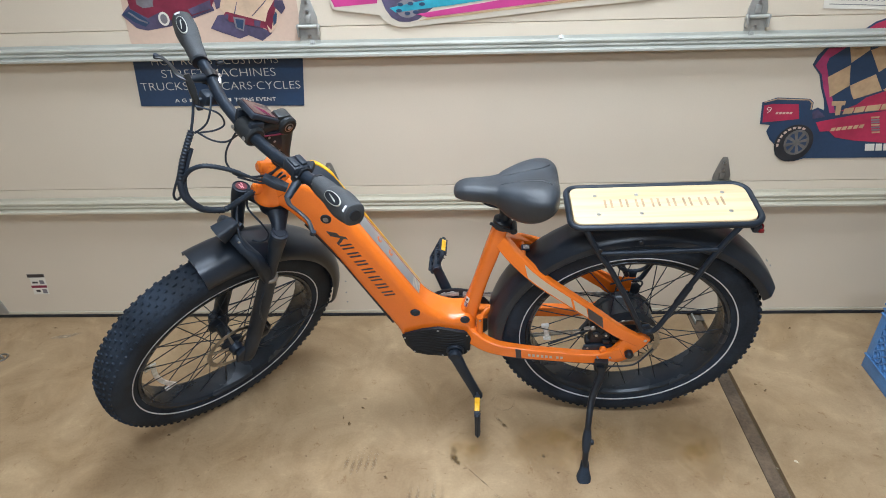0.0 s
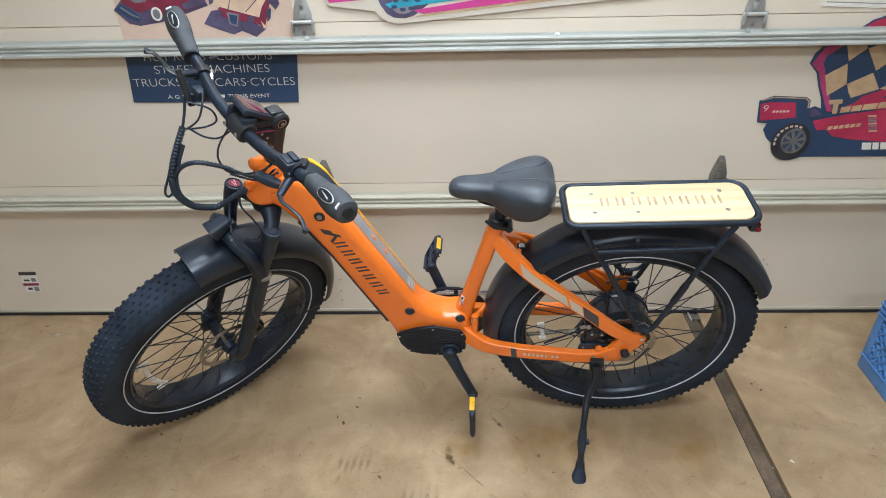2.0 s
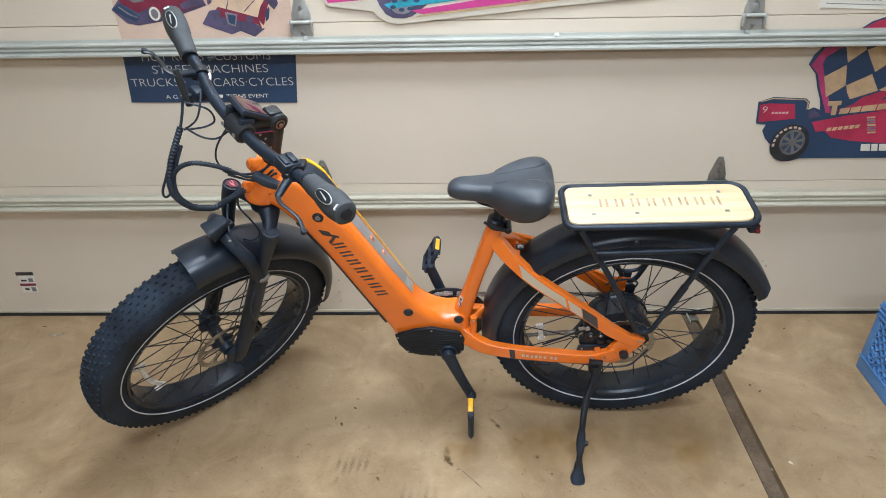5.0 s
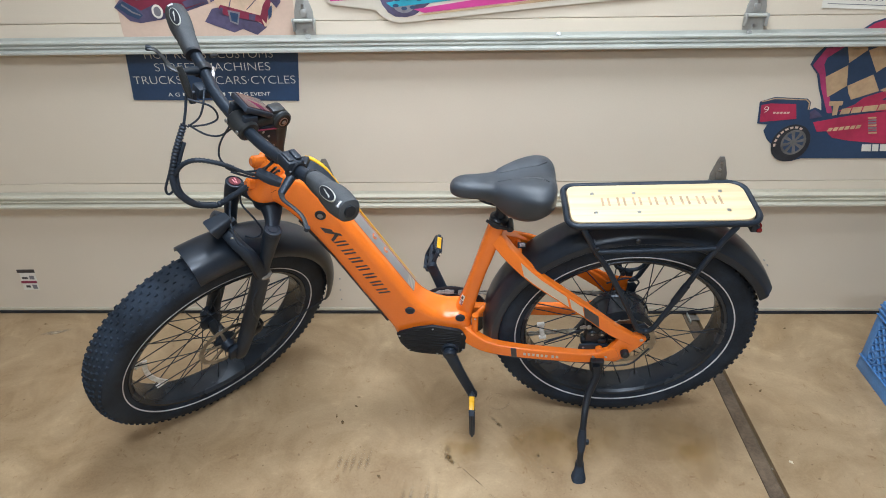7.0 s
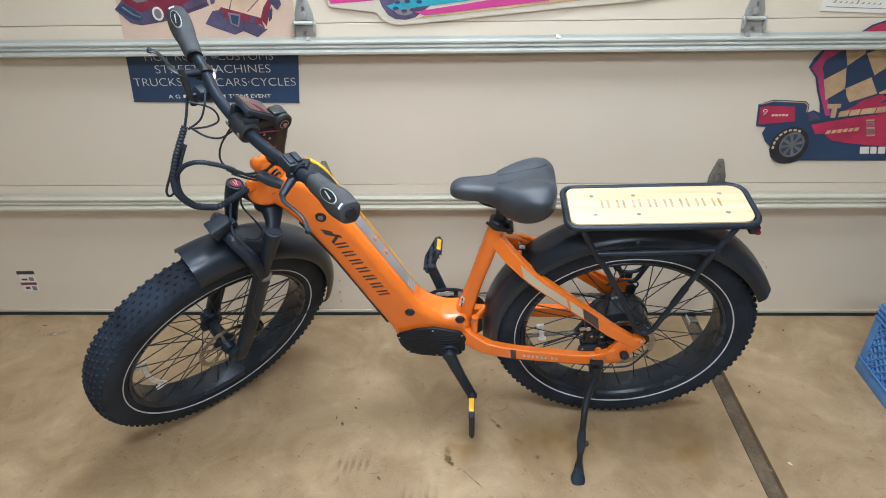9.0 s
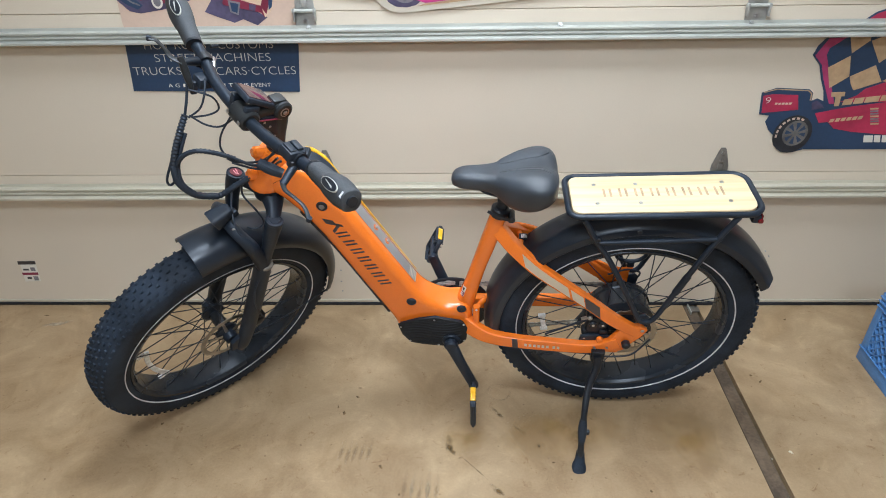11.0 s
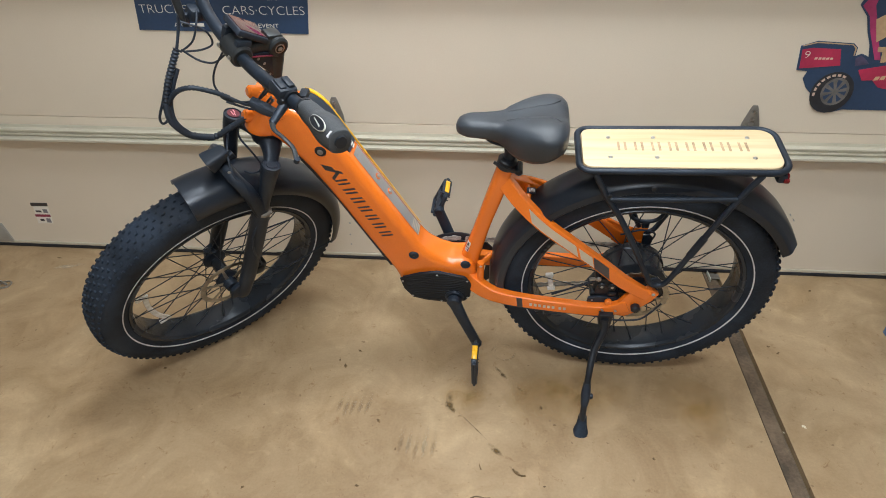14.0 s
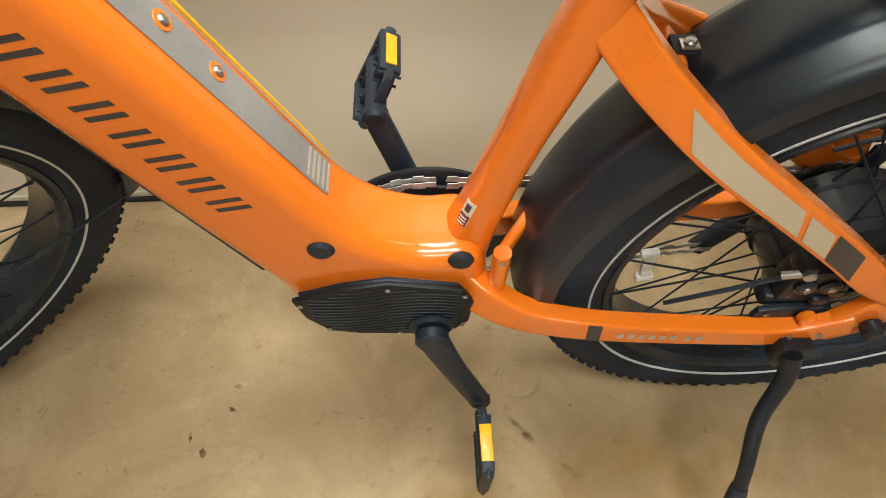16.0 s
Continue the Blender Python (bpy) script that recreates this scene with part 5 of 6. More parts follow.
# saddle
def saddle_mesh():
    st = [(0.457, 0.004, 0.834, 0.006, 0.8), (0.454, 0.013, 0.836, 0.016, 0.8), (0.446, 0.022, 0.839, 0.024, 0.8), (0.427, 0.029, 0.841, 0.030, 0.85), (0.390, 0.034, 0.841, 0.032, 0.84), (0.357, 0.042, 0.841, 0.036, 1.02), (0.330, 0.060, 0.844, 0.040, 1.78), (0.298, 0.081, 0.849, 0.043, 1.95),
          (0.270, 0.094, 0.852, 0.044, 1.75), (0.248, 0.097, 0.853, 0.043, 1.45), (0.229, 0.090, 0.853, 0.038, 1.2), (0.216, 0.070, 0.850, 0.030, 1.0), (0.211, 0.038, 0.848, 0.020, 0.9)]
    k = 28
    verts, faces = [], []
    P = curve([(x, w, z) for x, w, z, h, e in st], 4)
    Hh = curve([(h, e, 0) for x, w, z, h, e in st], 4)
    for p, hh in zip(P, Hh):
        x, w, z = p
        h = hh[0]
        for j in range(k):
            a = 2 * math.pi * j / k
            c, s = math.cos(a), math.sin(a)
            yy = w * math.copysign(abs(c) ** 0.80, c)
            if s >= 0:
                zz = z + h * 0.60 * abs(s) ** 0.75
                # shallow channel and raised seat bones
                zz -= 0.006 * math.exp(-(yy / 0.016) ** 2) * max(0.0, min(1.0, (0.40 - x) / 0.08)) * s
                if w > 0.05:
                    zz += 0.006 * math.exp(-((abs(yy) - 0.055) / 0.03) ** 2) * s
            else:
                drop = h * (0.80 + (hh[1] - 0.80) * (abs(yy) / max(w, 0.001)) ** 2)
                zz = z - drop * abs(s) ** 0.45
            verts.append((x, yy, zz))
    n = len(P)
    for i in range(n - 1):
        faces += [(i * k + j, i * k + (j + 1) % k, (i + 1) * k + (j + 1) % k, (i + 1) * k + j) for j in range(k)]
    faces += [tuple(range(k)), tuple(range((n - 1) * k, n * k))[::-1]]
    return built(verts, faces)


seat = part("saddle", saddle_mesh(), VINYL, bike, "wide black padded saddle", sharp=75)
for s in (1, -1):
    part("seam", tube([(0.345, 0.017 * s, 0.8635), (0.315, 0.018 * s, 0.8700), (0.280, 0.022 * s, 0.8770), (0.250, 0.027 * s, 0.8800), (0.232, 0.040 * s, 0.8800)], 0.0018, 6, 5), BLACK, seat)
    part("saddle_rail", tube([(0.400, 0.010 * s, 0.828), (0.375, 0.018 * s, 0.806), (0.300, 0.022 * s, 0.792), (0.240, 0.03 * s, 0.806)], 0.0035, 8), SATIN, seat)
part("bumper", rbox(0.214, 0.246, -0.03, 0.03, 0.782, 0.818, 0.008), PLASTIC, seat)
part("seat_post", rod((0.342, 0, 0.725), (0.323, 0, 0.806), 0.0145, 18), SATIN, bike, "black seat post")
part("post_clamp", join(rbox(0.300, 0.348, -0.028, 0.028, 0.782, 0.802, 0.006), rbox(0.312, 0.334, -0.034, 0.034, 0.786, 0.798, 0.003)), SATIN, bike)
part("seat_collar", moved(zrev([(0.0200, -0.013), (0.0228, -0.012), (0.0232, 0.008), (0.0208, 0.010), (0.0155, 0.014)], 24), Matrix.Translation((0.3395, 0, 0.739)) @ Matrix.Rotation(radians(-14), 4, "Y")), BLACK, bike, "black seat clamp")
part("clamp_bolt", moved(disc(0.009, -0.020, 0.020, 14, 0.003), Matrix.Translation((0.312, 0.012, 0.732))), BLACK, bike, "black clamp barrel")
part("clamp_lever", blend([(0.312, 0.022, 0.730), (0.322, 0.029, 0.735), (0.345, 0.032, 0.745), (0.370, 0.026, 0.757)], [(0.003, 0.005), (0.003, 0.005), (0.0025, 0.0045), (0.0025, 0.004)], rounded(1, 1, 2.5, 10)), BLACK, bike, "black quick-release lever")

# mudguards
def guard(r, half, a0, a1, seg, drop=0.052, power=0.0):
    """A pressed mudguard, 2.5 mm thick: flat crown, creased shoulder and straight sides, or (power) one round sweep."""
    side = [(r - drop + drop * (1 - (k / 10) ** power) ** (1 / 1.6), half * k / 10) for k in range(11)] if power else [(r, 0.0), (r - 0.0008, half * 0.30), (r - 0.0020, half * 0.52), (r - 0.0045, half * 0.60), (r - 0.0150, half * 0.82), (r - 0.0185, half * 0.90), (r - drop * 0.62, half * 0.965), (r - drop, half)]
    prof = [(q, -y) for q, y in reversed(side[1:])] + side
    inner = [(q - 0.0025, y * 0.965) for q, y in reversed(prof)]
    return revolve(prof + inner, seg, a0, a1, closed_profile=True)


gf = part("front_fender", guard(0.3925, 0.063, 70, 177, 56, 0.046, 3.0), FENDER, bike, "curved black front mudguard", FORK @ Matrix.Translation((0.016, 0, 0.016)), 70)
gr = part("rear_fender", guard(0.390, 0.063, -3, 151, 64, 0.040), FENDER, bike, "curved black rear mudguard", Matrix.Translation((-0.018, 0, 0.370)), 24)
for a in (139, 142):
    x, z = 0.394 * math.cos(radians(a)), 0.407 * math.sin(radians(a))
    part("bolt", SMALLBOLT, None, gr, m=Matrix.Translation((x, 0.02, z)) @ Vector((x, 0, z)).to_track_quat("Y", "Z").to_matrix().to_4x4())
for s in (1, -1):
    part("fender_stay", tube([(-0.350, 0.060 * s, 0.026), (-0.30, 0.066 * s, 0.022), (-0.15, 0.078 * s, 0.0), (-0.035, 0.085 * s, 0.005)], 0.0025, 6), SATIN, gf)

# fork, in its own turned frame
for s in (1, -1):
    leg = part("fork_leg", blend([(-0.024, 0.080 * s, -0.030), (-0.024, 0.081 * s, 0.0), (-0.025, 0.081 * s, 0.09), (-0.024, 0.080 * s, 0.22), (-0.021, 0.079 * s, 0.335)], [(0.012, 0.017), (0.016, 0.020), (0.0195, 0.0215), (0.021, 0.022), (0.0205, 0.0215)], rounded(1, 1, 2.2, 20)), SATIN, bike, "black lower fork leg", FORK)
    top = Vector((-0.017, 0.081, 0.493)) if s > 0 else Vector((-0.011, -0.080, 0.508))
    part("wiper_ring", moved(zrev([(0.0180, 0.328), (0.0225, 0.329), (0.0225, 0.336), (0.0180, 0.339)], 24), Matrix.Translation((-0.023, 0.079 * s, 0))), DARKSTEEL, leg, "thin metal ring")
    part("stanchion", blend([(-0.023, 0.079 * s, 0.325), (-0.022, 0.079 * s, 0.375), (top.x - 0.002, top.y, top.z - 0.070), (top.x, top.y, top.z - 0.030), (top.x, top.y, top.z - 0.008)], [(0.0150, 0.0150), (0.0150, 0.0150), (0.0175, 0.0175), (0.0205, 0.0205), (0.0212, 0.0212)], rounded(1, 1, 2, 22)), SATIN, leg, "black upper fork tube")
    part("leg_cap", moved(zrev([(0.0210, -0.009), (0.0218, -0.004), (0.0212, 0.0), (0.0180, 0.0012), (0.0172, -0.0012), (0.0120, -0.0016), (0.0112, 0.0), (0.004, 0.0004)], 24), Matrix.Translation(top)), PLASTIC, leg, "black fork cap")
    if s < 0:
        part("cap_print", moved(zrev([(0.002, 0.508), (0.0140, 0.5085), (0.0140, 0.5098), (0.002, 0.5102)], 20), Matrix.Translation((-0.011, 0.080 * s, 0))), REDPRINT, leg, "red print on the fork cap")
        for bx, by, bw in ((-0.004, -0.005, 0.010), (0.003, 0.0, 0.014), (-0.001, 0.005, 0.009)):
            part("cap_mark", rbox(-0.011 + bx - 0.0012, -0.011 + bx + 0.0012, -0.080 + by - bw / 2, -0.080 + by + bw / 2, 0.5100, 0.5108, 0), PINKP, leg)
part("fork_crown", join(blend([(-0.045, 0.0, 0.512), (-0.047, 0.022, 0.505), (-0.036, 0.050, 0.492), (-0.022, 0.074, 0.479), (-0.016, 0.088, 0.474)], [(0.030, 0.022), (0.028, 0.022), (0.019, 0.016), (0.016, 0.0125), (0.012, 0.010)], rounded(1, 1, 2.3, 20), side=(1, 0, 0)),
                        blend([(-0.045, 0.0, 0.512), (-0.042, -0.022, 0.508), (-0.028, -0.050, 0.500), (-0.016, -0.072, 0.492), (-0.010, -0.088, 0.488)], [(0.030, 0.022), (0.028, 0.022), (0.019, 0.016), (0.016, 0.0125), (0.012, 0.010)], rounded(1, 1, 2.3, 20), side=(1, 0, 0)),
                        moved(zrev([(0.026, 0.492), (0.033, 0.51), (0.034, 0.532), (0.02, 0.535)]), Matrix.Translation((-0.045, 0, 0)))), SATIN, bike, "black fork crown", FORK)
part("fork_arch", blend([(-0.030, 0.082, 0.300), (-0.008, 0.082, 0.350), (0.024, 0.072, 0.408), (0.045, 0.040, 0.432), (0.050, 0, 0.438), (0.045, -0.040, 0.432), (0.024, -0.072, 0.408), (-0.008, -0.082, 0.350), (-0.030, -0.082, 0.300)],
                        [(0.016, 0.014)] * 9, rounded(1, 1, 3, 12), side=(0.8, 0, 0.6)), SATIN, bike, "black fork arch", FORK)
for by in (0.035, -0.035):
    part("bolt", BOLT, None, bike, m=FORK @ Matrix.Translation((0.054, by, 0.447)) @ Matrix.Rotation(radians(-35), 4, "Z"))
part("fork_dropout", slab([(-0.04, -0.03), (0.010, -0.028), (0.016, 0.010), (-0.004, 0.03), (-0.04, 0.03)], 0.070, 0.084, 0.003, 2), SATIN, bike, "", FORK)
part("fork_dropout", slab([(-0.04, -0.03), (0.010, -0.028), (0.016, 0.010), (-0.004, 0.03), (-0.04, 0.03)], -0.084, -0.070, 0.003, 2), SATIN, bike, "", FORK)
part("brake_caliper", join(rbox(-0.085, -0.035, 0.044, 0.078, 0.045, 0.085, 0.006), rbox(-0.075, -0.045, 0.040, 0.084, 0.052, 0.078, 0.004)), BLACK, bike, "black brake caliper", FORK)
cal = part("brake_caliper", join(rbox(0.040, 0.096, 0.040, 0.074, 0.372, 0.436, 0.010), rbox(0.030, 0.104, 0.044, 0.070, 0.360, 0.382, 0.006), rbox(0.040, 0.060, 0.068, 0.080, 0.378, 0.392, 0.004), rbox(0.084, 0.100, 0.050, 0.078, 0.430, 0.452, 0.005)), BLACK, bike, "black rear brake caliper")
for px in (0.054, 0.080):
    part("piston_cap", disc(0.0115, 0.072, 0.080, 20, 0.003), HUB, cal, "dark metal piston cap", Matrix.Translation((px, 0, 0.414)))
    part("cap_socket", disc(0.004, 0.079, 0.0812, 8, 0.0005), STEEL, cal, "bright socket", Matrix.Translation((px, 0, 0.414)))
part("caliper_bracket", slab([(0.026, 0.350), (0.110, 0.352), (0.108, 0.368), (0.086, 0.374), (0.040, 0.374), (0.024, 0.366)], 0.072, 0.080, 0.002, 2), SATIN, cal, "black mounting bracket")
part("hose_fitting", join(moved(disc(0.007, 0.070, 0.082, 14, 0.002), Matrix.Translation((0.092, 0, 0.442))), rod((0.094, 0.074, 0.440), (0.112, 0.070, 0.430), 0.0045, 10)), STEEL, cal, "steel hose fitting")
bolt(cal, 0.036, 0.0805, 0.364, SMALLBOLT)
bolt(cal, 0.098, 0.0805, 0.362, SMALLBOLT)

# headlight on the arch
lightm = FORK @ Matrix.Translation((0.071, 0.002, 0.470)) @ Matrix.Rotation(radians(36), 4, "Y") @ Matrix.Diagonal((0.72, 0.60, 0.66, 1))
hl = part("headlight", blend([(-0.036, 0, 0), (-0.030, 0, 0), (-0.012, 0, 0), (0.022, 0, 0), (0.036, 0, 0)], [(0.016, 0.010), (0.024, 0.015), (0.029, 0.021), (0.035, 0.030), (0.036, 0.032)], rounded(1, 1, 5, 24)), PLASTIC, bike, "boxy black headlight", lightm)
part("headlight_lens", rbox(0.0355, 0.0385, -0.030, 0.030, -0.025, 0.025, 0.0014), LENSGREY, hl, "smoky grey lens")
part("headlight_bracket", rbox(-0.045, 0.0, -0.012, 0.012, -0.050, -0.022, 0.004), SATIN, hl)

# stem, bar, grips and controls
stem = part("stem", join(blend([(-0.043, 0, 0.630), (-0.038, 0, 0.672), (-0.029, 0, 0.720), (-0.022, 0, 0.752)], [(0.020, 0.023), (0.017, 0.015), (0.019, 0.018), (0.020, 0.020)], rounded(1, 1, 3, 18)),
                         moved(disc(0.0215, -0.022, 0.022, 26, 0.004), Matrix.Translation((-0.022, 0, 0.757))),
                         blend([(-0.020, 0, 0.760), (0.020, 0, 0.756), (0.060, 0, 0.749)], [(0.018, 0.018), (0.015, 0.014), (0.019, 0.018)], rounded(1, 1, 3, 18)),
                         rbox(-0.030, 0.002, -0.014, 0.012, 0.772, 0.781, 0.003),
                         moved(disc(0.023, -0.026, 0.026, 24, 0.004), Matrix.Translation((0.060, 0, 0.748)))), LEVERM, bike, "dark grey adjustable stem", FORK)
bolt(stem, -0.022, 0.0222, 0.757)
part("pivot_ring", revolve([(0.0085, 0.0215), (0.0105, 0.0215), (0.0105, 0.0228), (0.0085, 0.0228)], 22, closed_profile=True), STEEL, stem, "bright pivot ring", Matrix.Translation((-0.022, 0, 0.757)))
for bx, bz in ((0.020, 0.735), (0.004, 0.722), (-0.014, 0.694)):
    bolt(stem, bx, 0.017, bz, SMALLBOLT)
part("stem_plate", slab([(0.036, 0.745), (0.028, 0.728), (-0.008, 0.700), (-0.030, 0.682), (-0.040, 0.690), (-0.036, 0.735), (-0.012, 0.748)], -0.013, 0.016, 0.003, 2), SATIN, stem, "black ribbed side plate")
part("stem_line", rod((0.040, 0.0182, 0.7425), (-0.016, 0.0182, 0.7395), 0.0018, 6), MAROONP, stem, "thin red line")
for by in (-0.02, 0.02):
    part("bolt", BOLT, None, stem, m=Matrix.Translation((0.084, by, 0.748)) @ Matrix.Rotation(radians(-90), 4, "Z"))
part("stem_spacer", moved(zrev([(0.018, 0.634), (0.024, 0.635), (0.024, 0.648), (0.018, 0.65)]), Matrix.Translation((-0.045, 0, 0))), BLACK, stem)
BAR = [(0.0249, -0.342, 0.7939), (0.0405, -0.262, 0.7796), (0.046, -0.185, 0.762), (0.056, -0.12, 0.750), (0.060, -0.06, 0.746), (0.060, 0, 0.746), (0.060, 0.06, 0.750), (0.058, 0.12, 0.760), (0.056, 0.185, 0.774), (0.0615, 0.26, 0.797), (0.077, 0.339, 0.821)]
hb = part("handlebar", tube(BAR, 0.0125, 14, 6, side=(0, 0, 1)), SATIN, bike, "wide black riser handlebar", FORK)
for pts in (BAR[:2], BAR[-1:-3:-1]):
    e, i2 = Vector(pts[0]), Vector(pts[1])
    d = (i2 - e).normalized()
    g = part("grip", blend([e - d * 0.0095, e - d * 0.0080, e - d * 0.0005, e + d * 0.03, e + d * 0.062, e + d * 0.075, e + d * 0.110, e + d * 0.124], [(0.0188, 0.0196), (0.0205, 0.0212), (0.0212, 0.0222), (0.023, 0.026), (0.0212, 0.0222), (0.0195, 0.0195), (0.0180, 0.0180), (0.0165, 0.0165)], rounded(1, 1, 2.6, 22), side=(1, 0, 0)), GRIPRUB, hb, "black moulded rubber grip")
    n = Vector((0.795, -0.26, 0.547) if e.y > 0 else (0.635, 0.188, 0.75))
    n = (n - d * n.dot(d)).normalized()
    a = d.cross(n).normalized()
    side_m = Matrix((( *a, 0), (*n, 0), (*d, 0), (0, 0, 0, 1))).transposed()
    c = Matrix.Translation(e + d * 0.036 + n * 0.0245) @ side_m
    leaf = [(math.sin(math.pi * k / 9) ** 0.9, -math.cos(math.pi * k / 9)) for k in range(10)]
    leaf = leaf + [(-x, z) for x, z in leaf[-2:0:-1]]
    badge = part("grip_badge", slab([(x * 0.0102, z * 0.0265) for x, z in leaf], -0.002, 0.0020, 0.0008, 2), GALV, hb, "silver-edged leaf-shaped grip badge", c)
    part("badge_face", slab([(x * 0.0090, z * 0.0247) for x, z in leaf], 0.0015, 0.0026, 0.0003, 1), BLACK, badge, "glossy black badge face")
    part("badge_bar", slab([(-0.0034, -0.0130), (0.0000, -0.0115), (0.0036, 0.0140), (0.0020, 0.0125), (-0.0012, -0.0030)], 0.0025, 0.0034, 0.0002, 1), GALV, badge, "silvery badge print")
    part("tip_mark", join(slab([(-0.0065, -0.0032), (0.0065, -0.0032), (0.0055, 0.0012), (-0.0055, 0.0012)], -0.005, 0.0016, 0.0003, 1)), STRIPE, hb, "white mark at the grip's end", Matrix.Translation(e - d * 0.002 + n * 0.0222) @ side_m)
    part("grip_ring", rod(e + d * 0.124, e + d * 0.131, 0.0178, 20), BLACK, hb)
    part("end_plug", rod(e - d * 0.0125, e - d * 0.004, 0.0105, 20, 0.0125), BLACK, hb)


def lever(pts, body_at, wide=1.0):
    lv = part("brake_lever", blend(pts, [(w, h * wide) for w, h in ((0.0032, 0.0046), (0.0026, 0.0038), (0.0022, 0.0034), (0.0022, 0.0034), (0.0028, 0.0038))], rounded(1, 1, 2.6, 12), side=(0, 0, 1)), LEVERM, hb, "grey metal brake lever")
    part("lever_tip", rod(Vector(pts[-1]) - Vector((0, 0, 0.004)), Vector(pts[-1]) + Vector((0, 0, 0.004)), 0.0052, 12), SATIN, lv, "dark ball tip")
    b = Vector(body_at)
    p0 = Vector(pts[0])
    part("lever_body", blend([b, b * 0.5 + p0 * 0.5, p0], [(0.009, 0.010), (0.008, 0.008), (0.005, 0.007)], rounded(1, 1, 2.6, 12), side=(0, 0, 1)), SATIN, hb)
    at = min(range(len(BAR) - 1), key=lambda q: abs((BAR[q][1] + BAR[q + 1][1]) / 2 - b.y))
    p, q = Vector(BAR[at]), Vector(BAR[at + 1])
    c = p.lerp(q, (b.y - p.y) / (q.y - p.y))
    d = (q - p).normalized()
    part("lever_clamp", join(rod(c - d * 0.009, c + d * 0.009, 0.0172, 18), rbox(c.x + 0.008, c.x + 0.022, c.y - 0.008, c.y + 0.008, c.z - 0.012, c.z + 0.004, 0.003)), BLACK, hb)
    return lv


lever([(0.098, 0.196, 0.740), (0.108, 0.218, 0.745), (0.107, 0.246, 0.750), (0.105, 0.272, 0.750), (0.116, 0.301, 0.750)], (0.060, 0.176, 0.768), 1.2)
lever([(0.108, -0.158, 0.773), (0.1243, -0.172, 0.7767), (0.1327, -0.185, 0.7886), (0.1460, -0.195, 0.8024), (0.1567, -0.203, 0.8031)], (0.062, -0.176, 0.760), 1.9)
part("lever_reservoir", blend([(0.112, -0.162, 0.784), (0.106, -0.152, 0.762), (0.100, -0.140, 0.738), (0.096, -0.132, 0.722)], [(0.005, 0.006), (0.007, 0.008), (0.007, 0.007), (0.004, 0.004)], rounded(1, 1, 2.6, 12)), LEVERM, hb, "grey brake reservoir")
part("brake_reservoir", blend([(0.070, 0.084, 0.694), (0.054, 0.104, 0.690), (0.036, 0.124, 0.688)], [(0.008, 0.010), (0.010, 0.012), (0.008, 0.010)], rounded(1, 1, 3, 12), side=(0, 0, 1)), PLASTIC, hb, "black cable connector")
part("button_pad", join(rbox(0.040, 0.080, 0.138, 0.178, 0.766, 0.792, 0.007), rbox(0.046, 0.060, 0.144, 0.172, 0.790, 0.797, 0.003), rbox(0.062, 0.076, 0.144, 0.172, 0.789, 0.795, 0.003)), PLASTIC, hb, "black control pad")
part("shifter", join(rbox(0.046, 0.084, -0.158, -0.126, 0.722, 0.748, 0.007), rbox(0.078, 0.092, -0.148, -0.138, 0.704, 0.735, 0.003)), PLASTIC, hb, "black gear shifter")
part("shift_lever", tube([(0.046, -0.146, 0.752), (0.038, -0.156, 0.760), (0.034, -0.166, 0.764), (0.028, -0.174, 0.764)], 0.0050, 8), STEEL, hb, "steel shift lever")
part("bell_nub", rod((0.018, -0.205, 0.772), (0.0, -0.208, 0.772), 0.004, 8), BLACK, hb)
disp = part("display", moved(rbox(-0.043, 0.043, -0.031, 0.031, -0.008, 0.007, 0.005), FORK @ Matrix.Translation((0.038, -0.010, 0.785)) @ Matrix.Rotation(radians(-22), 4, "Y") @ Matrix.Diagonal((0.86, 0.92, 0.9, 1))), PLASTIC, bike, "black display unit")
part("screen", moved(rbox(-0.038, 0.038, -0.026, 0.026, 0.007, 0.0085, 0.0006), FORK @ Matrix.Translation((0.038, -0.010, 0.785)) @ Matrix.Rotation(radians(-22), 4, "Y") @ Matrix.Diagonal((0.86, 0.92, 0.9, 1))), SCREEN, disp, "dark reddish glass screen")
part("display_arm", moved(join(rbox(0.040, 0.072, -0.040, -0.026, 0.748, 0.780, 0.004), rbox(0.040, 0.072, 0.006, 0.020, 0.748, 0.780, 0.004)), FORK), PLASTIC, bike)


def cable(points, r=0.0025, name="cable", label="black cable", m=FORK):
    return part(name, tube(points, r, 8, 8), PLASTIC, bike, label, m)


def wrapped(points, r, pitch=0.006):
    """Spiral wrap: a tube with ribs."""
    P = curve(points, 10)
    out, acc = [P[0]], 0.0
    sizes = [1.0]
    for a, b in zip(P, P[1:]):
        n = max(1, int((b - a).length / (pitch / 2)))
        for k in range(1, n + 1):
            out.append(a.lerp(b, k / n))
            sizes.append(1.0 if len(out) % 2 else 0.78)
    return sweep(out, rounded(r, r, 2, 10), (0, 1, 0), False, sizes)


C1 = [(0.104, -0.140, 0.733), (0.107, -0.130, 0.702), (0.113, -0.120, 0.670), (0.126, -0.110, 0.637), (0.138, -0.100, 0.601), (0.145, -0.090, 0.559), (0.140, -0.070, 0.527), (0.108, -0.050, 0.499), (0.062, -0.035, 0.493), (0.032, -0.020, 0.527), (0.008, -0.002, 0.566)]
cable(C1[:3], 0.003)
part("cable_wrap", wrapped(C1[2:6], 0.0078), PLASTIC, bike, "spiral-wrapped black cable", FORK)
part("cable_sleeve", tube(C1[5:9], 0.0075, 10), PLASTIC, bike, "thick black cable sleeve", FORK)
part("cable_wrap", wrapped(C1[7:], 0.0078), PLASTIC, bike, "spiral-wrapped black cable", FORK)
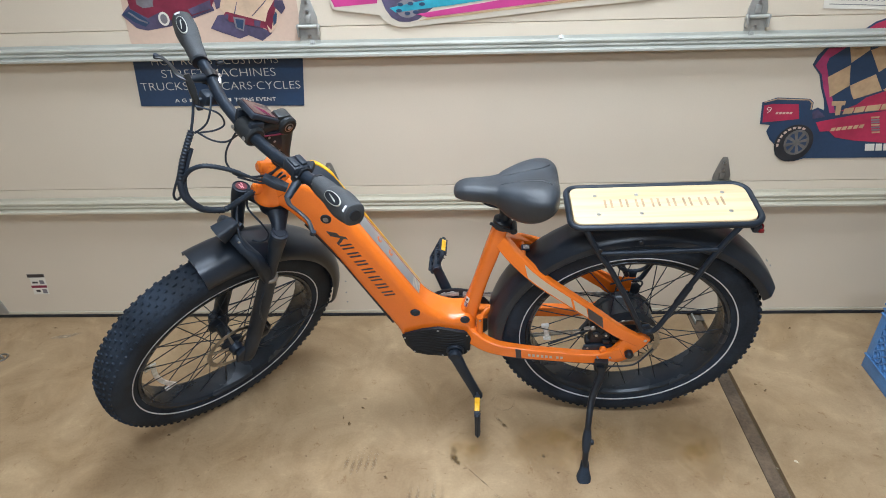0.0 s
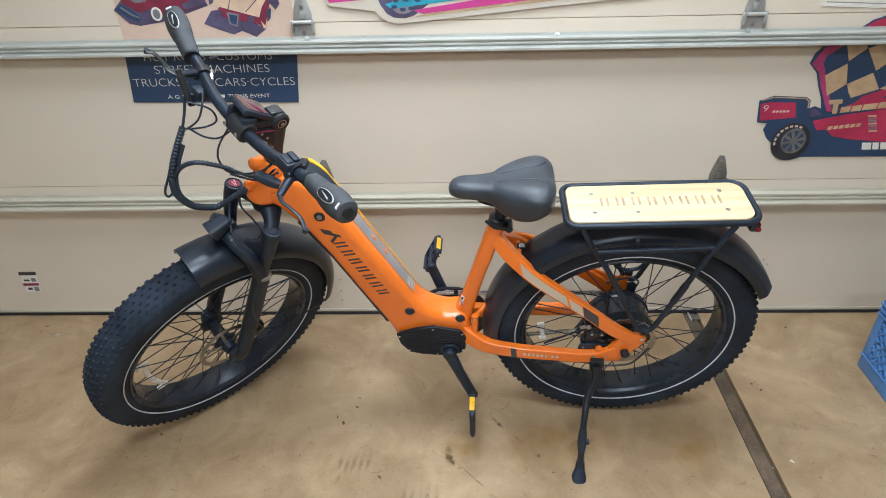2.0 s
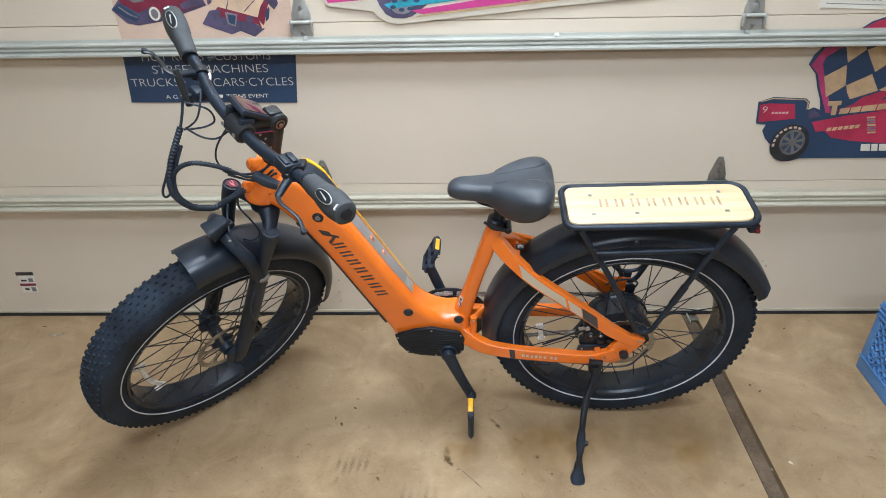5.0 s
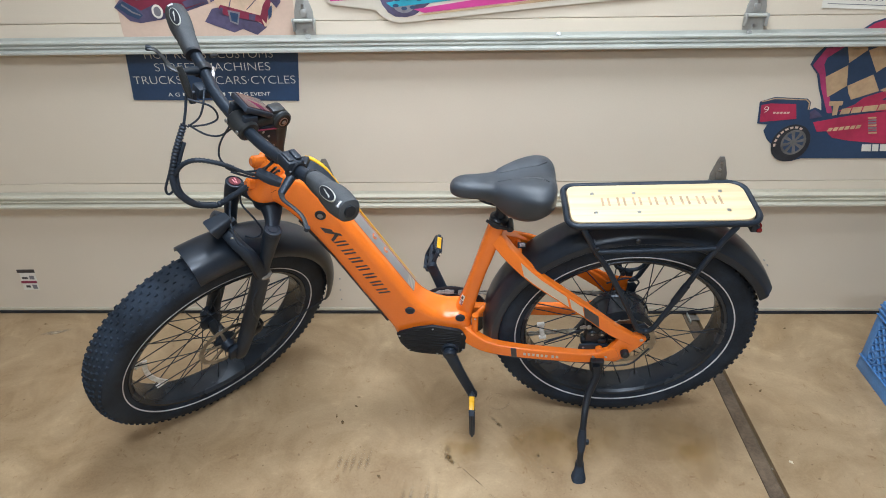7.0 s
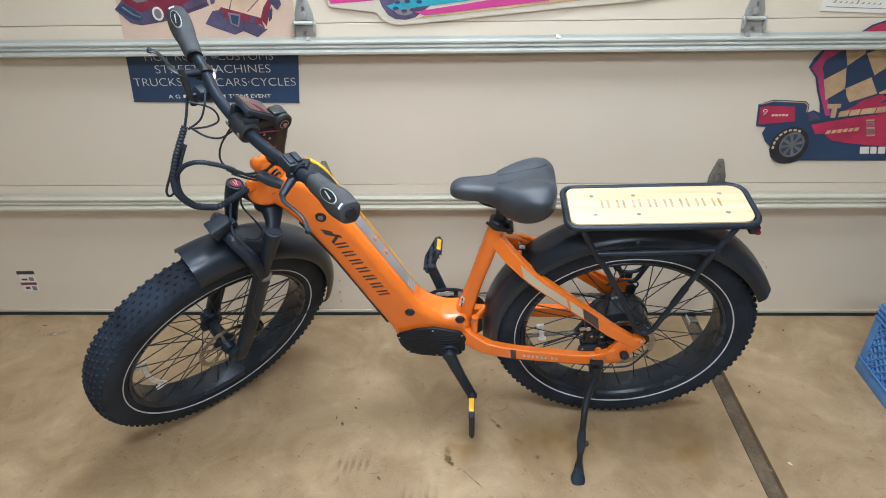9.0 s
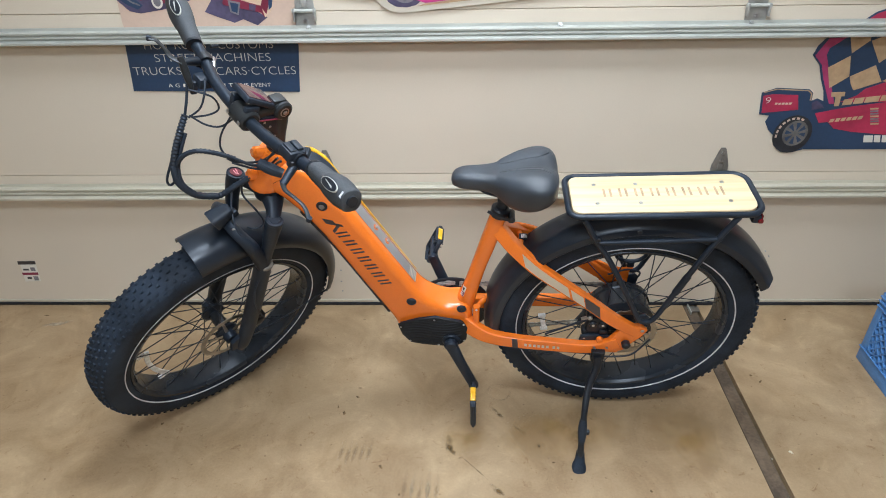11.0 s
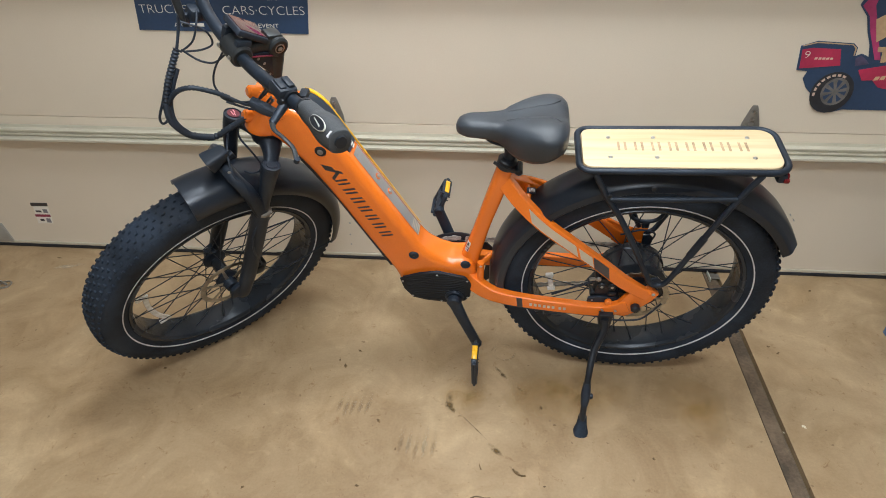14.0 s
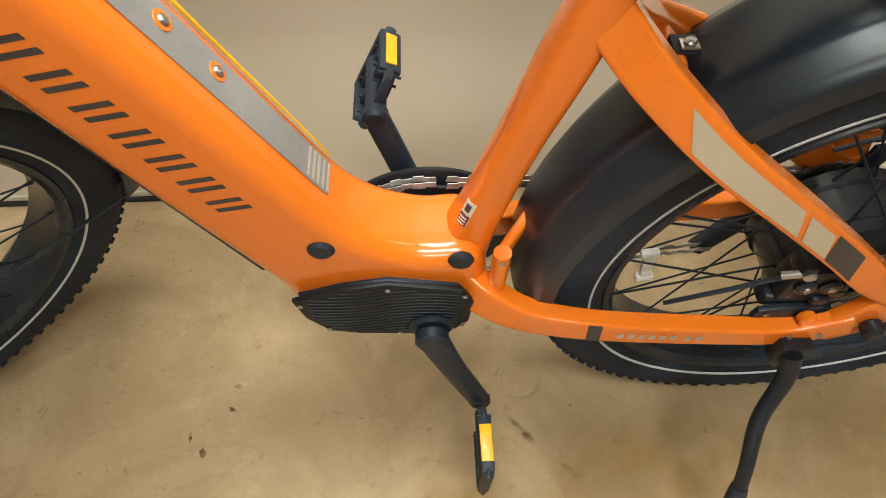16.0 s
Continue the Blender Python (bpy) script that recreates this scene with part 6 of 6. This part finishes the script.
part("cable_sleeve", tube([(p[0] - 0.010, p[1] + 0.004, p[2] - 0.004) for p in C1[3:8]], 0.0045, 10), PLASTIC, bike, "black cable sleeve", FORK)
C2 = [(0.130, -0.100, 0.507), (0.139, -0.090, 0.552), (0.132, -0.080, 0.594), (0.113, -0.060, 0.620), (0.077, -0.040, 0.620), (0.046, -0.020, 0.614), (0.030, 0.020, 0.624), (0.030, 0.060, 0.660), (0.052, 0.090, 0.690)]
part("cable_wrap", wrapped(C2[:6], 0.0058), PLASTIC, bike, "spiral-wrapped black cable", FORK)
cable(C2[4:], 0.0035)
cable([(0.060, -0.028, 0.612), (0.045, -0.020, 0.606), (0.023, 0.000, 0.613), (0.020, 0.040, 0.652), (0.039, 0.090, 0.718), (0.050, 0.110, 0.745)], 0.0028)
cable([(0.050, -0.022, 0.602), (0.010, 0.010, 0.600), (0.005, 0.040, 0.630), (0.020, 0.080, 0.690)], 0.0026)
cable([(0.078, -0.120, 0.758), (0.088, -0.100, 0.734), (0.093, -0.100, 0.699), (0.110, -0.110, 0.670)], 0.0022)
cable([(0.105, -0.130, 0.726), (0.070, -0.100, 0.724), (0.049, -0.100, 0.691), (0.070, -0.100, 0.678), (0.104, -0.110, 0.670)], 0.0022)
cable([(0.108, -0.112, 0.674), (0.081, -0.090, 0.661), (0.059, -0.070, 0.667), (0.061, -0.030, 0.717)], 0.0022)
cable([(0.065, -0.030, 0.732), (0.068, -0.050, 0.667), (0.066, -0.050, 0.630), (0.058, -0.040, 0.612)], 0.0022)
cable([(0.143, -0.098, 0.600), (0.149, -0.094, 0.565), (0.156, -0.090, 0.525), (0.150, -0.084, 0.512), (0.138, -0.080, 0.530)], 0.0028)
cable([(0.060, 0.135, 0.735), (0.030, 0.100, 0.700), (0.010, 0.060, 0.650), (0.0, 0.030, 0.628)], 0.0025)
cable([(0.060, 0.110, 0.740), (0.048, 0.080, 0.690), (0.015, 0.040, 0.640), (0.0, 0.018, 0.62)], 0.0025)
cable([(0.030, -0.03, 0.500), (0.050, 0.01, 0.480), (0.052, 0.05, 0.450), (0.030, 0.070, 0.430)], 0.0026)
cable([(0.014, -0.020, 0.527), (0.011, -0.010, 0.500), (-0.009, 0.020, 0.474), (-0.028, 0.032, 0.444), (-0.028, 0.032, 0.422), (-0.014, 0.025, 0.412), (0.002, 0.016, 0.416)], 0.0024)
cable([(-0.010, 0.092, 0.30), (0.002, 0.100, 0.26), (-0.010, 0.102, 0.20), (-0.050, 0.096, 0.12)], 0.0024)
cable([(0.395, 0.045, 0.335), (0.340, 0.074, 0.322), (0.282, 0.084, 0.317), (0.200, 0.086, 0.313), (0.100, 0.092, 0.312), (0.040, 0.096, 0.305), (-0.010, 0.098, 0.310), (-0.040, 0.098, 0.325), (-0.075, 0.090, 0.375)], 0.0026, m=Matrix.Identity(4))
cable([(0.200, 0.055, 0.345), (0.150, 0.062, 0.385), (0.110, 0.066, 0.415), (0.075, 0.066, 0.425)], 0.0028, m=Matrix.Identity(4))
cable([(-0.02, -0.085, 0.40), (-0.055, -0.088, 0.42), (-0.060, -0.07, 0.47), (-0.02, -0.06, 0.49), (0.03, -0.06, 0.47)], 0.0026, m=Matrix.Identity(4))

# rear carrier
RACKM = Matrix.Translation((0.184, 0, 0.784)) @ Matrix.Rotation(radians(2.2), 4, "Y")


def loop(x0, x1, half, r0, r1):
    """A rounded oblong, with corner radius r0 at its front end and r1 at its rear."""
    out = []
    for cx, cy, r, a0 in ((x0 - r0, half - r0, r0, 0), (x1 + r1, half - r1, r1, 90), (x1 + r1, r1 - half, r1, 180), (x0 - r0, r0 - half, r0, 270)):
        out += [(cx + r * math.cos(radians(a0 + a)), cy + r * math.sin(radians(a0 + a))) for a in range(0, 91, 15)]
    return out


rack = part("rear_rack", sweep([(x, y, 0) for x, y in loop(0.0, -0.430, 0.079, 0.026, 0.036)], rounded(0.0073, 0.0073, 2, 12), (0, 0, 1), True), SATIN, bike, "black tubular rear carrier with a wooden deck", RACKM)
deck = part("deck", moved(slab(loop(-0.0085, -0.4215, 0.0705, 0.021, 0.031), -0.006, 0.006, 0.002, 2), Matrix.Rotation(radians(-90), 4, "X")), WOOD, rack, "pale wooden deck board")
for k in range(8):
    x = -0.085 - k * 0.0365
    for d in (0.0, 0.0145):
        part("engraved_bar", rbox(x - d - 0.0052, x - d, -0.020, 0.012, 0.0058, 0.0064, 0), WOODBURN, rack)
for bx, by in ((-0.067, 0.037), (-0.067, -0.036), (-0.165, 0.037), (-0.165, -0.036), (-0.365, 0.036), (-0.365, -0.037)):
    part("bolt", BOLT, None, rack, m=Matrix.Translation((bx, by, 0.005)) @ Matrix.Rotation(radians(90), 4, "X"))
for s in (1, -1):
    part("side_rail", tube([(0.112, 0.083 * s, 0.712), (0.085, 0.083 * s, 0.713), (-0.148, 0.083 * s, 0.728), (-0.160, 0.083 * s, 0.734)], 0.0065, 10, 4), SATIN, bike, "black carrier side rail")
    strut_rod = part("rack_strut", tube([(0.150, 0.079 * s, 0.779), (0.114, 0.083 * s, 0.715), (0.074, 0.088 * s, 0.655), (0.020, 0.095 * s, 0.555), (-0.018, 0.098 * s, 0.478), (-0.030, 0.097 * s, 0.458), (-0.048, 0.096 * s, 0.452), (-0.064, 0.097 * s, 0.464), (-0.080, 0.097 * s, 0.508), (-0.125, 0.090 * s, 0.640), (-0.162, 0.083 * s, 0.735), (-0.190, 0.079 * s, 0.792)], 0.0070, 12, 6), SATIN, bike, "black bent carrier strut")
    part("strut_sleeve", rod((-0.098, 0.0942 * s, 0.560), (-0.117, 0.0913 * s, 0.616), 0.0088, 12), SATIN, strut_rod)
    part("strut_foot", slab([(-0.034, 0.412), (-0.058, 0.412), (-0.062, 0.448), (-0.050, 0.460), (-0.034, 0.456)], 0.0775 * s - 0.0030, 0.0775 * s + 0.0030, 0.002, 2), SATIN, bike)
    bolt(bike, -0.046, 0.0955 * s, 0.416, away=s)
part("hanger_loop", tube([(0.014, -0.085, 0.535), (0.006, -0.086, 0.512), (-0.012, -0.087, 0.500), (-0.034, -0.087, 0.497), (-0.056, -0.087, 0.503), (-0.070, -0.086, 0.520), (-0.074, -0.085, 0.545)], 0.0055, 10), SATIN, bike, "black loop behind the far stay")
part("loop_block", rbox(-0.044, -0.024, -0.093, -0.080, 0.478, 0.498, 0.003), SATIN, bike)
tl = part("tail_light", rbox(-0.246, -0.226, -0.040, 0.072, 0.766, 0.788, 0.006), PLASTIC, bike, "tail light under the carrier's rear end")
part("tail_lens", rbox(-0.250, -0.246, -0.036, 0.068, 0.768, 0.786, 0.002), REDLENS, tl, "red lens")
part("tail_lens", rbox(-0.250, -0.238, 0.068, 0.076, 0.770, 0.780, 0.003), REDLENS, tl, "red lens")

# kickstand
ks = part("kickstand", blend([(0.0623, 0.1153, 0.3273), (0.0611, 0.1311, 0.2992), (0.0820, 0.1660, 0.2540), (0.0925, 0.2140, 0.2080), (0.0965, 0.2590, 0.1340), (0.097, 0.284, 0.078)], [(0.009, 0.011), (0.009, 0.011), (0.0085, 0.0095), (0.0078, 0.0085), (0.0078, 0.0082), (0.0095, 0.0095)], rounded(1, 1, 2.4, 14)), BLACK, bike, "black kickstand, down")
part("stand_foot", blend([(0.096, 0.270, 0.098), (0.097, 0.284, 0.078), (0.098, 0.294, 0.062), (0.099, 0.301, 0.050)], [(0.0105, 0.0105), (0.0125, 0.0135), (0.0165, 0.019), (0.019, 0.019)], rounded(1, 1, 3.2, 16)), RUBBER, ks, "black rubber foot")
part("stand_sleeve", blend([(0.0940, 0.226, 0.190), (0.0955, 0.243, 0.162), (0.0965, 0.259, 0.134)], [(0.0095, 0.0095), (0.0105, 0.0125), (0.0095, 0.0095)], rounded(1, 1, 2.4, 12)), PLASTIC, ks)
part("push_tab", rbox(0.076, 0.087, 0.240, 0.251, 0.150, 0.166, 0.003), PLASTIC, ks)
plate = part("stand_plate", slab([(0.077, 0.340), (0.041, 0.339), (0.042, 0.300), (0.048, 0.286), (0.066, 0.288), (0.076, 0.304)], 0.092, 0.114, 0.004, 2), BLACK, bike, "black stand mounting plate")
bolt(plate, 0.054, 0.1145, 0.300)
for bx in (0.072, 0.038):
    part("bolt", SMALLBOLT, None, plate, m=Matrix.Translation((bx, 0.100, 0.349)))

# ---- milk crate ----
crate = thing("milk_crate", "blue plastic milk crate with a lattice side", "crate", pose(1.115, 1.754, 0, 0, 0, -94))
CW, CH = 0.33, 0.272
side_me = mesh_of("crate_side", rbox(0, CW, 0, 0.012, 0, 0.055, 0.003), CRATEM)
rim_me = mesh_of("top_rim", rbox(0, CW, 0, 0.014, CH - 0.050, CH, 0.003), CRATEM)
post_me = mesh_of("corner_post", rbox(0, 0.032, 0, 0.0118, 0.05, CH - 0.045, 0.002), CRATEM)
ridge_me = mesh_of("ridge", rbox(0.001, CW - 0.001, -0.006, 0.001, 0, 0.005, 0.001), CRATEM)
boss_me = mesh_of("round_boss", revolve([(0.018, -0.002), (0.022, -0.002), (0.022, 0.010), (0.018, 0.010)], 18, closed_profile=True), CRATEM)
for side_m in (Matrix.Identity(4), pose(CW, CW, 0, 0, 0, 180), pose(0, CW - 0.0145, 0, 0, 0, -90) @ Matrix.Diagonal((0.908, 1, 1, 1)), pose(CW, 0.0145, 0, 0, 0, 90) @ Matrix.Diagonal((0.908, 1, 1, 1))):
    cs = part("crate_side", side_me, None, crate, m=side_m)
    part("top_rim", rim_me, None, cs)
    for px in (0, CW - 0.032):
        part("corner_post", post_me, None, cs, m=Matrix.Translation((px, 0, 0)))
    for pz in (0.052, CH - 0.052, CH - 0.034, CH - 0.017):
        part("ridge", ridge_me, None, cs, m=Matrix.Translation((0, 0, pz)))
    for px in (0.055, CW - 0.055):
        part("round_boss", boss_me, None, cs, m=Matrix.Translation((px, 0, 0.085)))
part("crate_base", join(*[rbox(0.013 + k * 0.0335, 0.021 + k * 0.0335, 0.013, CW - 0.013, 0.006, 0.012, 0) for k in range(10)], *[rbox(0.013, CW - 0.013, 0.013 + k * 0.0335, 0.021 + k * 0.0335, 0.0125, 0.018, 0) for k in range(10)]), CRATEM, crate)


def rib_lines(w, h):
    """Ends of the lattice ribs, in x and z, clipped to the open panel."""
    out, n, lo, hi = [], 9, 0.030, w - 0.030
    for k in range(-6, n + 1):
        for sgn in (1, -1):
            x0 = 0.030 + (w - 0.06) * (k / n)
            x1 = x0 + (h - 0.10) * 0.95
            if sgn < 0:
                x0, x1 = w - x0, w - x1
            ta, tb = sorted(((lo - x0) / (x1 - x0), (hi - x0) / (x1 - x0)))
            ta, tb = max(0.0, ta), min(1.0, tb)
            if tb - ta > 0.05:
                out.append((x0 + (x1 - x0) * ta, 0.052 + (h - 0.10) * ta, x0 + (x1 - x0) * tb, 0.052 + (h - 0.10) * tb))
    return out


RIB = mesh_of("rib", rbox(0, 1, -0.001, 0.011, -0.002, 0.002, 0), CRATEM)
for wall in [c for c in crate.children if c.name.startswith("crate_side")]:
    for xa, za, xb, zb in rib_lines(CW, CH):
        part("rib", RIB, None, wall, m=Matrix.Translation((xa, 0, za)) @ Matrix.Rotation(-math.atan2(zb - za, xb - xa), 4, "Y") @ Matrix.Diagonal((math.hypot(xb - xa, zb - za), 1, 1, 1)))

# ---- small things on the floor ----
rng = random.Random(5)


def sheet_blob(w, l, n=14, rough=0.25):
    pts = []
    for k in range(n):
        a = 2 * math.pi * k / n
        f = 1 + rough * rng.uniform(-1, 1)
        pts.append((w * f * math.cos(a), l * f * math.sin(a), 0))
    return built([(x, y, 0.0) for x, y, z in pts], [tuple(range(n))])


def stain(x, y, w, l, turn, material, label, name="floor_stain", z=0.0012):
    return single(name, sheet_blob(w, l), material, label, "stain", pose(x, y, z, 0, 0, turn), kind="structure")


def flake(x, y, w, l, turn, material=None, h=0.0012, label="small flake of dry brown dirt on the floor"):
    bm = moved(slab([(w * (0.85 + rng.uniform(-.45, .3)) * math.cos(a * 2 * math.pi / 13), l * (0.85 + rng.uniform(-.45, .3)) * math.sin(a * 2 * math.pi / 13)) for a in range(13)], 0, h, h * 0.3, 1), Matrix.Rotation(radians(90), 4, "X"))
    return single("dirt_flake", bm, material or DIRTM, label, "dirt", pose(x, y, 0.0, 0, 0, turn), "floor dirt")


def crumb(points, r, label="dry curled brown stem on the floor"):
    return single("dry_stem", tube([(x, y, r * 0.6) for x, y in points], r, 6, 5), DIRTM, label, "debris", None, "floor dirt")


stain(-0.277, 1.358, 0.013, 0.034, 4, STAINBROWN, "brown crescent stain on the concrete")
stain(-0.268, 1.338, 0.008, 0.022, 28, STAINBROWN, "brown crescent stain on the concrete", z=0.0015)
stain(-0.225, 1.400, 0.085, 0.060, 35, STAINRUST, "rusty smear on the concrete", z=0.0010)
stain(-0.146, 1.208, 0.010, 0.032, 44, STAINBROWN, "narrow brown stain on the concrete", z=0.0016)
stain(-0.199, 1.272, 0.0022, 0.070, 43, STAINBROWN, "thin brown drip line on the concrete", z=0.0018)
stain(-0.092, 1.142, 0.006, 0.020, 48, STAINBROWN, "thin brown drip line on the concrete", z=0.0020)
stain(-0.127, 1.482, 0.0085, 0.034, 36, STAINBROWN, "brown stain on the concrete")
stain(-0.075, 1.428, 0.004, 0.018, 40, STAINRUST, "brown spot on the concrete", z=0.0014)
stain(-0.015, 1.359, 0.006, 0.008, 0, STAINBROWN, "brown spot on the concrete")
stain(0.41, 1.40, 0.10, 0.13, 20, STAINRUST, "faint rusty patch on the concrete", z=0.0010)
stain(0.10, 1.42, 0.22, 0.10, 10, STAINRUST, "faint rusty patch on the concrete", z=0.0008)
for k in range(5):
    stain(-0.590 + k * 0.020, 1.342 - 0.006 * (k % 2), 0.009, 0.042 + 0.008 * (k % 3), -6, STAINDARK, "faint brown tyre-block mark on the concrete")
    stain(-0.398 + k * 0.022, 1.222 - 0.008 * (k % 3), 0.009, 0.050, -4, STAINLIGHT if k % 2 else STAINDARK, "faint tyre-block mark on the concrete")
for cx, cy, rr, w in ((-0.12, 1.575, 0.036, 0.003), (-0.118, 1.572, 0.030, 0.0015)):
    ring_bm = built([(r2 * math.cos(a * math.pi / 18), r2 * math.sin(a * math.pi / 18), 0) for a in range(36) for r2 in (rr - w, rr + w)], [(2 * a, 2 * a + 1, (2 * a + 3) % 72, (2 * a + 2) % 72) for a in range(36)])
    single("ring_mark", ring_bm, RINGM, "faint round ring mark on the concrete", "stain", pose(cx, cy, 0.0012), kind="structure")
stain(-1.78, 1.93, 0.06, 0.015, 20, STAINPALE, "pale scuff on the concrete")
crumb([(-0.098, 1.150), (-0.090, 1.138), (-0.076, 1.132), (-0.066, 1.133)], 0.0022)
crumb([(-0.185, 1.160), (-0.183, 1.150), (-0.180, 1.143)], 0.0014)
crumb([(-0.205, 1.060), (-0.190, 1.066), (-0.170, 1.063), (-0.155, 1.064)], 0.0016)
for x, y, w, l, t in ((-0.471, 1.281, 0.006, 0.009, 30), (-0.607, 1.484, 0.005, 0.009, 20), (-0.574, 1.552, 0.004, 0.008, 60), (-0.492, 1.074, 0.006, 0.005, 0), (0.271, 1.207, 0.004, 0.006, 20), (-0.63, 1.508, 0.004, 0.006, 0),
                      (-1.164, 1.436, 0.007, 0.005, 0), (0.02, 1.30, 0.005, 0.004, 0), (-0.41, 1.19, 0.003, 0.006, 15), (-0.02, 1.105, 0.004, 0.004, 0), (0.72, 1.66, 0.006, 0.005, 0), (0.74, 1.63, 0.008, 0.004, 40), (0.97, 1.96, 0.007, 0.004, 20), (-1.85, 1.98, 0.012, 0.004, 0),
                      (-0.30, 1.03, 0.004, 0.004, 0), (-0.78, 1.05, 0.005, 0.004, 50)):
    flake(x, y, w, l, t)
flake(0.703, 1.342, 0.005, 0.008, 40, CHIPM, 0.002, "small white paint chip on the floor")
flake(0.640, 1.318, 0.003, 0.004, 10, CHIPM, 0.002, "small white paint chip on the floor")
shk = thing("metal_ring", "bright metal ring and hook lying on the floor", "hardware", pose(-1.945, 1.80, 0.004))
part("ring", moved(revolve([(0.020 + 0.003 * math.cos(k * math.pi / 4), 0.003 * math.sin(k * math.pi / 4)) for k in range(8)], 24, closed_profile=True), Matrix.Rotation(radians(90), 4, "X")), STEEL, shk)
part("hook", tube([(-0.06, 0.01, 0.002), (-0.03, 0.014, 0.004), (-0.01, 0.004, 0.006), (0.012, -0.006, 0.004)], 0.004, 8), STEEL, shk)
clip = thing("metal_clip", "small bright bent metal clip on the joint by the door", "hardware", pose(0.634, 2.012, 0.0, 0, 0, -2))
part("clip_plate", rbox(0.0, 0.040, -0.004, 0.028, 0.0, 0.003, 0.001), DARKSTEEL, clip)
part("clip_edge", rbox(-0.003, 0.001, -0.024, 0.028, 0.0, 0.014, 0.001), GALV, clip, "bright upturned edge")
